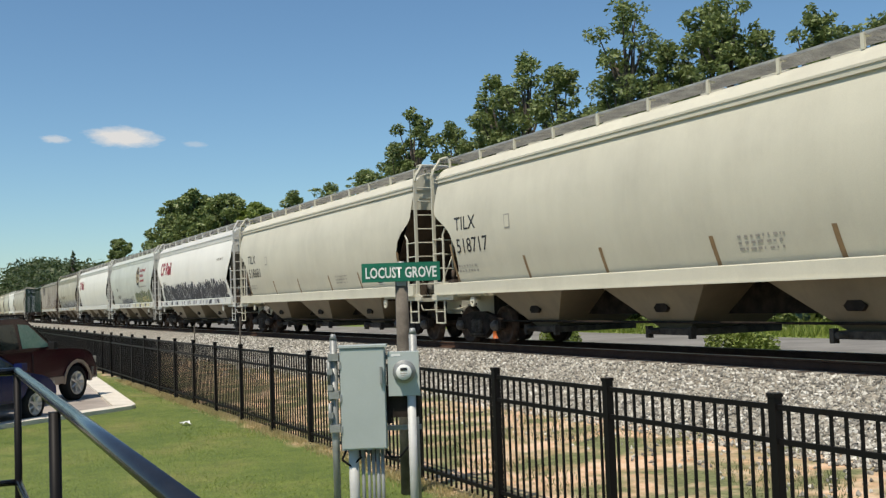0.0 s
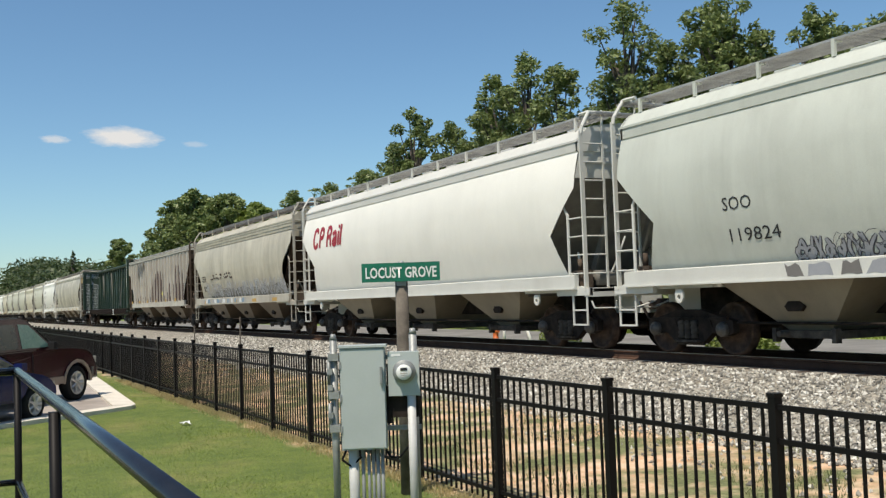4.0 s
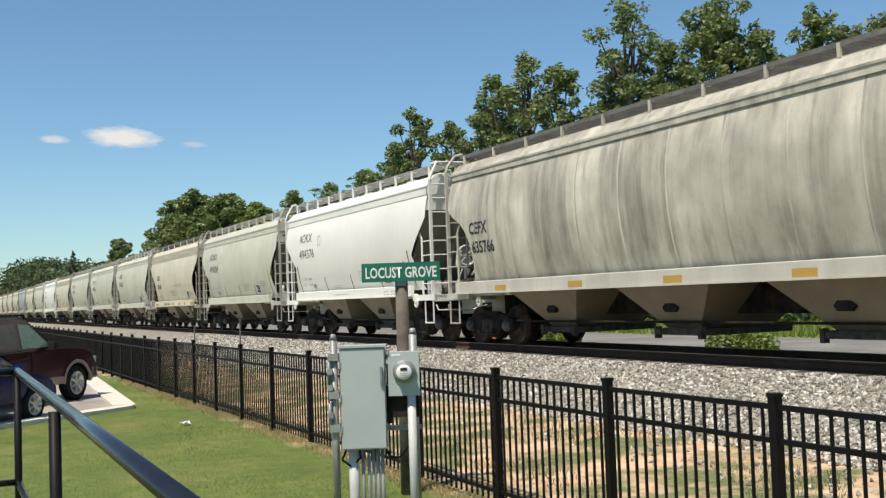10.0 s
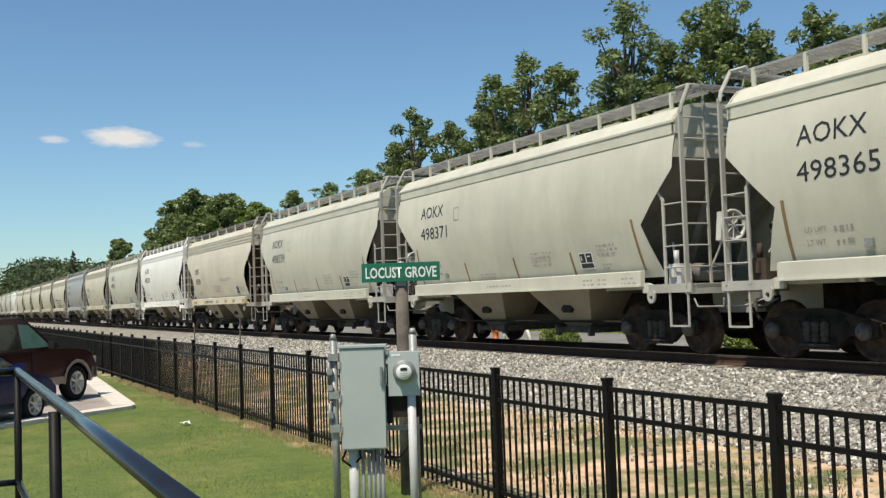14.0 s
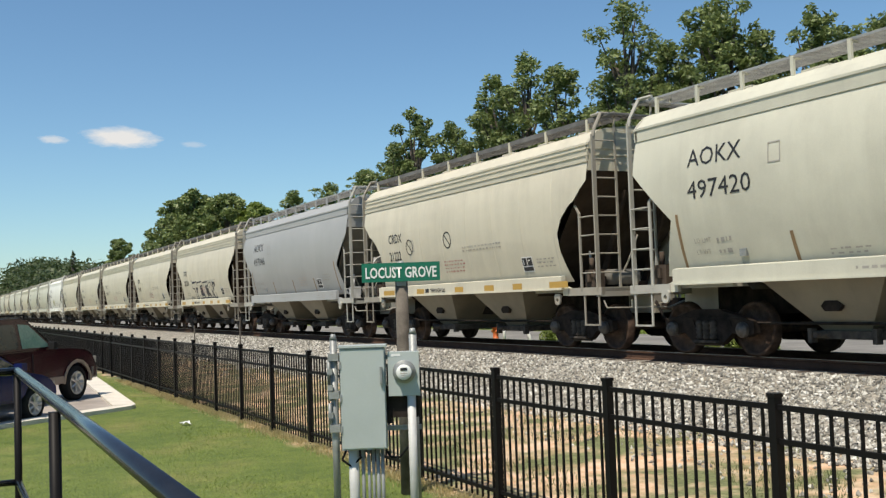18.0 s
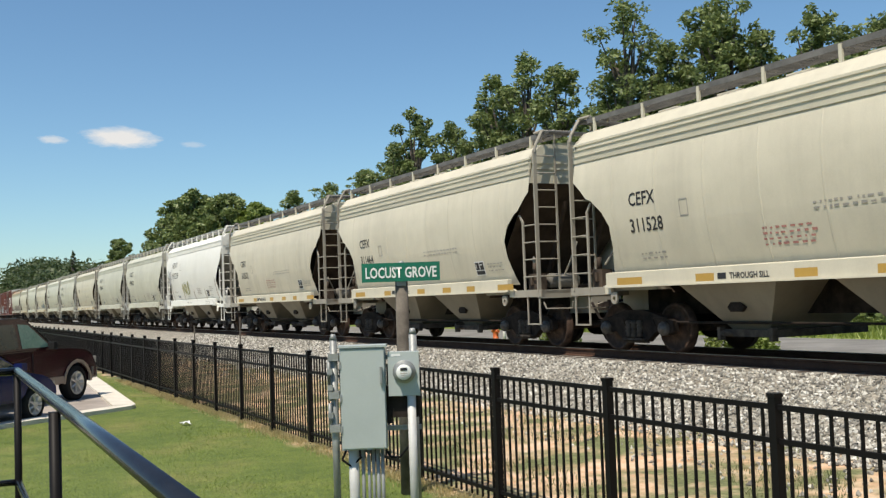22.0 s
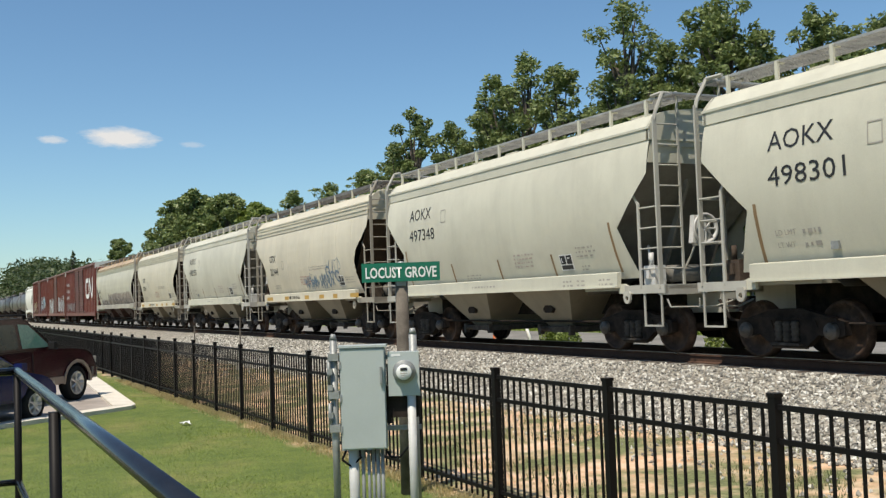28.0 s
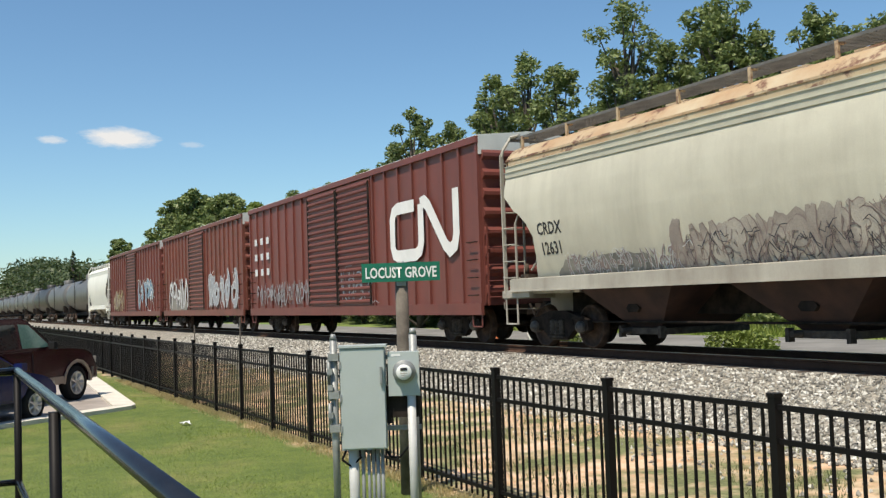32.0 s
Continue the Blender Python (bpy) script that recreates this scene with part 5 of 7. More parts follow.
def tank_car(L, mat, label):
    car = thing("tank_car", pose(0, 0, 0), label, "railcar", "tank cars")
    A = L / 2 - 0.9
    bm = B()
    prof = [(0, 0.02), (0.02, 0.5), (0.12, 0.95), (0.35, 1.28), (0.6, 1.42), (0.9, 1.46)]
    full = prof + [(2 * A - d, r) for d, r in prof[::-1]]
    lathe(bm, full, (-A, 0, 2.62), (1, 0, 0), 32)
    part("tank", bm, mat, car)
    bm = B()
    lathe(bm, [(0, 0.5), (0.45, 0.5), (0.5, 0.42), (0.5, 0.02)], (0, 0, 3.98), (0, 0, 1), 18)
    part("dome", bm, mat, car)
    bm = B()
    for s in (-1, 1):
        box(bm, -1.2, 1.2, s * 0.9 - 0.3, s * 0.9 + 0.3, 3.95, 3.99)
        pipe(bm, [(-1.2, s * 1.2, 3.95), (-1.2, s * 1.2, 4.7), (1.2, s * 1.2, 4.7), (1.2, s * 1.2, 3.95)], 0.025, 6)
    part("walkway", bm, M["under"], car)
    bm = B()
    box(bm, -L / 2 + 0.4, L / 2 - 0.4, -0.3, 0.3, 0.75, 1.1)
    for e in (-1, 1):
        box(bm, e * (A - 1.4) - 0.3, e * (A - 1.4) + 0.3, -1.3, 1.3, 1.0, 1.7)
    part("centre_sill", bm, M["under"], car)
    for s in (-1, 1):
        part("side_ladder", ladder_bm(0.45, 2.9, 8), M["under"], car, at=pose(-0.2, s * 1.5, 1.0))
    put_running_gear(car, L, L / 2 - 2.3)
    return car


tk = tank_car(17.6, M["tank_grey"], "dark grey tank car, dusty, on the track")
tb = tank_car(17.6, M["tank_black"], "black tank car with sooty streaks on the track")
where = GAPS[38] - 8.8
for q in range(10):
    src = tb if q == 2 else tk
    c = src if q in (0, 2) else copy_thing(src, pose(0, 0, 0))
    TRAIN.append((c, where))
    where -= 17.6
for o in [*TRUCK.children, TRUCK]:
    bpy.data.objects.remove(o)

# ---- ground, track, road ----
M["ground"], nt, b_, co_ = base_mat("ground_grass_and_clay", 0.95)
sep = nt.nodes.new("ShaderNodeSeparateXYZ")
nt.links.new(co_, sep.inputs[0])
lawn = ramp(nt, noise_tex(nt, co_, 0.55, 5), [(0.28, (0.105, 0.16, 0.026)), (0.52, (0.155, 0.205, 0.038)), (0.8, (0.29, 0.265, 0.09))])
lawn1 = mix_col(nt, 1.0, lawn, ramp(nt, noise_tex(nt, co_, 3.2, 5, 0.7), [(0.3, (0.60, 0.66, 0.56)), (0.7, (1.14, 1.08, 1.0))]), "MULTIPLY")
lawn2 = mix_col(nt, 1.0, lawn1, ramp(nt, noise_tex(nt, co_, 26, 4, 0.8), [(0.3, (0.42,) * 3), (0.68, (1.12,) * 3)]), "MULTIPLY")
clay = ramp(nt, noise_tex(nt, co_, 5.0, 6, 0.65), [(0.3, (0.50, 0.27, 0.14)), (0.5, (0.60, 0.41, 0.26)), (0.7, (0.66, 0.52, 0.38))])
tuft = ramp(nt, noise_tex(nt, co_, 1.1, 5, 0.6), [(0.42, (0, 0, 0)), (0.56, (1, 1, 1))])
strip = mix_col(nt, tuft, clay, mix_col(nt, 1.0, (0.17, 0.185, 0.075), ramp(nt, noise_tex(nt, co_, 14, 4), [(0.3, (0.5,) * 3), (0.7, (1.2,) * 3)]), "MULTIPLY"))
edge = nt.nodes.new("ShaderNodeMath")
edge.operation = "MULTIPLY_ADD"
edge.inputs[1].default_value, edge.inputs[2].default_value = 1.6, -0.8
nt.links.new(noise_tex(nt, co_, 1.5, 3), edge.inputs[0])
ysum = nt.nodes.new("ShaderNodeMath")
nt.links.new(sep.outputs[1], ysum.inputs[0])
nt.links.new(edge.outputs[0], ysum.inputs[1])


def step_at(lo, hi):
    mr = nt.nodes.new("ShaderNodeMapRange")
    mr.inputs["From Min"].default_value, mr.inputs["From Max"].default_value = lo, hi
    nt.links.new(ysum.outputs[0], mr.inputs["Value"])
    return mr.outputs[0]


near_strip = mix_col(nt, step_at(4.7, 5.05), lawn2, strip)
far_grass = ramp(nt, noise_tex(nt, co_, 0.3, 6, 0.65), [(0.3, (0.10, 0.15, 0.028)), (0.7, (0.20, 0.25, 0.06))])
nt.links.new(mix_col(nt, step_at(15.0, 16.0), near_strip, far_grass), b_.inputs["Base Color"])
bump(nt, b_, noise_tex(nt, co_, 30, 4, 0.7), 0.6, 0.03)

GROUND = ((-400, -0.6), (-60, -0.1), (-8, 0.0), (4.8, 0.0), (6.2, 0.05), (8.7, 0.16), (10.0, 0.25), (16.5, 0.40), (18.2, 0.46), (23.3, 0.46), (26, 0.55), (40, 0.9), (90, 1.6), (400, 2.2), (1600, 2.2))


def ground_z(y):
    for (y0, a), (y1, b) in zip(GROUND, GROUND[1:]):
        if y <= y1:
            return a + (b - a) * (y - y0) / (y1 - y0)
    return 2.2


ys = [-400, -200, -100, -60, -30, -20, -14, -10, -8] + [-6 + 0.6 * k for k in range(50)] + [26, 30, 35, 40, 50, 60, 75, 90, 120, 180, 260, 400, 700, 1100, 1600]
xs = [-2500, -1600, -900, -500, -300, -200, -140, -100, -80, -65] + [-55 + 1.2 * k for k in range(56)] + [18, 30, 50, 80, 140, 250, 450, 900]
bm = B()
rings = []
for x in xs:
    ring = []
    for y in ys:
        near = -60 < x < 15 and -8 < y < 10
        ring.append((x, y, ground_z(y) + (0.022 * (noise.noise((x * 0.7, y * 0.7, 0)) - 0.2) if near else 0)))
    rings.append(ring)
loft(bm, rings)
solid("ground", bm, M["ground"], kind="structure", label="mown lawn, clay strip and rough grass", category="ground")

M["ballast"], nt2, b2, co2 = base_mat("granite_ballast", 0.9)
vor = nt2.nodes.new("ShaderNodeTexVoronoi")
vor.inputs["Scale"].default_value = 16
nt2.links.new(co2, vor.inputs["Vector"])
stone = ramp(nt2, vor.outputs["Color"], [(0.1, (0.16, 0.15, 0.125)), (0.9, (0.42, 0.39, 0.33))])
toned = mix_col(nt2, 1.0, stone, ramp(nt2, noise_tex(nt2, co2, 0.5, 4), [(0.35, (0.8, 0.78, 0.75)), (0.65, (1, 1, 1))]), "MULTIPLY")
# oil and rust dust along the ties, darkened to stand for the train's shadow
sep2 = nt2.nodes.new("ShaderNodeSeparateXYZ")
nt2.links.new(co2, sep2.inputs[0])
off2 = nt2.nodes.new("ShaderNodeMath")
off2.operation = "MULTIPLY_ADD"
off2.inputs[1].default_value = 0.7
nt2.links.new(noise_tex(nt2, co2, 1.8, 4), off2.inputs[0])
nt2.links.new(sep2.outputs[1], off2.inputs[2])
mr2 = nt2.nodes.new("ShaderNodeMapRange")
mr2.inputs["From Min"].default_value, mr2.inputs["From Max"].default_value = 12.35, 12.65
nt2.links.new(off2.outputs[0], mr2.inputs["Value"])
nt2.links.new(mix_col(nt2, scaled(nt2, mr2.outputs[0], 0.88), toned, (0.065, 0.042, 0.03)), b2.inputs["Base Color"])
bump(nt2, b2, vor.outputs["Distance"], 1.0, 0.05)
M["stone"], nt3, b3, co3 = base_mat("granite_stone", 0.85)
geo = nt3.nodes.new("ShaderNodeNewGeometry")
nt3.links.new(ramp(nt3, geo.outputs["Random Per Island"], [(0.0, (0.09, 0.085, 0.075)), (0.35, (0.25, 0.235, 0.20)), (0.75, (0.46, 0.435, 0.37)), (1.0, (0.66, 0.64, 0.58))]), b3.inputs["Base Color"])

BALLAST = [(8.6, 0.10), (9.0, 0.20), (11.35, 0.70), (11.75, 0.732), (14.35, 0.732), (14.8, 0.70), (17.2, 0.36)]
bm = B()
rings = []
for x in [-1500, -700, -400, -250, -160, -110, -80, -60] + [-50 + 0.8 * k for k in range(75)] + [14, 30, 60, 120, 250, 600]:
    near = -55 < x < 12
    rings.append([(x, y + (0.25 * noise.noise((x * 0.5, 0, 3)) if y < 9.1 and near else 0), z) for y, z in BALLAST])
loft(bm, rings)
solid("ballast_bed", bm, M["ballast"], kind="structure", label="grey crushed-granite ballast shoulder of the track", category="ballast")


def ballast_z(y):
    for (y0, a), (y1, b) in zip(BALLAST, BALLAST[1:]):
        if y <= y1:
            return a + (b - a) * (y - y0) / (y1 - y0)
    return 0.36


rnd = random.Random(11)
verts, faces = [], []
for k in range(30000):
    x = -6 - 44 * rnd.random() ** 1.6 if rnd.random() < 0.9 else rnd.uniform(-8, 2)
    y = rnd.uniform(8.5, 11.7) if rnd.random() < 0.975 else rnd.uniform(7.2, 8.8)
    r = rnd.uniform(0.018, 0.042) * (1.0 if x > -25 else 1.3)
    z = (ballast_z(y) if y > 8.9 else ground_z(y)) + r * 0.25
    q = Euler((rnd.uniform(0, 6.28), rnd.uniform(0, 6.28), rnd.uniform(0, 6.28))).to_matrix()
    sx, sy, sz = rnd.uniform(0.8, 1.3), rnd.uniform(0.7, 1.1), rnd.uniform(0.6, 0.9)
    base = len(verts)
    for v in ((1, 0.2, 0), (-1, -0.1, 0.1), (0.1, 1, 0.2), (-0.2, -1, -0.1), (0.1, 0.1, 1), (0, -0.2, -1)):
        p = q @ Vector((v[0] * sx * r, v[1] * sy * r, v[2] * sz * r))
        verts.append((x + p.x, y + p.y, z + p.z))
    faces += [tuple(base + i for i in f) for f in ((0, 2, 4), (2, 1, 4), (1, 3, 4), (3, 0, 4), (2, 0, 5), (1, 2, 5), (3, 1, 5), (0, 3, 5))]
me = bpy.data.meshes.new("ballast_stones")
me.from_pydata(verts, [], faces)
me.materials.append(M["stone"])
tagged(new("ballast_stones", me), "loose grey and white granite stones", "gravel", kind="stuff")

track = thing("railway_track", pose(0, TRACK_Y, 0), "single railway track on oiled wooden ties", "track", kind="structure")
for s in (-1, 1):
    bm = B()
    y = s * 0.755
    prism(bm, [(y - 0.07, 0.73), (y + 0.07, 0.73), (y + 0.07, 0.745), (y + 0.012, 0.765), (y + 0.012, 0.85), (y + 0.036, 0.862), (y + 0.036, 0.892), (y - 0.036, 0.892),
               (y - 0.036, 0.862), (y - 0.012, 0.85), (y - 0.012, 0.765), (y - 0.07, 0.745)], "x", -1500, 600)
    part("rail", bm, M["rail_steel"], track)
    bm = B()
    box(bm, -1500, 600, y - 0.032, y + 0.032, 0.893, 0.90)
    part("rail_head", bm, M["railtop"], track)
bm0 = B()
box(bm0, -0.115, 0.115, -1.3, 1.3, 0.56, 0.735)
tm = mesh_of("tie", bm0, M["tie"])
for k in range(120):
    part("tie", tm, None, track, at=pose(-60 + k * 0.55, 0, 0.0))
bm = B()
for k in range(260):
    x = -60.55 - k * 0.55
    box(bm, x - 0.115, x + 0.115, -1.3, 1.3, 0.56, 0.735)
tagged(part("tie_row", bm, M["tie"], track), kind="stuff")

bm = B()
prism(bm, [(18.3, 0.44), (23.2, 0.44), (23.2, 0.50), (20.7, 0.56), (18.3, 0.50)], "x", -1400, 500)
solid("road", bm, M["asphalt"], kind="structure", label="worn grey asphalt road behind the track", category="road")

# ---- fence ----
FY, FX0, STEP = 4.89, -5.013, 1.845
fence = thing("fence", pose(0, FY, 0), "black metal picket fence along the lawn", "fence", kind="structure")
bm0 = B()
box(bm0, -0.032, 0.032, -0.032, 0.032, 0, 1.335)
box(bm0, -0.038, 0.038, -0.038, 0.038, 1.335, 1.36)
postm = mesh_of("post", bm0, M["fence"])
bm0 = B()
box(bm0, -0.009, 0.009, -0.009, 0.009, 0.06, 1.26)
pickm = mesh_of("picket", bm0, M["fence"])
bm0 = B()
for z in (0.16, 1.05, 1.27):
    box(bm0, -STEP + 0.032, -0.032, -0.014, 0.014, z - 0.018, z + 0.018)
railm = mesh_of("rails", bm0, M["fence"])
for k in range(-3, 19):
    x = FX0 - k * STEP
    part("post", postm, None, fence, at=pose(x, 0, 0))
    if k < 15:
        part("cross_rails", railm, None, fence, at=pose(x, 0, 0))
        for q in range(1, 16):
            part("picket", pickm, None, fence, at=pose(x - q * STEP / 16, 0, 0))
bm = B()
for k in range(15, 60):
    x = FX0 - k * STEP
    box(bm, x - 0.032, x + 0.032, -0.032, 0.032, 0, 1.36)
    for z in (0.16, 1.05, 1.27):
        box(bm, x - STEP, x, -0.014, 0.014, z - 0.018, z + 0.018)
    for q in range(1, 16):
        box(bm, x - q * STEP / 16 - 0.009, x - q * STEP / 16 + 0.009, -0.009, 0.009, 0.06, 1.26)
tagged(part("far_fence_run", bm, M["fence"], fence), kind="stuff")

# ---- trees ----
M["bark"] = surface("bark", (0.06, 0.05, 0.04), (0.13, 0.11, 0.09), 6, 0.95, 0, 40, 0.6)


def leaf_mat(name, a, b):
    m, nt, bs, co = base_mat(name, 0.55)
    g = nt.nodes.new("ShaderNodeNewGeometry")
    nt.links.new(ramp(nt, g.outputs["Random Per Island"], [(0.0, a), (1.0, b)]), bs.inputs["Base Color"])
    tr = nt.nodes.new("ShaderNodeBsdfTranslucent")
    nt.links.new(ramp(nt, g.outputs["Random Per Island"], [(0.0, tuple(v * 1.2 for v in a)), (1.0, tuple(v * 1.3 for v in b))]), tr.inputs[0])
    mx = nt.nodes.new("ShaderNodeMixShader")
    mx.inputs[0].default_value = 0.28
    nt.links.new(bs.outputs[0], mx.inputs[1])
    nt.links.new(tr.outputs[0], mx.inputs[2])
    nt.links.new(mx.outputs[0], nt.nodes["Material Output"].inputs[0])
    return m


M["leaf"] = leaf_mat("leaves_mid_green", (0.08, 0.118, 0.032), (0.24, 0.285, 0.10))
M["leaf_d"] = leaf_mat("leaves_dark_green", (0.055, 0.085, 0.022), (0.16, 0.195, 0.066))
M["leaf_far"] = leaf_mat("leaves_far_dark_green", (0.03, 0.05, 0.016), (0.085, 0.115, 0.04))
M["leaf_l"] = leaf_mat("leaves_light_green", (0.10, 0.15, 0.025), (0.22, 0.27, 0.06))


def fast_mesh(name, v, corners):
    """A mesh of separate faces with the given number of corners, from an array of their points in order."""
    n = len(v)
    me = bpy.data.meshes.new(name)
    me.vertices.add(n)
    me.vertices.foreach_set("co", np.ascontiguousarray(v, dtype=np.float32).ravel())
    me.loops.add(n)
    me.loops.foreach_set("vertex_index", np.arange(n, dtype=np.int32))
    me.polygons.add(n // corners)
    me.polygons.foreach_set("loop_start", np.arange(0, n, corners, dtype=np.int32))
    me.update(calc_edges=True)
    return me


def foliage(name, parent, lobes, count, size, mat, seed, thin=34):
    """Many small leaf sprays gathered on lobes (x, y, z, rx, rz)."""
    rs = np.random.RandomState(seed)
    lob = np.array(lobes)
    wts = (lob[:, 3] ** 2 * lob[:, 4])
    idx = rs.choice(len(lob), count, p=wts / wts.sum())
    d = rs.normal(size=(count, 3))
    d /= np.linalg.norm(d, axis=1)[:, None]
    rad = rs.uniform(0.3, 1.15, count) ** 0.7
    c = lob[idx, :3] + d * rad[:, None] * lob[idx][:, [3, 3, 4]]
    # clumping: drop sprays where a coarse cell is thin
    cell = np.floor(c / (size * 5.0)).astype(int)
    h = (cell[:, 0] * 73856093 ^ cell[:, 1] * 19349663 ^ cell[:, 2] * 83492791) % 100
    c = c[h > thin]
    n = len(c)
    a = rs.normal(size=(n, 3))
    a[:, 2] *= 0.6
    a /= np.linalg.norm(a, axis=1)[:, None]
    b = np.cross(a, rs.normal(size=(n, 3)))
    b /= np.linalg.norm(b, axis=1)[:, None] + 1e-6
    s = size * rs.uniform(0.6, 1.3, n)[:, None]
    v = np.stack([c - a * s, c + b * s * 0.45, c + a * s, c - b * s * 0.45], 1).reshape(-1, 3)
    me = fast_mesh(name, v, 4)
    me.materials.append(mat)
    o = new(name, me)
    o.parent = parent
    return o


def tree(x, y, height, spread, seed, mat="leaf", count=9000, size=0.22, base=0.14, label="tall leafy broadleaf tree", name="tree", lean=0.0, thin=36):
    rnd = random.Random(seed)
    z0 = ground_z(y) - 0.1
    t = thing(name, pose(x, y, z0), label, "tree", "trees behind the road")
    bm = B()
    top = height * 0.8
    pts = [Vector((0, 0, 0))]
    for k in range(1, 6):
        pts.append(Vector((rnd.uniform(-0.25, 0.25) * k * 0.4 + lean * k / 5, rnd.uniform(-0.2, 0.2) * k * 0.4, top * k / 5)))
    r0 = height * 0.022
    for k, (a, b) in enumerate(zip(pts, pts[1:])):
        rod(bm, a, b, r0 * (1 - k / 6), 8, r0 * (1 - (k + 1) / 6))
    lobes = []
    n = rnd.randint(40, 46)
    for k in range(n):
        f = base + (1 - base) * (k + 0.5) / n
        g = (f - base) / (1 - base)
        ang = k * 2.4 + rnd.uniform(-0.5, 0.5)
        w = spread * (1.05 - 0.72 * g ** 1.9) * rnd.uniform(0.1, 1.0) ** 0.6
        p = Vector((math.cos(ang) * w + lean * f, math.sin(ang) * w, height * f * 0.96))
        lr = spread * rnd.uniform(0.22, 0.36) * (1.1 - 0.4 * g)
        lobes.append((p.x, p.y, p.z, lr, lr * rnd.uniform(0.6, 0.9)))
        j = min(4, int(f * 5))
        a = pts[j].lerp(pts[j + 1], rnd.random() * 0.6)
        m = a.lerp(p, 0.5) + Vector((0, 0, -0.3))
        rod(bm, a, m, r0 * 0.34, 5, r0 * 0.2)
        rod(bm, m, p, r0 * 0.2, 5, r0 * 0.06)
    lobes.append((lean, 0, height * 0.95, spread * 0.16, height * 0.05))
    part("trunk", bm, M["bark"], t)
    foliage("crown", t, lobes, count, size, M[mat], seed, thin)
    return t


def bush_row(name, label, boxes, count, size, mat, seed, thin=34):
    lob = [(x, y, ground_z(y) + r * 0.62, r, r * 0.85) for x, y, r in boxes]
    t = thing(name, pose(0, 0, 0), label, "bushes", kind="stuff")
    foliage("leaves", t, lob, count, size, M[mat], seed, thin)
    return t


TREES = ((-35.4, 27.0, 14.5, 2.1, 1, "leaf"), (-34.4, 28.2, 12.3, 1.9, 21, "leaf"), (-36.6, 27.6, 11.8, 2.0, 22, "leaf"), (-31.7, 29.0, 13.9, 1.9, 4, "leaf"), (-30.7, 30.0, 12.3, 1.7, 23, "leaf"),
         (-33.2, 29.4, 12.6, 1.4, 24, "leaf"), (-28.7, 31.0, 12.6, 1.5, 5, "leaf"), (-29.1, 33.0, 12.0, 1.6, 6, "leaf"), (-28.3, 34.0, 12.2, 1.9, 25, "leaf"),
         (-41.4, 25.5, 13.4, 1.7, 2, "leaf"), (-43.0, 25.0, 12.6, 1.7, 26, "leaf"), (-39.0, 26.0, 12.3, 1.6, 27, "leaf"), (-44.8, 25.0, 10.6, 1.6, 28, "leaf"),
         (-50.8, 24.0, 12.4, 1.5, 3, "leaf"), (-53.7, 24.0, 10.8, 1.7, 29, "leaf"), (-48.6, 25.0, 11.2, 1.6, 30, "leaf"),
         (-63.9, 26.0, 10.5, 1.9, 13, "leaf"), (-71.3, 26.5, 10.6, 1.9, 12, "leaf"), (-80.8, 27.0, 11.0, 2.0, 11, "leaf"), (-58.5, 26.0, 10.4, 1.8, 15, "leaf"),
         (-40.0, 29.6, 11.3, 3.4, 7, "leaf_d"), (-36.0, 31.5, 10.2, 3.6, 16, "leaf_d"), (-26.0, 29.5, 10.0, 3.2, 17, "leaf"), (-45.5, 28.0, 10.4, 3.2, 18, "leaf_d"),
         (-75.5, 28.5, 9.6, 3.0, 19, "leaf_d"), (-29.0, 33.5, 10.6, 3.0, 20, "leaf_d"), (-24.0, 33.0, 11.0, 3.4, 31, "leaf"))
for x, y, h, w, sd, mt in TREES:
    tree(x, y, h, w * (1.42 if w < 2.5 else 1.12), sd, mt, 26000 if w < 2.5 and x > -60 else 16000, 0.125 if x > -60 else 0.18, thin=30)
# the dense round-headed tree group along the line, and a slender conifer far off
for x, y, h, w, sd, mt in ((-104.4, 24.0, 13.8, 4.6, 8, "leaf"), (-113.0, 24.0, 13.6, 4.2, 9, "leaf"), (-96.5, 25.5, 12.4, 4.2, 10, "leaf"), (-94.5, 27.5, 11.2, 3.4, 32, "leaf_l"), (-108.0, 26.0, 13.0, 4.8, 33, "leaf_d"), (-162.5, 26.0, 12.6, 3.2, 14, "leaf")):
    tree(x, y, h, w, sd, mt, 30000, 0.24, thin=14)
tree(-176.5, 20.6, 11.6, 0.9, 34, "leaf_far", 5000, 0.2, label="slender dark conifer far along the line", thin=10)
bush_row("hedge", "tangled green undergrowth along the road", [(-22 - 1.7 * k, 26.2 + 1.6 * noise.noise((k * 0.7, 0, 0)), 1.1 + 0.7 * noise.noise((k * 0.9, 5, 0))) for k in range(26)], 16000, 0.15, "leaf", 41)
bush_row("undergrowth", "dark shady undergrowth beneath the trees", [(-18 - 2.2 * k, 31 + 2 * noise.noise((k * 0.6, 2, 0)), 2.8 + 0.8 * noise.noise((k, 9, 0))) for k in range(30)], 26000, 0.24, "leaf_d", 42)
bush_row("far_woods", "distant dark green woods", [(-185 - 6 * k, 27.5 + 3 * noise.noise((k * 0.8, 4, 0)), (6.3 + 0.21 * k) * (1 + 0.16 * noise.noise((k * 0.9, 7, 0)))) for k in range(26)], 52000, 0.55, "leaf_far", 43, 12)
bush_row("woods_edge", "green tree belt far along the railway", [(-118 - 5 * k, 31 + 3 * noise.noise((k * 0.7, 6, 0)), 5.4 + 1.2 * noise.noise((k * 1.3, 1, 0))) for k in range(14)], 16000, 0.38, "leaf", 44)

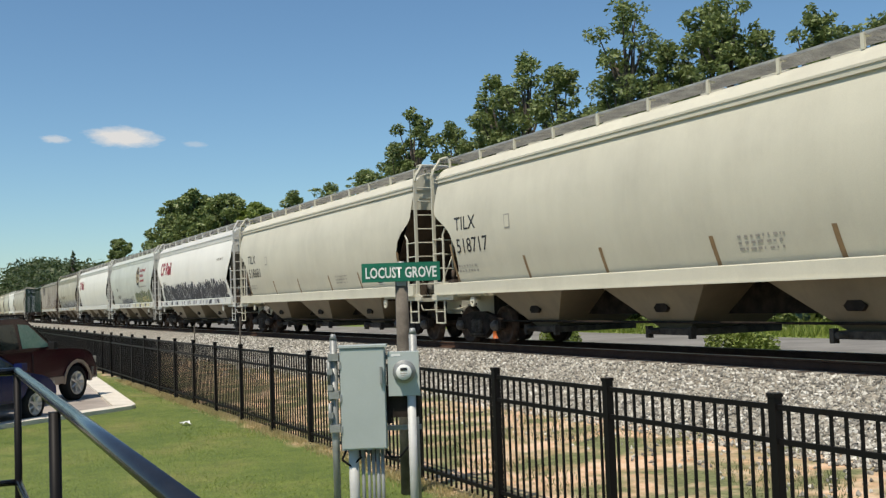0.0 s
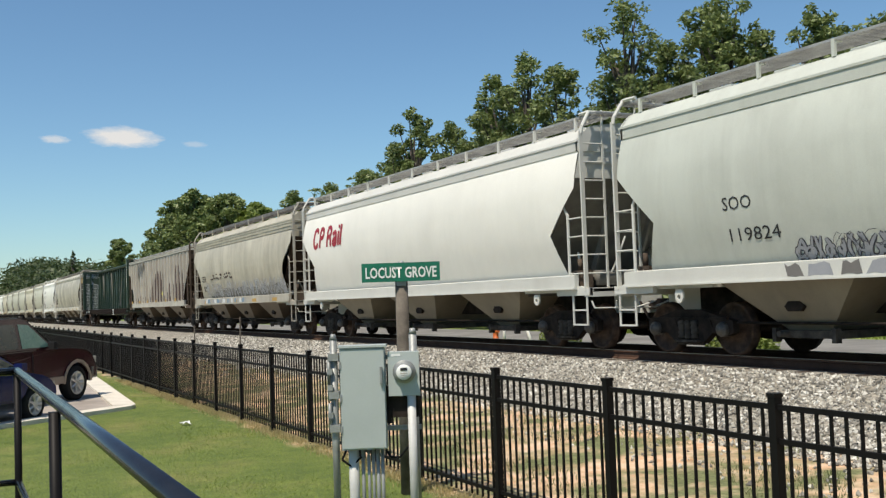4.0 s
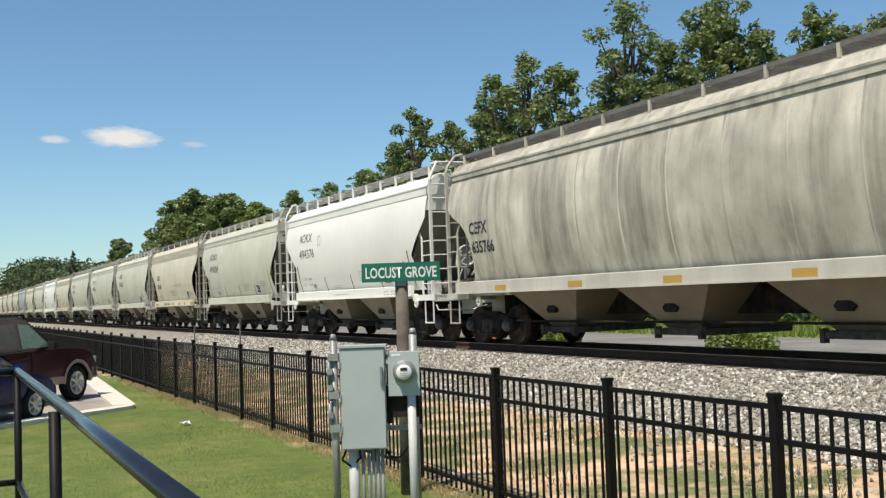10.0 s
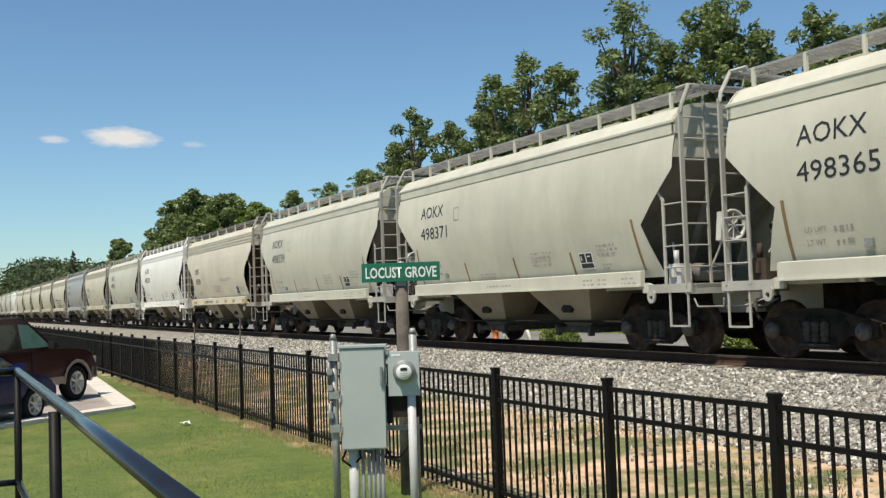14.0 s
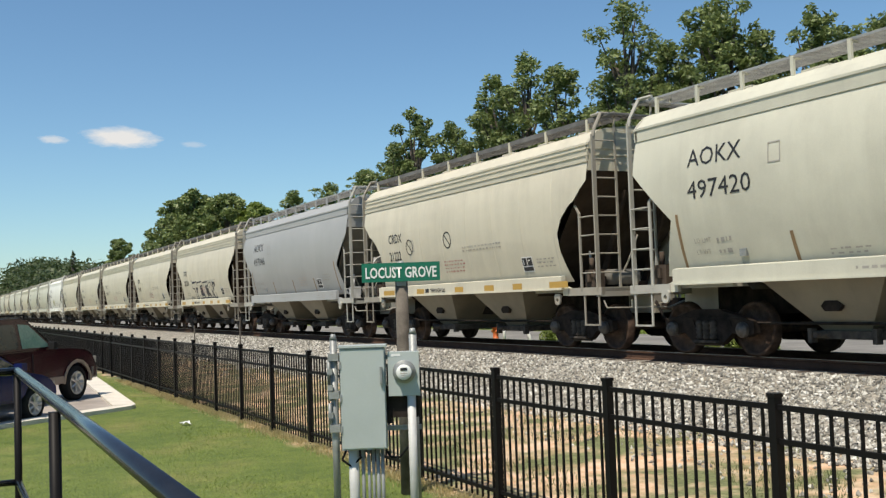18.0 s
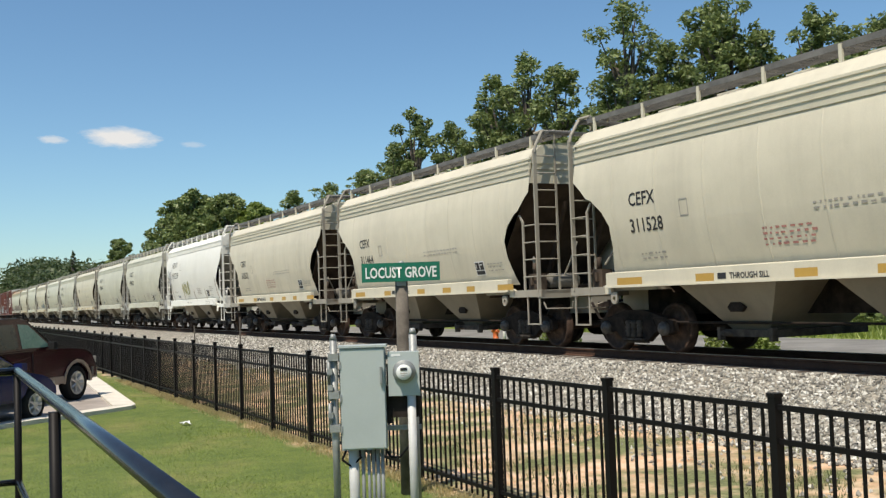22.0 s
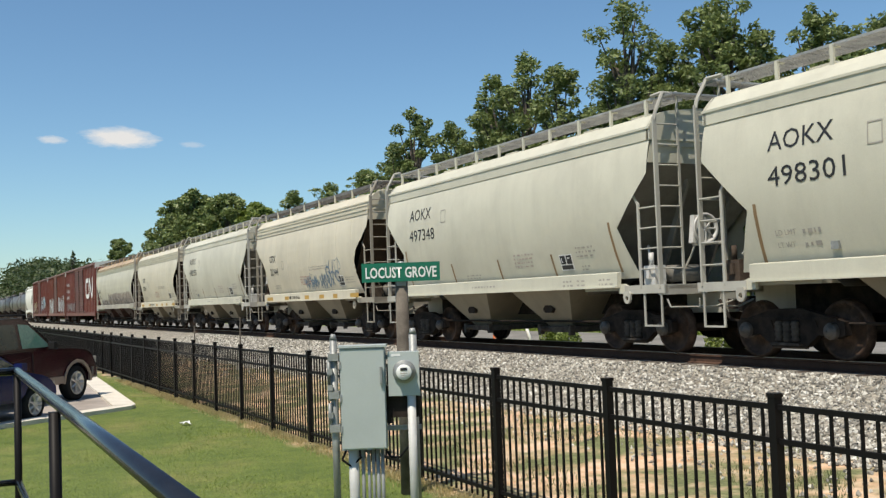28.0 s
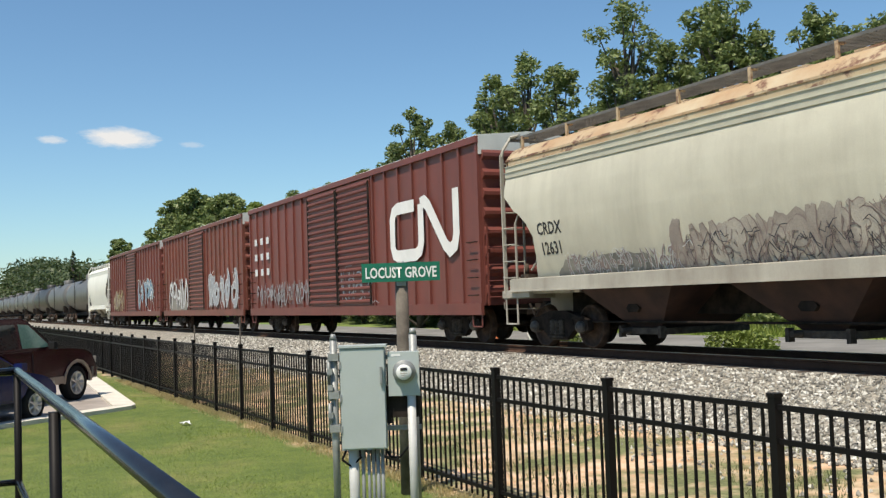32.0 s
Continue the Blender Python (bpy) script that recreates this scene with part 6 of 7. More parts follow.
# ---- grass and weeds ----
def blades(name, label, xs_, ys_, hs, mat, seed, wd=0.006):
    """Single blades of grass as thin triangles."""
    rs = np.random.RandomState(seed)
    n = len(xs_)
    z = np.array([ground_z(v) for v in ys_]) - 0.02
    a = rs.uniform(0, 6.283, n)
    dx, dy = np.cos(a) * wd, np.sin(a) * wd
    lx, ly = rs.normal(0, 0.35, n) * hs, rs.normal(0, 0.35, n) * hs
    v = np.stack([np.stack([xs_ - dx, ys_ - dy, z], 1), np.stack([xs_ + dx, ys_ + dy, z], 1), np.stack([xs_ + lx, ys_ + ly, z + hs], 1)], 1).reshape(-1, 3)
    me = fast_mesh(name, v, 3)
    me.materials.append(mat)
    return tagged(new(name, me), label, "grass", kind="stuff")


M["blade"] = leaf_mat("grass_blade", (0.12, 0.18, 0.025), (0.27, 0.32, 0.07))
M["blade_dull"] = leaf_mat("dusty_weed_blade", (0.10, 0.125, 0.045), (0.23, 0.235, 0.11))
M["blade_dry"] = leaf_mat("dry_grass_blade", (0.30, 0.24, 0.10), (0.46, 0.38, 0.19))
rs = np.random.RandomState(8)
n = 90000
gx = -7.0 - 26.0 * rs.uniform(0, 1, n) ** 1.5
gy = rs.uniform(-1.5, 4.75, n)
ok = ~((gx < -19.0) & (gy < 3.9 - (gx + 22.06) * 1.42 * (gx > -22.06)) & (gy < 3.9))
gx, gy = gx[ok], gy[ok]
blades("lawn_grass", "short mown green grass", gx, gy, rs.uniform(0.02, 0.04, len(gx)), M["blade"], 9, 0.006)
n = 16000
gx = -5.0 - 26.0 * rs.uniform(0, 1, n) ** 1.4
gy = FY + rs.normal(-0.06, 0.1, n)
blades("dry_grass", "dry straw-coloured grass along the fence", gx, gy, rs.uniform(0.03, 0.10, n), M["blade_dry"], 10, 0.007)
n = 26000
gx = -5.0 - 25.0 * rs.uniform(0, 1, n) ** 1.3
gy = rs.uniform(5.0, 9.2, n)
keep = np.array([noise.noise((a * 0.45, b * 0.8, 2.0)) > 0.02 for a, b in zip(gx, gy)])
blades("weeds", "patchy weeds on the clay strip", gx[keep], gy[keep], rs.uniform(0.03, 0.09, int(keep.sum())), M["blade_dull"], 11, 0.008)
n = 14000
gx = rs.uniform(-42, -14, n)
gy = rs.uniform(23.6, 27.5, n)
blades("verge_grass", "long grass on the road verge", gx, gy, rs.uniform(0.15, 0.5, n), M["blade"], 12, 0.02)

# ---- station sign ----
sign = thing("station_sign", pose(-9.95, 4.48, 0, 0, 0, 64), "green name board with white letters on a wooden post", "sign")
bm = B()
rod(bm, (0, 0, 0), (0.0, 0, 2.28), 0.075, 10, 0.068)
part("post", bm, M["wood"], sign, "grey weathered wooden post")
bm = B()
box(bm, -0.415, 0.415, -0.095, -0.075, 2.245, 2.445)
bd = part("board", bm, M["signgreen"], sign, "green sheet-metal board")
me, w = letters("LOCUST GROVE", 0.115, 0.03)
k = 0.76 / w
for v in me.vertices:
    v.co = (v.co.x * k - 0.38, -0.099, v.co.z + 2.287)
me.materials.append(M["letter_white"])
part("lettering", me, None, bd)
bm = B()
box(bm, -0.05, 0.05, -0.076, 0.03, 2.20, 2.30)
rod(bm, (0, 0, 2.28), (0, 0, 2.46), 0.035, 8)
part("bracket", bm, M["galv"], sign)

# ---- electrical cabinet and meter on pipe posts ----
cab = thing("utility_cabinet", pose(-8.316, 3.345, 0, 0, 0, 64), "grey steel electrical cabinet with a meter on pipe posts", "cabinet")
bm = B()
box(bm, -0.19, 0.20, -0.07, 0.13, 0.77, 1.65)
cb = part("cabinet_body", bm, M["cabinet"], cab)
bm = B()
box(bm, -0.182, 0.192, -0.088, -0.071, 0.785, 1.635)
cd = part("door", bm, M["cabinet"], cb)
bm = B()
for z in (0.95, 1.22, 1.50):
    rod(bm, (-0.186, -0.085, z - 0.03), (-0.186, -0.085, z + 0.03), 0.012, 6)
tagged(part("hinge", bm, M["galv"], cd), kind="stuff")
bm = B()
box(bm, 0.155, 0.175, -0.115, -0.088, 1.33, 1.48)
part("handle", bm, M["galv"], cd)
bm = B()
box(bm, -0.205, 0.215, -0.10, 0.14, 1.65, 1.668)
part("cap", bm, M["cabinet"], cb)
bm = B()
box(bm, 0.225, 0.495, -0.06, 0.06, 1.22, 1.60)
mt = part("meter_socket", bm, M["cabinet"], cab)
bm = B()
box(bm, 0.255, 0.335, -0.0625, -0.06, 1.562, 1.584)
part("sticker", bm, M["letter_white"], mt, "small white warning sticker")
M["cover"] = surface("smoky_glass_rim", (0.20, 0.21, 0.205), (0.28, 0.29, 0.285), 4, 0.1, 0.0, 30, 0)
bm = B()
lathe(bm, [(0, 0.098), (0.022, 0.100), (0.026, 0.088), (0.030, 0.080)], (0.365, -0.06, 1.43), (0, -1, 0), 28)
mring = part("meter_ring", bm, M["galv"], mt, "round galvanised meter ring")
bm = B()
lathe(bm, [(0.096, 0.066), (0.099, 0.064), (0.099, 0.01), (0.099, 0.001)], (0.365, -0.06, 1.43), (0, -1, 0), 28)
part("meter_face", bm, M["letter_white"], mt)
bm = B()
lathe(bm, [(0.02, 0.080), (0.085, 0.078), (0.096, 0.072), (0.0965, 0.064)], (0.365, -0.06, 1.43), (0, -1, 0), 28)
part("meter_cover", bm, M["cover"], mt, "smoky glossy meter cover")
bm = B()
for k, (u, w) in enumerate(((-0.03, 0.06), (-0.022, 0.045), (-0.026, 0.035))):
    box(bm, 0.365 + u, 0.365 + u + w, -0.1615, -0.158, 1.418 - k * 0.016, 1.424 - k * 0.016)
tagged(part("meter_stencil", bm, M["ghost"], mt), kind="stuff")
bm = B()
box(bm, 0.335, 0.395, -0.1625, -0.158, 1.443, 1.468)
part("meter_display", bm, M["black"], mt)
bm = B()
box(bm, 0.20, 0.24, 0.0, 0.1, 0.98, 1.30)
box(bm, 0.24, 0.48, 0.0, 0.05, 1.03, 1.22)
part("wiring_trough", bm, M["under"], cab)
for x, z1, r in ((-0.255, 1.77, 0.032), (0.445, 1.80, 0.034)):
    bm = B()
    rod(bm, (x, 0.06, -0.05), (x, 0.06, z1 - 0.05), r, 12)
    rod(bm, (x, 0.06, z1 - 0.05), (x, 0.06, z1), r * 1.08, 12, r * 0.6)
    part("pipe_post", bm, M["galv"], cab)
for z in (0.93, 1.22, 1.55):
    bm = B()
    box(bm, -0.30, 0.50, 0.085, 0.115, z - 0.02, z + 0.02)
    part("strut_channel", bm, M["galv"], cab)
    bm = B()
    box(bm, -0.30, -0.21, 0.0, 0.10, z - 0.012, z + 0.05)
    part("pipe_clamp", bm, M["galv"], cab)
for x, r in ((-0.10, 0.045), (-0.02, 0.016), (0.03, 0.014), (0.07, 0.014), (0.11, 0.018), (0.15, 0.016)):
    bm = B()
    rod(bm, (x, 0.03, -0.05), (x, 0.03, 0.775), r, 10)
    part("conduit", bm, M["pvc"] if r > 0.03 else M["galv"], cab)
bm = B()
rod(bm, (0.42, -0.02, -0.05), (0.42, -0.02, 1.22), 0.037, 12)
part("conduit", bm, M["pvc"], cab)
bm = B()
pipe(bm, [(-0.16, 0.02, 0.77), (-0.2, 0.0, 0.68), (-0.12, 0.0, 0.62), (-0.03, 0.0, 0.7)], 0.01, 6)
pipe(bm, [(0.18, 0.02, 0.77), (0.22, 0.0, 0.69), (0.30, 0.02, 0.68), (0.40, 0.02, 0.8)], 0.01, 6)
part("cable_loop", bm, M["fence"], cab)
for z in (1.44, 1.30, 1.06):
    bm = B()
    box(bm, -0.31, -0.265, 0.0, 0.04, z - 0.02, z + 0.03)
    rod(bm, (-0.295, 0.02, z - 0.11), (-0.295, 0.02, z + 0.11), 0.016, 8)
    part("conduit_fitting", bm, M["galv"], cab)

# ---- hand rail of the platform ----
M["railpaint"] = surface("hand_rail_enamel", (0.010, 0.011, 0.014), (0.016, 0.017, 0.021), 3, 0.2, bump_s=0)
M["railpaint"].node_tree.nodes["Principled BSDF"].inputs["Specular IOR Level"].default_value = 0.6
hr = thing("hand_rail", pose(-8.26, 0.555, 0, 0, 0, -0.6), "glossy black steel pipe hand rail", "railing")
for z, r, nm in ((1.618, 0.029, "top_rail"), (0.80, 0.024, "mid_rail")):
    bm = B()
    rod(bm, (-0.03, 0, z), (8.6, 0, z), r, 16)
    part(nm, bm, M["railpaint"], hr)
    bm = B()
    rod(bm, (0, 0.02, z), (0, -2.6, z), r, 16)
    part(nm, bm, M["railpaint"], hr)
for x in (0.0, 3.33, 6.7):
    bm = B()
    y = -0.035 if x > 1 else 0.0
    rod(bm, (x, y, -0.05), (x, y, 1.60), 0.027, 14)
    part("post", bm, M["fence"], hr)

# ---- parking: concrete and cars ----
M["bayfloor"] = surface("worn_pinkish_concrete", (0.27, 0.235, 0.205), (0.40, 0.355, 0.31), 0.9, 0.9, 0, 50, 0.2, speck=0.85)
bm = B()
prism(bm, [(-22.06, 3.65), (-19.0, -0.7), (-12.0, -10.5), (-60.0, -10.0), (-60.0, 5.5), (-32.0, 4.2)], "z", -0.06, 0.03)
solid("parking_lot", bm, M["bayfloor"], kind="structure", label="pale concrete parking bay beside the lawn", category="pavement")
bm = B()
prism(bm, [(-22.06, 3.3), (-22.0, 3.75), (-32.0, 4.35), (-60.0, 5.8), (-60.0, 5.3), (-32.0, 3.9)], "z", -0.04, 0.08)
prism(bm, [(-22.06, 3.3), (-22.0, 3.75), (-21.7, 3.62), (-18.8, -0.6), (-11.8, -10.4), (-12.1, -10.5), (-19.15, -0.75), (-21.95, 3.25)], "z", -0.04, 0.075)
solid("kerb", bm, M["concrete"], kind="structure", label="pale concrete kerb of the parking bay", category="kerb")

M["maroon"] = surface("maroon_car_paint", (0.034, 0.005, 0.009), (0.045, 0.007, 0.012), 1, 0.18, 0.1, 20, 0)
M["navy"] = surface("navy_car_paint", (0.010, 0.016, 0.085), (0.013, 0.02, 0.10), 1, 0.18, 0.1, 20, 0)
M["tanplastic"] = plain("tan_cladding", (0.30, 0.24, 0.19), 0.5)
M["bumper"] = plain("grey_bumper", (0.12, 0.115, 0.11), 0.5)
# opaque pane, painted green for the lawn seen through the far window
M["frontglass"] = surface("green_tinted_front_glass", (0.11, 0.24, 0.18), (0.20, 0.33, 0.26), 2, 0.05, 0.0, 20, 0)
M["tyre"] = plain("tyre_rubber", (0.018, 0.018, 0.018), 0.85)
M["tyre"].node_tree.nodes["Principled BSDF"].inputs["Specular IOR Level"].default_value = 0.12
M["alloy"] = surface("alloy_wheel", (0.50, 0.50, 0.50), (0.65, 0.65, 0.64), 4, 0.35, 0.7)
M["carglass"] = surface("tinted_car_glass", (0.015, 0.022, 0.020), (0.03, 0.04, 0.036), 1, 0.05, 0.0, 20, 0)
M["lamp"] = plain("lamp_lens", (0.55, 0.50, 0.42), 0.2)


def car_body(bm, prof, half, tumble, z_from):
    """A closed body from a side outline (x, z); the sides lean in above z_from."""
    def y(z):
        return half - max(0, z - z_from) * tumble
    u = [bm.verts.new((x, -y(z), z)) for x, z in prof]
    v = [bm.verts.new((x, y(z), z)) for x, z in prof]
    n = len(prof)
    bm.faces.new(u)
    bm.faces.new(v[::-1])
    for i in range(n):
        j = (i + 1) % n
        bm.faces.new((u[j], u[i], v[i], v[j]))
    bmesh.ops.bevel(bm, geom=[e for e in bm.edges if abs(abs(e.verts[0].co.y) - abs(e.verts[1].co.y)) < 0.2 and e.verts[0].co.y * e.verts[1].co.y > 0],
                    offset=0.05, segments=2, affect="EDGES")


def arch(x, r, n=9):
    """Wheel-arch points from front to rear over a wheel at x."""
    return [(x + r * math.cos(math.pi * i / (n - 1)), 0.40 + r * math.sin(math.pi * i / (n - 1))) for i in range(n)]


def add_wheels(car, spots, R, w):
    for x, s, half in spots:
        bm = B()
        y = s * half
        lathe(bm, [(-w, R * 0.6), (-w, R * 0.9), (-w * 0.8, R), (-0.02, R), (0.0, R * 0.92), (0.005, R * 0.68)], (x, y, R), (0, s, 0), 28)
        wh = part("wheel", bm, M["tyre"], car, "black tyre")
        bm = B()
        lathe(bm, [(-0.05, R * 0.70), (0.0, R * 0.68), (0.004, R * 0.60), (-0.03, R * 0.56), (-0.035, 0.02)], (x, y, R), (0, s, 0), 28)
        for k in range(7):
            a = k * 0.8976
            c, d = math.cos(a), math.sin(a)
            rod(bm, (x + 0.05 * c, y - s * 0.01, R + 0.05 * d), (x + R * 0.6 * c, y - s * 0.012, R + R * 0.6 * d), 0.028, 6)
        rod(bm, (x, y - s * 0.03, R), (x, y + s * 0.008, R), 0.07, 10)
        part("rim", bm, M["alloy"], wh, "bright alloy rim")


def suv(m):
    car = thing("suv", m, "dark maroon sport utility vehicle with tan wheel-arch trim", "car", "parked cars")
    low = [(-2.55, 0.50), (-2.6, 0.75), (-2.55, 1.15), (0.92, 1.20), (1.5, 1.175), (1.95, 1.13), (2.18, 1.04), (2.29, 0.88), (2.36, 0.70), (2.3, 0.48)] + arch(1.55, 0.50) + arch(-1.55, 0.50)
    bm = B()
    car_body(bm, low, 0.97, 0.05, 0.7)
    part("body", bm, M["maroon"], car)
    top = [(-2.5, 1.14), (-2.35, 1.84), (-2.2, 1.90), (-0.10, 1.91), (0.10, 1.86), (0.92, 1.19)]
    bm = B()
    car_body(bm, top, 0.93, 0.22, 1.15)
    part("cabin", bm, M["maroon"], car)
    for s in (-1, 1):
        for q in ([(0.08, 1.76), (0.70, 1.26), (-0.25, 1.26), (-0.25, 1.78)], [(-0.35, 1.78), (-0.35, 1.26), (-1.10, 1.26), (-1.10, 1.78)], [(-1.18, 1.78), (-1.15, 1.26), (-2.3, 1.28), (-2.2, 1.76)]):
            bm = B()
            bm.faces.new([bm.verts.new((x, s * (0.93 - (z - 1.15) * 0.22 + 0.006), z)) for x, z in q])
            part("side_window", bm, M["frontglass"] if q[0][0] > 0 else M["carglass"], car)
        for x in (1.55, -1.55):
            bm = B()
            pts = arch(x, 0.53)
            pts2 = arch(x, 0.46)
            loft(bm, [[(a, s * 0.985, c) for a, c in pts], [(a, s * 1.0, c) for a, c in pts], [(a, s * 1.0, c) for a, c in pts2], [(a, s * 0.95, c) for a, c in pts2]], smooth=False)
            part("arch_flare", bm, M["tanplastic"], car, "tan wheel-arch flare")
        bm = B()
        box(bm, -1.05, 1.05, min(s * 0.90, s * 0.995), max(s * 0.90, s * 0.995), 0.42, 0.58)
        part("side_step", bm, M["tanplastic"], car)
        bm = B()
        prism(bm, [(0.58, 1.22), (0.67, 1.20), (0.71, 1.28), (0.67, 1.37), (0.58, 1.36)], "y", s * 0.93, s * 1.09)
        part("mirror", bm, M["tyre"], car)
        bm = B()
        box(bm, 2.14, 2.34, min(s * 0.55, s * 0.93), max(s * 0.55, s * 0.93), 0.80, 0.96)
        part("headlight", bm, M["lamp"], car)
        bm = B()
        box(bm, 0.0, 0.02, min(s * 0.96, s * 0.976), max(s * 0.96, s * 0.976), 0.6, 1.15)
        part("door_seam", bm, M["tyre"], car)
    bm = B()
    bm.faces.new([bm.verts.new(p) for p in ((0.15, -0.74, 1.83), (0.15, 0.74, 1.83), (0.90, 0.88, 1.225), (0.90, -0.88, 1.225))])
    part("windscreen", bm, M["carglass"], car)
    bm = B()
    prism(bm, [(2.1, -0.985), (2.38, -0.93), (2.46, -0.7), (2.48, 0.0), (2.46, 0.7), (2.38, 0.93), (2.1, 0.985), (2.1, 0.9), (2.1, -0.9)], "z", 0.46, 0.72)
    part("bumper", bm, M["bumper"], car)
    for s in (-1, 1):
        bm = B()
        rod(bm, (-2.0, s * 0.68, 1.97), (0.1, s * 0.68, 1.97), 0.018, 8)
        for x in (-2.0, -0.9, 0.1):
            rod(bm, (x, s * 0.68, 1.88), (x, s * 0.68, 1.97), 0.018, 6)
        part("roof_rack", bm, M["tyre"], car)
    add_wheels(car, [(x, s, 0.97) for x in (1.55, -1.55) for s in (-1, 1)], 0.39, 0.24)
    return car


def sedan(m):
    car = thing("sedan", m, "dark navy blue saloon car with silver wheel covers", "car", "parked cars")
    low = [(-2.35, 0.42), (-2.42, 0.62), (-2.35, 0.96), (-1.5, 1.0), (1.15, 0.95), (1.75, 0.84), (2.0, 0.74), (2.12, 0.62), (2.14, 0.48), (2.08, 0.36)] + arch(1.42, 0.38) + arch(-1.38, 0.38)
    bm = B()
    car_body(bm, low, 0.89, 0.06, 0.6)
    part("body", bm, M["navy"], car)
    bm = B()
    car_body(bm, [(-1.95, 0.98), (-1.25, 1.36), (-0.9, 1.43), (0.2, 1.44), (0.45, 1.40), (1.3, 0.93)], 0.82, 0.35, 0.98)
    part("cabin", bm, M["navy"], car)
    for s in (-1, 1):
        for q in ([(0.38, 1.34), (1.05, 1.0), (-0.2, 1.0), (-0.2, 1.36)], [(-0.28, 1.36), (-0.28, 1.0), (-1.5, 1.0), (-1.0, 1.34)]):
            bm = B()
            bm.faces.new([bm.verts.new((x, s * (0.82 - (z - 0.98) * 0.35 + 0.006), z)) for x, z in q])
            part("side_window", bm, M["carglass"], car)
        bm = B()
        box(bm, 1.92, 2.11, min(s * 0.5, s * 0.84), max(s * 0.5, s * 0.84), 0.56, 0.70)
        part("headlight", bm, M["lamp"], car)
        bm = B()
        box(bm, 0.85, 1.0, min(s * 0.85, s * 1.02), max(s * 0.85, s * 1.02), 0.98, 1.12)
        part("mirror", bm, M["navy"], car)
    bm = B()
    bm.faces.new([bm.verts.new(p) for p in ((0.50, -0.64, 1.385), (0.50, 0.64, 1.385), (1.26, 0.78, 0.965), (1.26, -0.78, 0.965))])
    part("windscreen", bm, M["carglass"], car)
    add_wheels(car, [(x, s, 0.88) for x in (1.42, -1.38) for s in (-1, 1)], 0.31, 0.20)
    return car


suv(pose(-24.2, 1.17, 0.03, 0, 0, 138))
sedan(pose(-20.41, 0.13, 0.0, 0, 0, 140))

# ---- small things on the lawn, along the track and by the road ----
M["paper"] = plain("paper_scrap", (0.75, 0.75, 0.73))
bm = B()
rr = random.Random(4)
loft(bm, [[(-18.15 + 0.06 * i + rr.uniform(-0.02, 0.02), 3.85 + 0.05 * j + rr.uniform(-0.02, 0.02), 0.015 + rr.uniform(0, 0.06)) for i in range(4)] for j in range(4)], smooth=False)
solid("paper_scrap", bm, M["paper"], "crumpled white paper scrap on the lawn", "litter")
for x, y, h, lean in ((-41.32, 9.4, 1.1, 0.02), (-34.53, 9.4, 1.45, 0.12)):
    st = thing("marker_stake", pose(x, y, ground_z(y)), "thin pale wooden stake beside the ballast", "stake")
    bm = B()
    prism(bm, [(-0.04, -0.1), (0.04, -0.1), (0.04 + lean, h), (-0.04 + lean, h)], "y", -0.02, 0.02)
    part("stake", bm, M["wood"], st)

# ---- small fair-weather clouds, far off ----
def cloud_mat(name, dens):
    m = bpy.data.materials.new(name)
    m.use_nodes = True
    nt = m.node_tree
    nt.nodes.clear()
    out = nt.nodes.new("ShaderNodeOutputMaterial")
    tc = nt.nodes.new("ShaderNodeTexCoord")
    ln = nt.nodes.new("ShaderNodeVectorMath")
    ln.operation = "LENGTH"
    nt.links.new(tc.outputs["Object"], ln.inputs[0])
    fall = ramp(nt, ln.outputs["Value"], [(0.15, (1, 1, 1)), (0.98, (0, 0, 0))])
    puff = noise_tex(nt, tc.outputs["Object"], 2.1, 7, 0.62)
    add = nt.nodes.new("ShaderNodeMath")
    add.operation = "ADD"
    nt.links.new(fall, add.inputs[0])
    nt.links.new(puff, add.inputs[1])
    mul = nt.nodes.new("ShaderNodeMapRange")
    mul.inputs["From Min"].default_value, mul.inputs["From Max"].default_value = 0.72, 1.28
    nt.links.new(add.outputs[0], mul.inputs["Value"])
    # the cloud's sunlit white is put in as a steady glow of the card
    em = nt.nodes.new("ShaderNodeEmission")
    em.inputs["Color"].default_value, em.inputs["Strength"].default_value = (1.0, 0.97, 0.93, 1), 0.72
    tr = nt.nodes.new("ShaderNodeBsdfTransparent")
    mx = nt.nodes.new("ShaderNodeMixShader")
    nt.links.new(scaled(nt, mul.outputs[0], dens), mx.inputs[0])
    nt.links.new(tr.outputs[0], mx.inputs[1])
    nt.links.new(em.outputs[0], mx.inputs[2])
    nt.links.new(mx.outputs[0], out.inputs[0])
    return m


CLOUD_SPOTS = (("cloud", (-1847.7, 303.0, 306.0), 88, 27, 0.95), ("cloud", (-1901.9, 195.0, 306.5), 34, 11, 0.6), ("cloud", (-1791.9, 416.0, 289.0), 30, 8, 0.3))
CLOUDS = []
for name, place_, w, h, dens in CLOUD_SPOTS:
    bm = B()
    bm.faces.new([bm.verts.new((1.0 * math.cos(a * 0.2618), 1.0 * math.sin(a * 0.2618), 0)) for a in range(24)])
    c = solid(name, bm, cloud_mat("cloud_vapour", dens), "small white fair-weather cloud", "cloud", kind="structure")
    c.scale = (w, h, 1)
    CLOUDS.append((c, Vector(place_)))

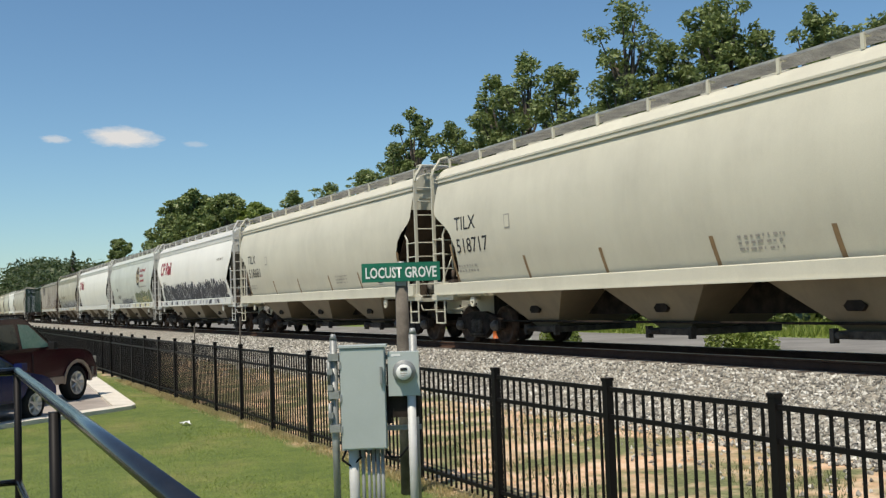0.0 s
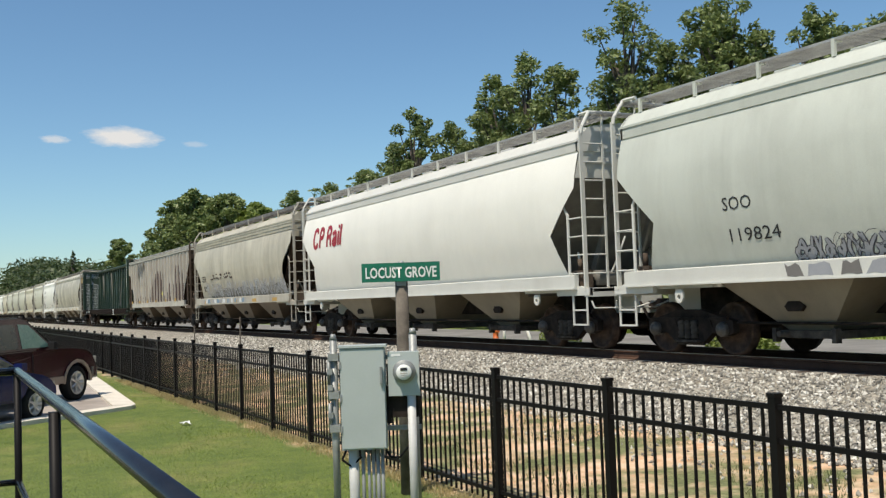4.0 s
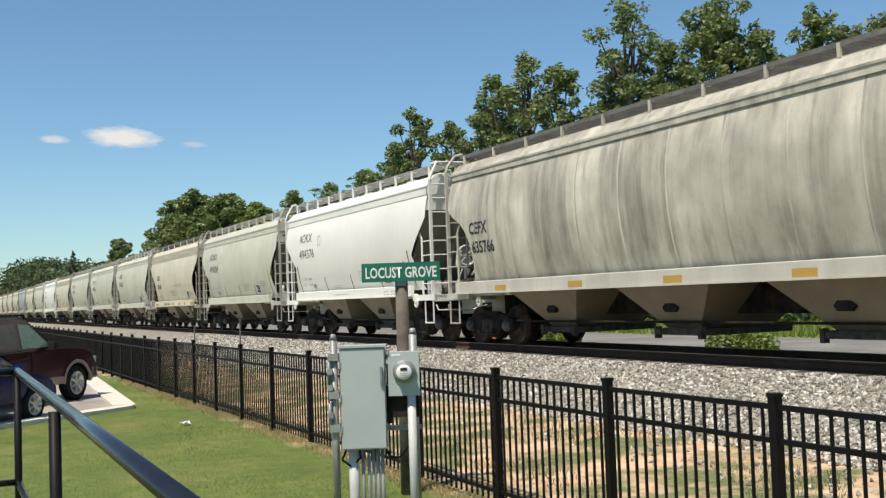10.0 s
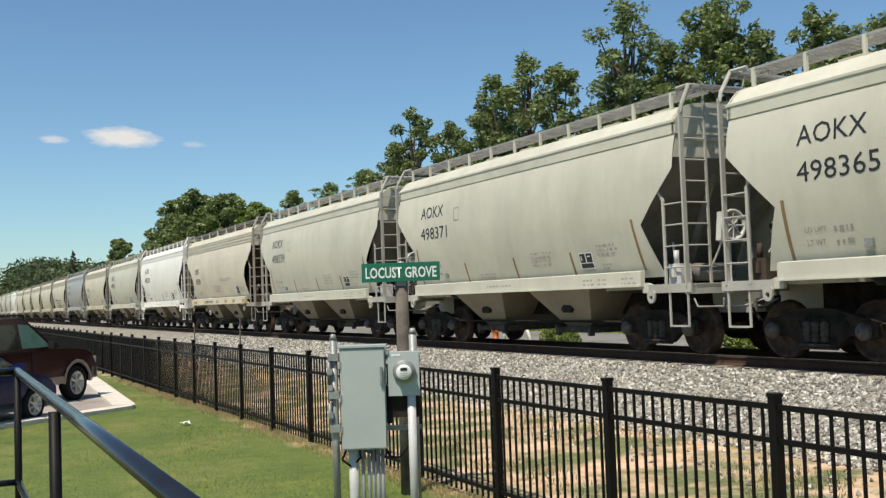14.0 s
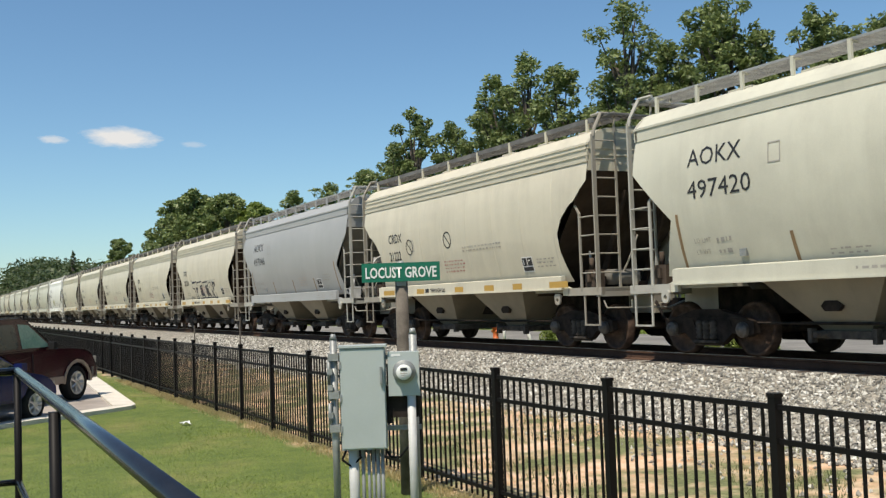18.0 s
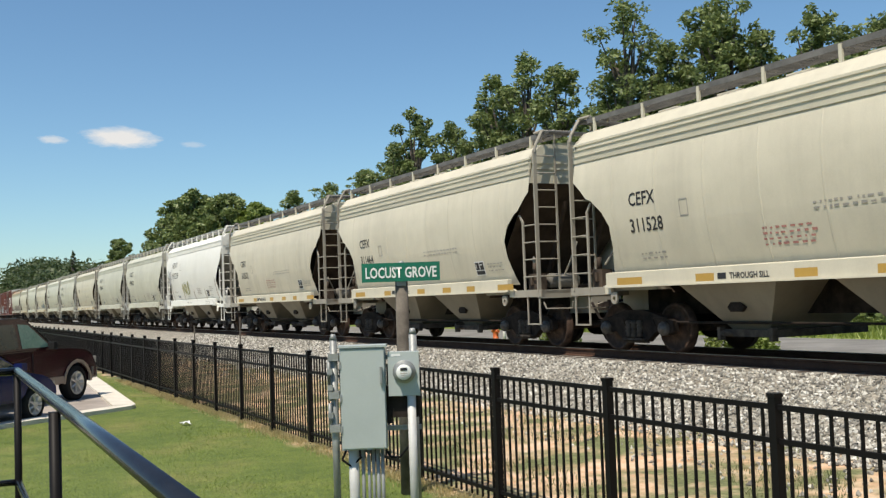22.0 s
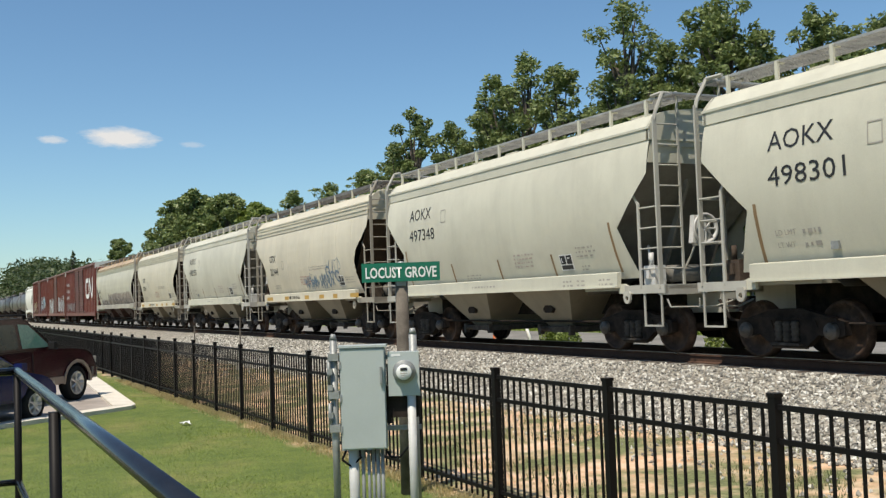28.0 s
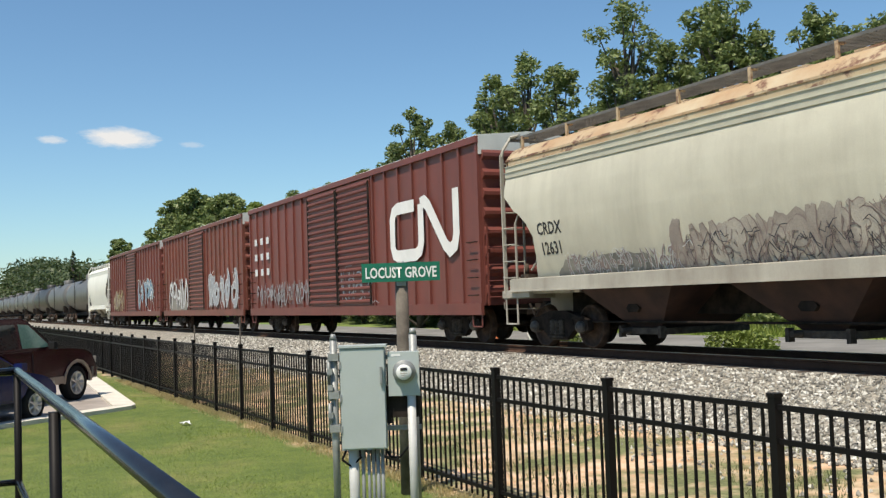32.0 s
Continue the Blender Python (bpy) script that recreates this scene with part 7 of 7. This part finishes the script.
# ---- by the road ----
M["hydrant"] = plain("hydrant_orange", (0.55, 0.13, 0.03), 0.5)
hy = thing("fire_hydrant", pose(-31.2, 17.6, ground_z(17.6)), "small orange fire hydrant at the road edge", "hydrant")
bm = B()
lathe(bm, [(0, 0.14), (0.05, 0.14), (0.05, 0.10), (0.48, 0.10), (0.5, 0.13), (0.55, 0.13), (0.62, 0.09), (0.68, 0.02)], (0, 0, 0), (0, 0, 1), 14)
part("barrel", bm, M["hydrant"], hy)
bm = B()
rod(bm, (-0.2, 0, 0.4), (0.2, 0, 0.4), 0.06, 10)
part("nozzle", bm, M["hydrant"], hy)
for x, y, lean in ((-30.6, 17.6, 0.0), (-28.4, 17.4, -0.28)):
    st = thing("marker_post", pose(x, y, ground_z(y)), "white plastic marker post at the road edge", "post")
    bm = B()
    rod(bm, (0, 0, -0.1), (lean, lean * 0.4, 0.72), 0.05, 8)
    part("tube", bm, M["letter_white"], st)
for spots, n, sd in ((((-27.0, 17.3, 0.42), (-26.4, 17.45, 0.36)), 2600, 45), (((-19.1, 17.2, 0.50), (-18.6, 17.35, 0.46), (-18.1, 17.3, 0.40)), 4200, 46), (((-13.4, 17.4, 0.5), (-12.8, 17.5, 0.42)), 2800, 47)):
    bush_row("roadside_weeds", "light green weed clump at the edge of the road", spots, n, 0.06, "leaf_l", sd, 18)

# ---- what moves ----
def motions():
    # every wheelset rolls on the rail: one turn for each of the two places in a truck
    sets = [o for car, x in TRAIN for o in car.children_recursive if o.name.startswith("wheelset")]
    lead = {}
    for o in sets:
        end = round(o.matrix_basis.translation.x, 2)
        if end not in lead:
            rows = [(k / FPS, pose(end, 0, 0.457, 0, math.degrees(travel(k / FPS) / 0.457), 0)) for k in range(32 * FPS + 1)]
            walk(o, rows)
            lead[end] = o.animation_data
        else:
            o.rotation_mode = "QUATERNION"
            data = o.animation_data_create()
            data.action, data.action_slot = lead[end].action, lead[end].action_slot
    for car, x0 in TRAIN:
        walk(car, [(t, pose(x0 + travel(t), TRACK_Y, RAIL_Z)) for t in range(0, 33)])
    for c, p in CLOUDS:
        walk(c, [(0, pose(p.x, p.y, p.z, 90, 0, 90)), (32, pose(p.x - 2.7, p.y - 5.5, p.z - 0.8, 90, 0, 90))])


motions()
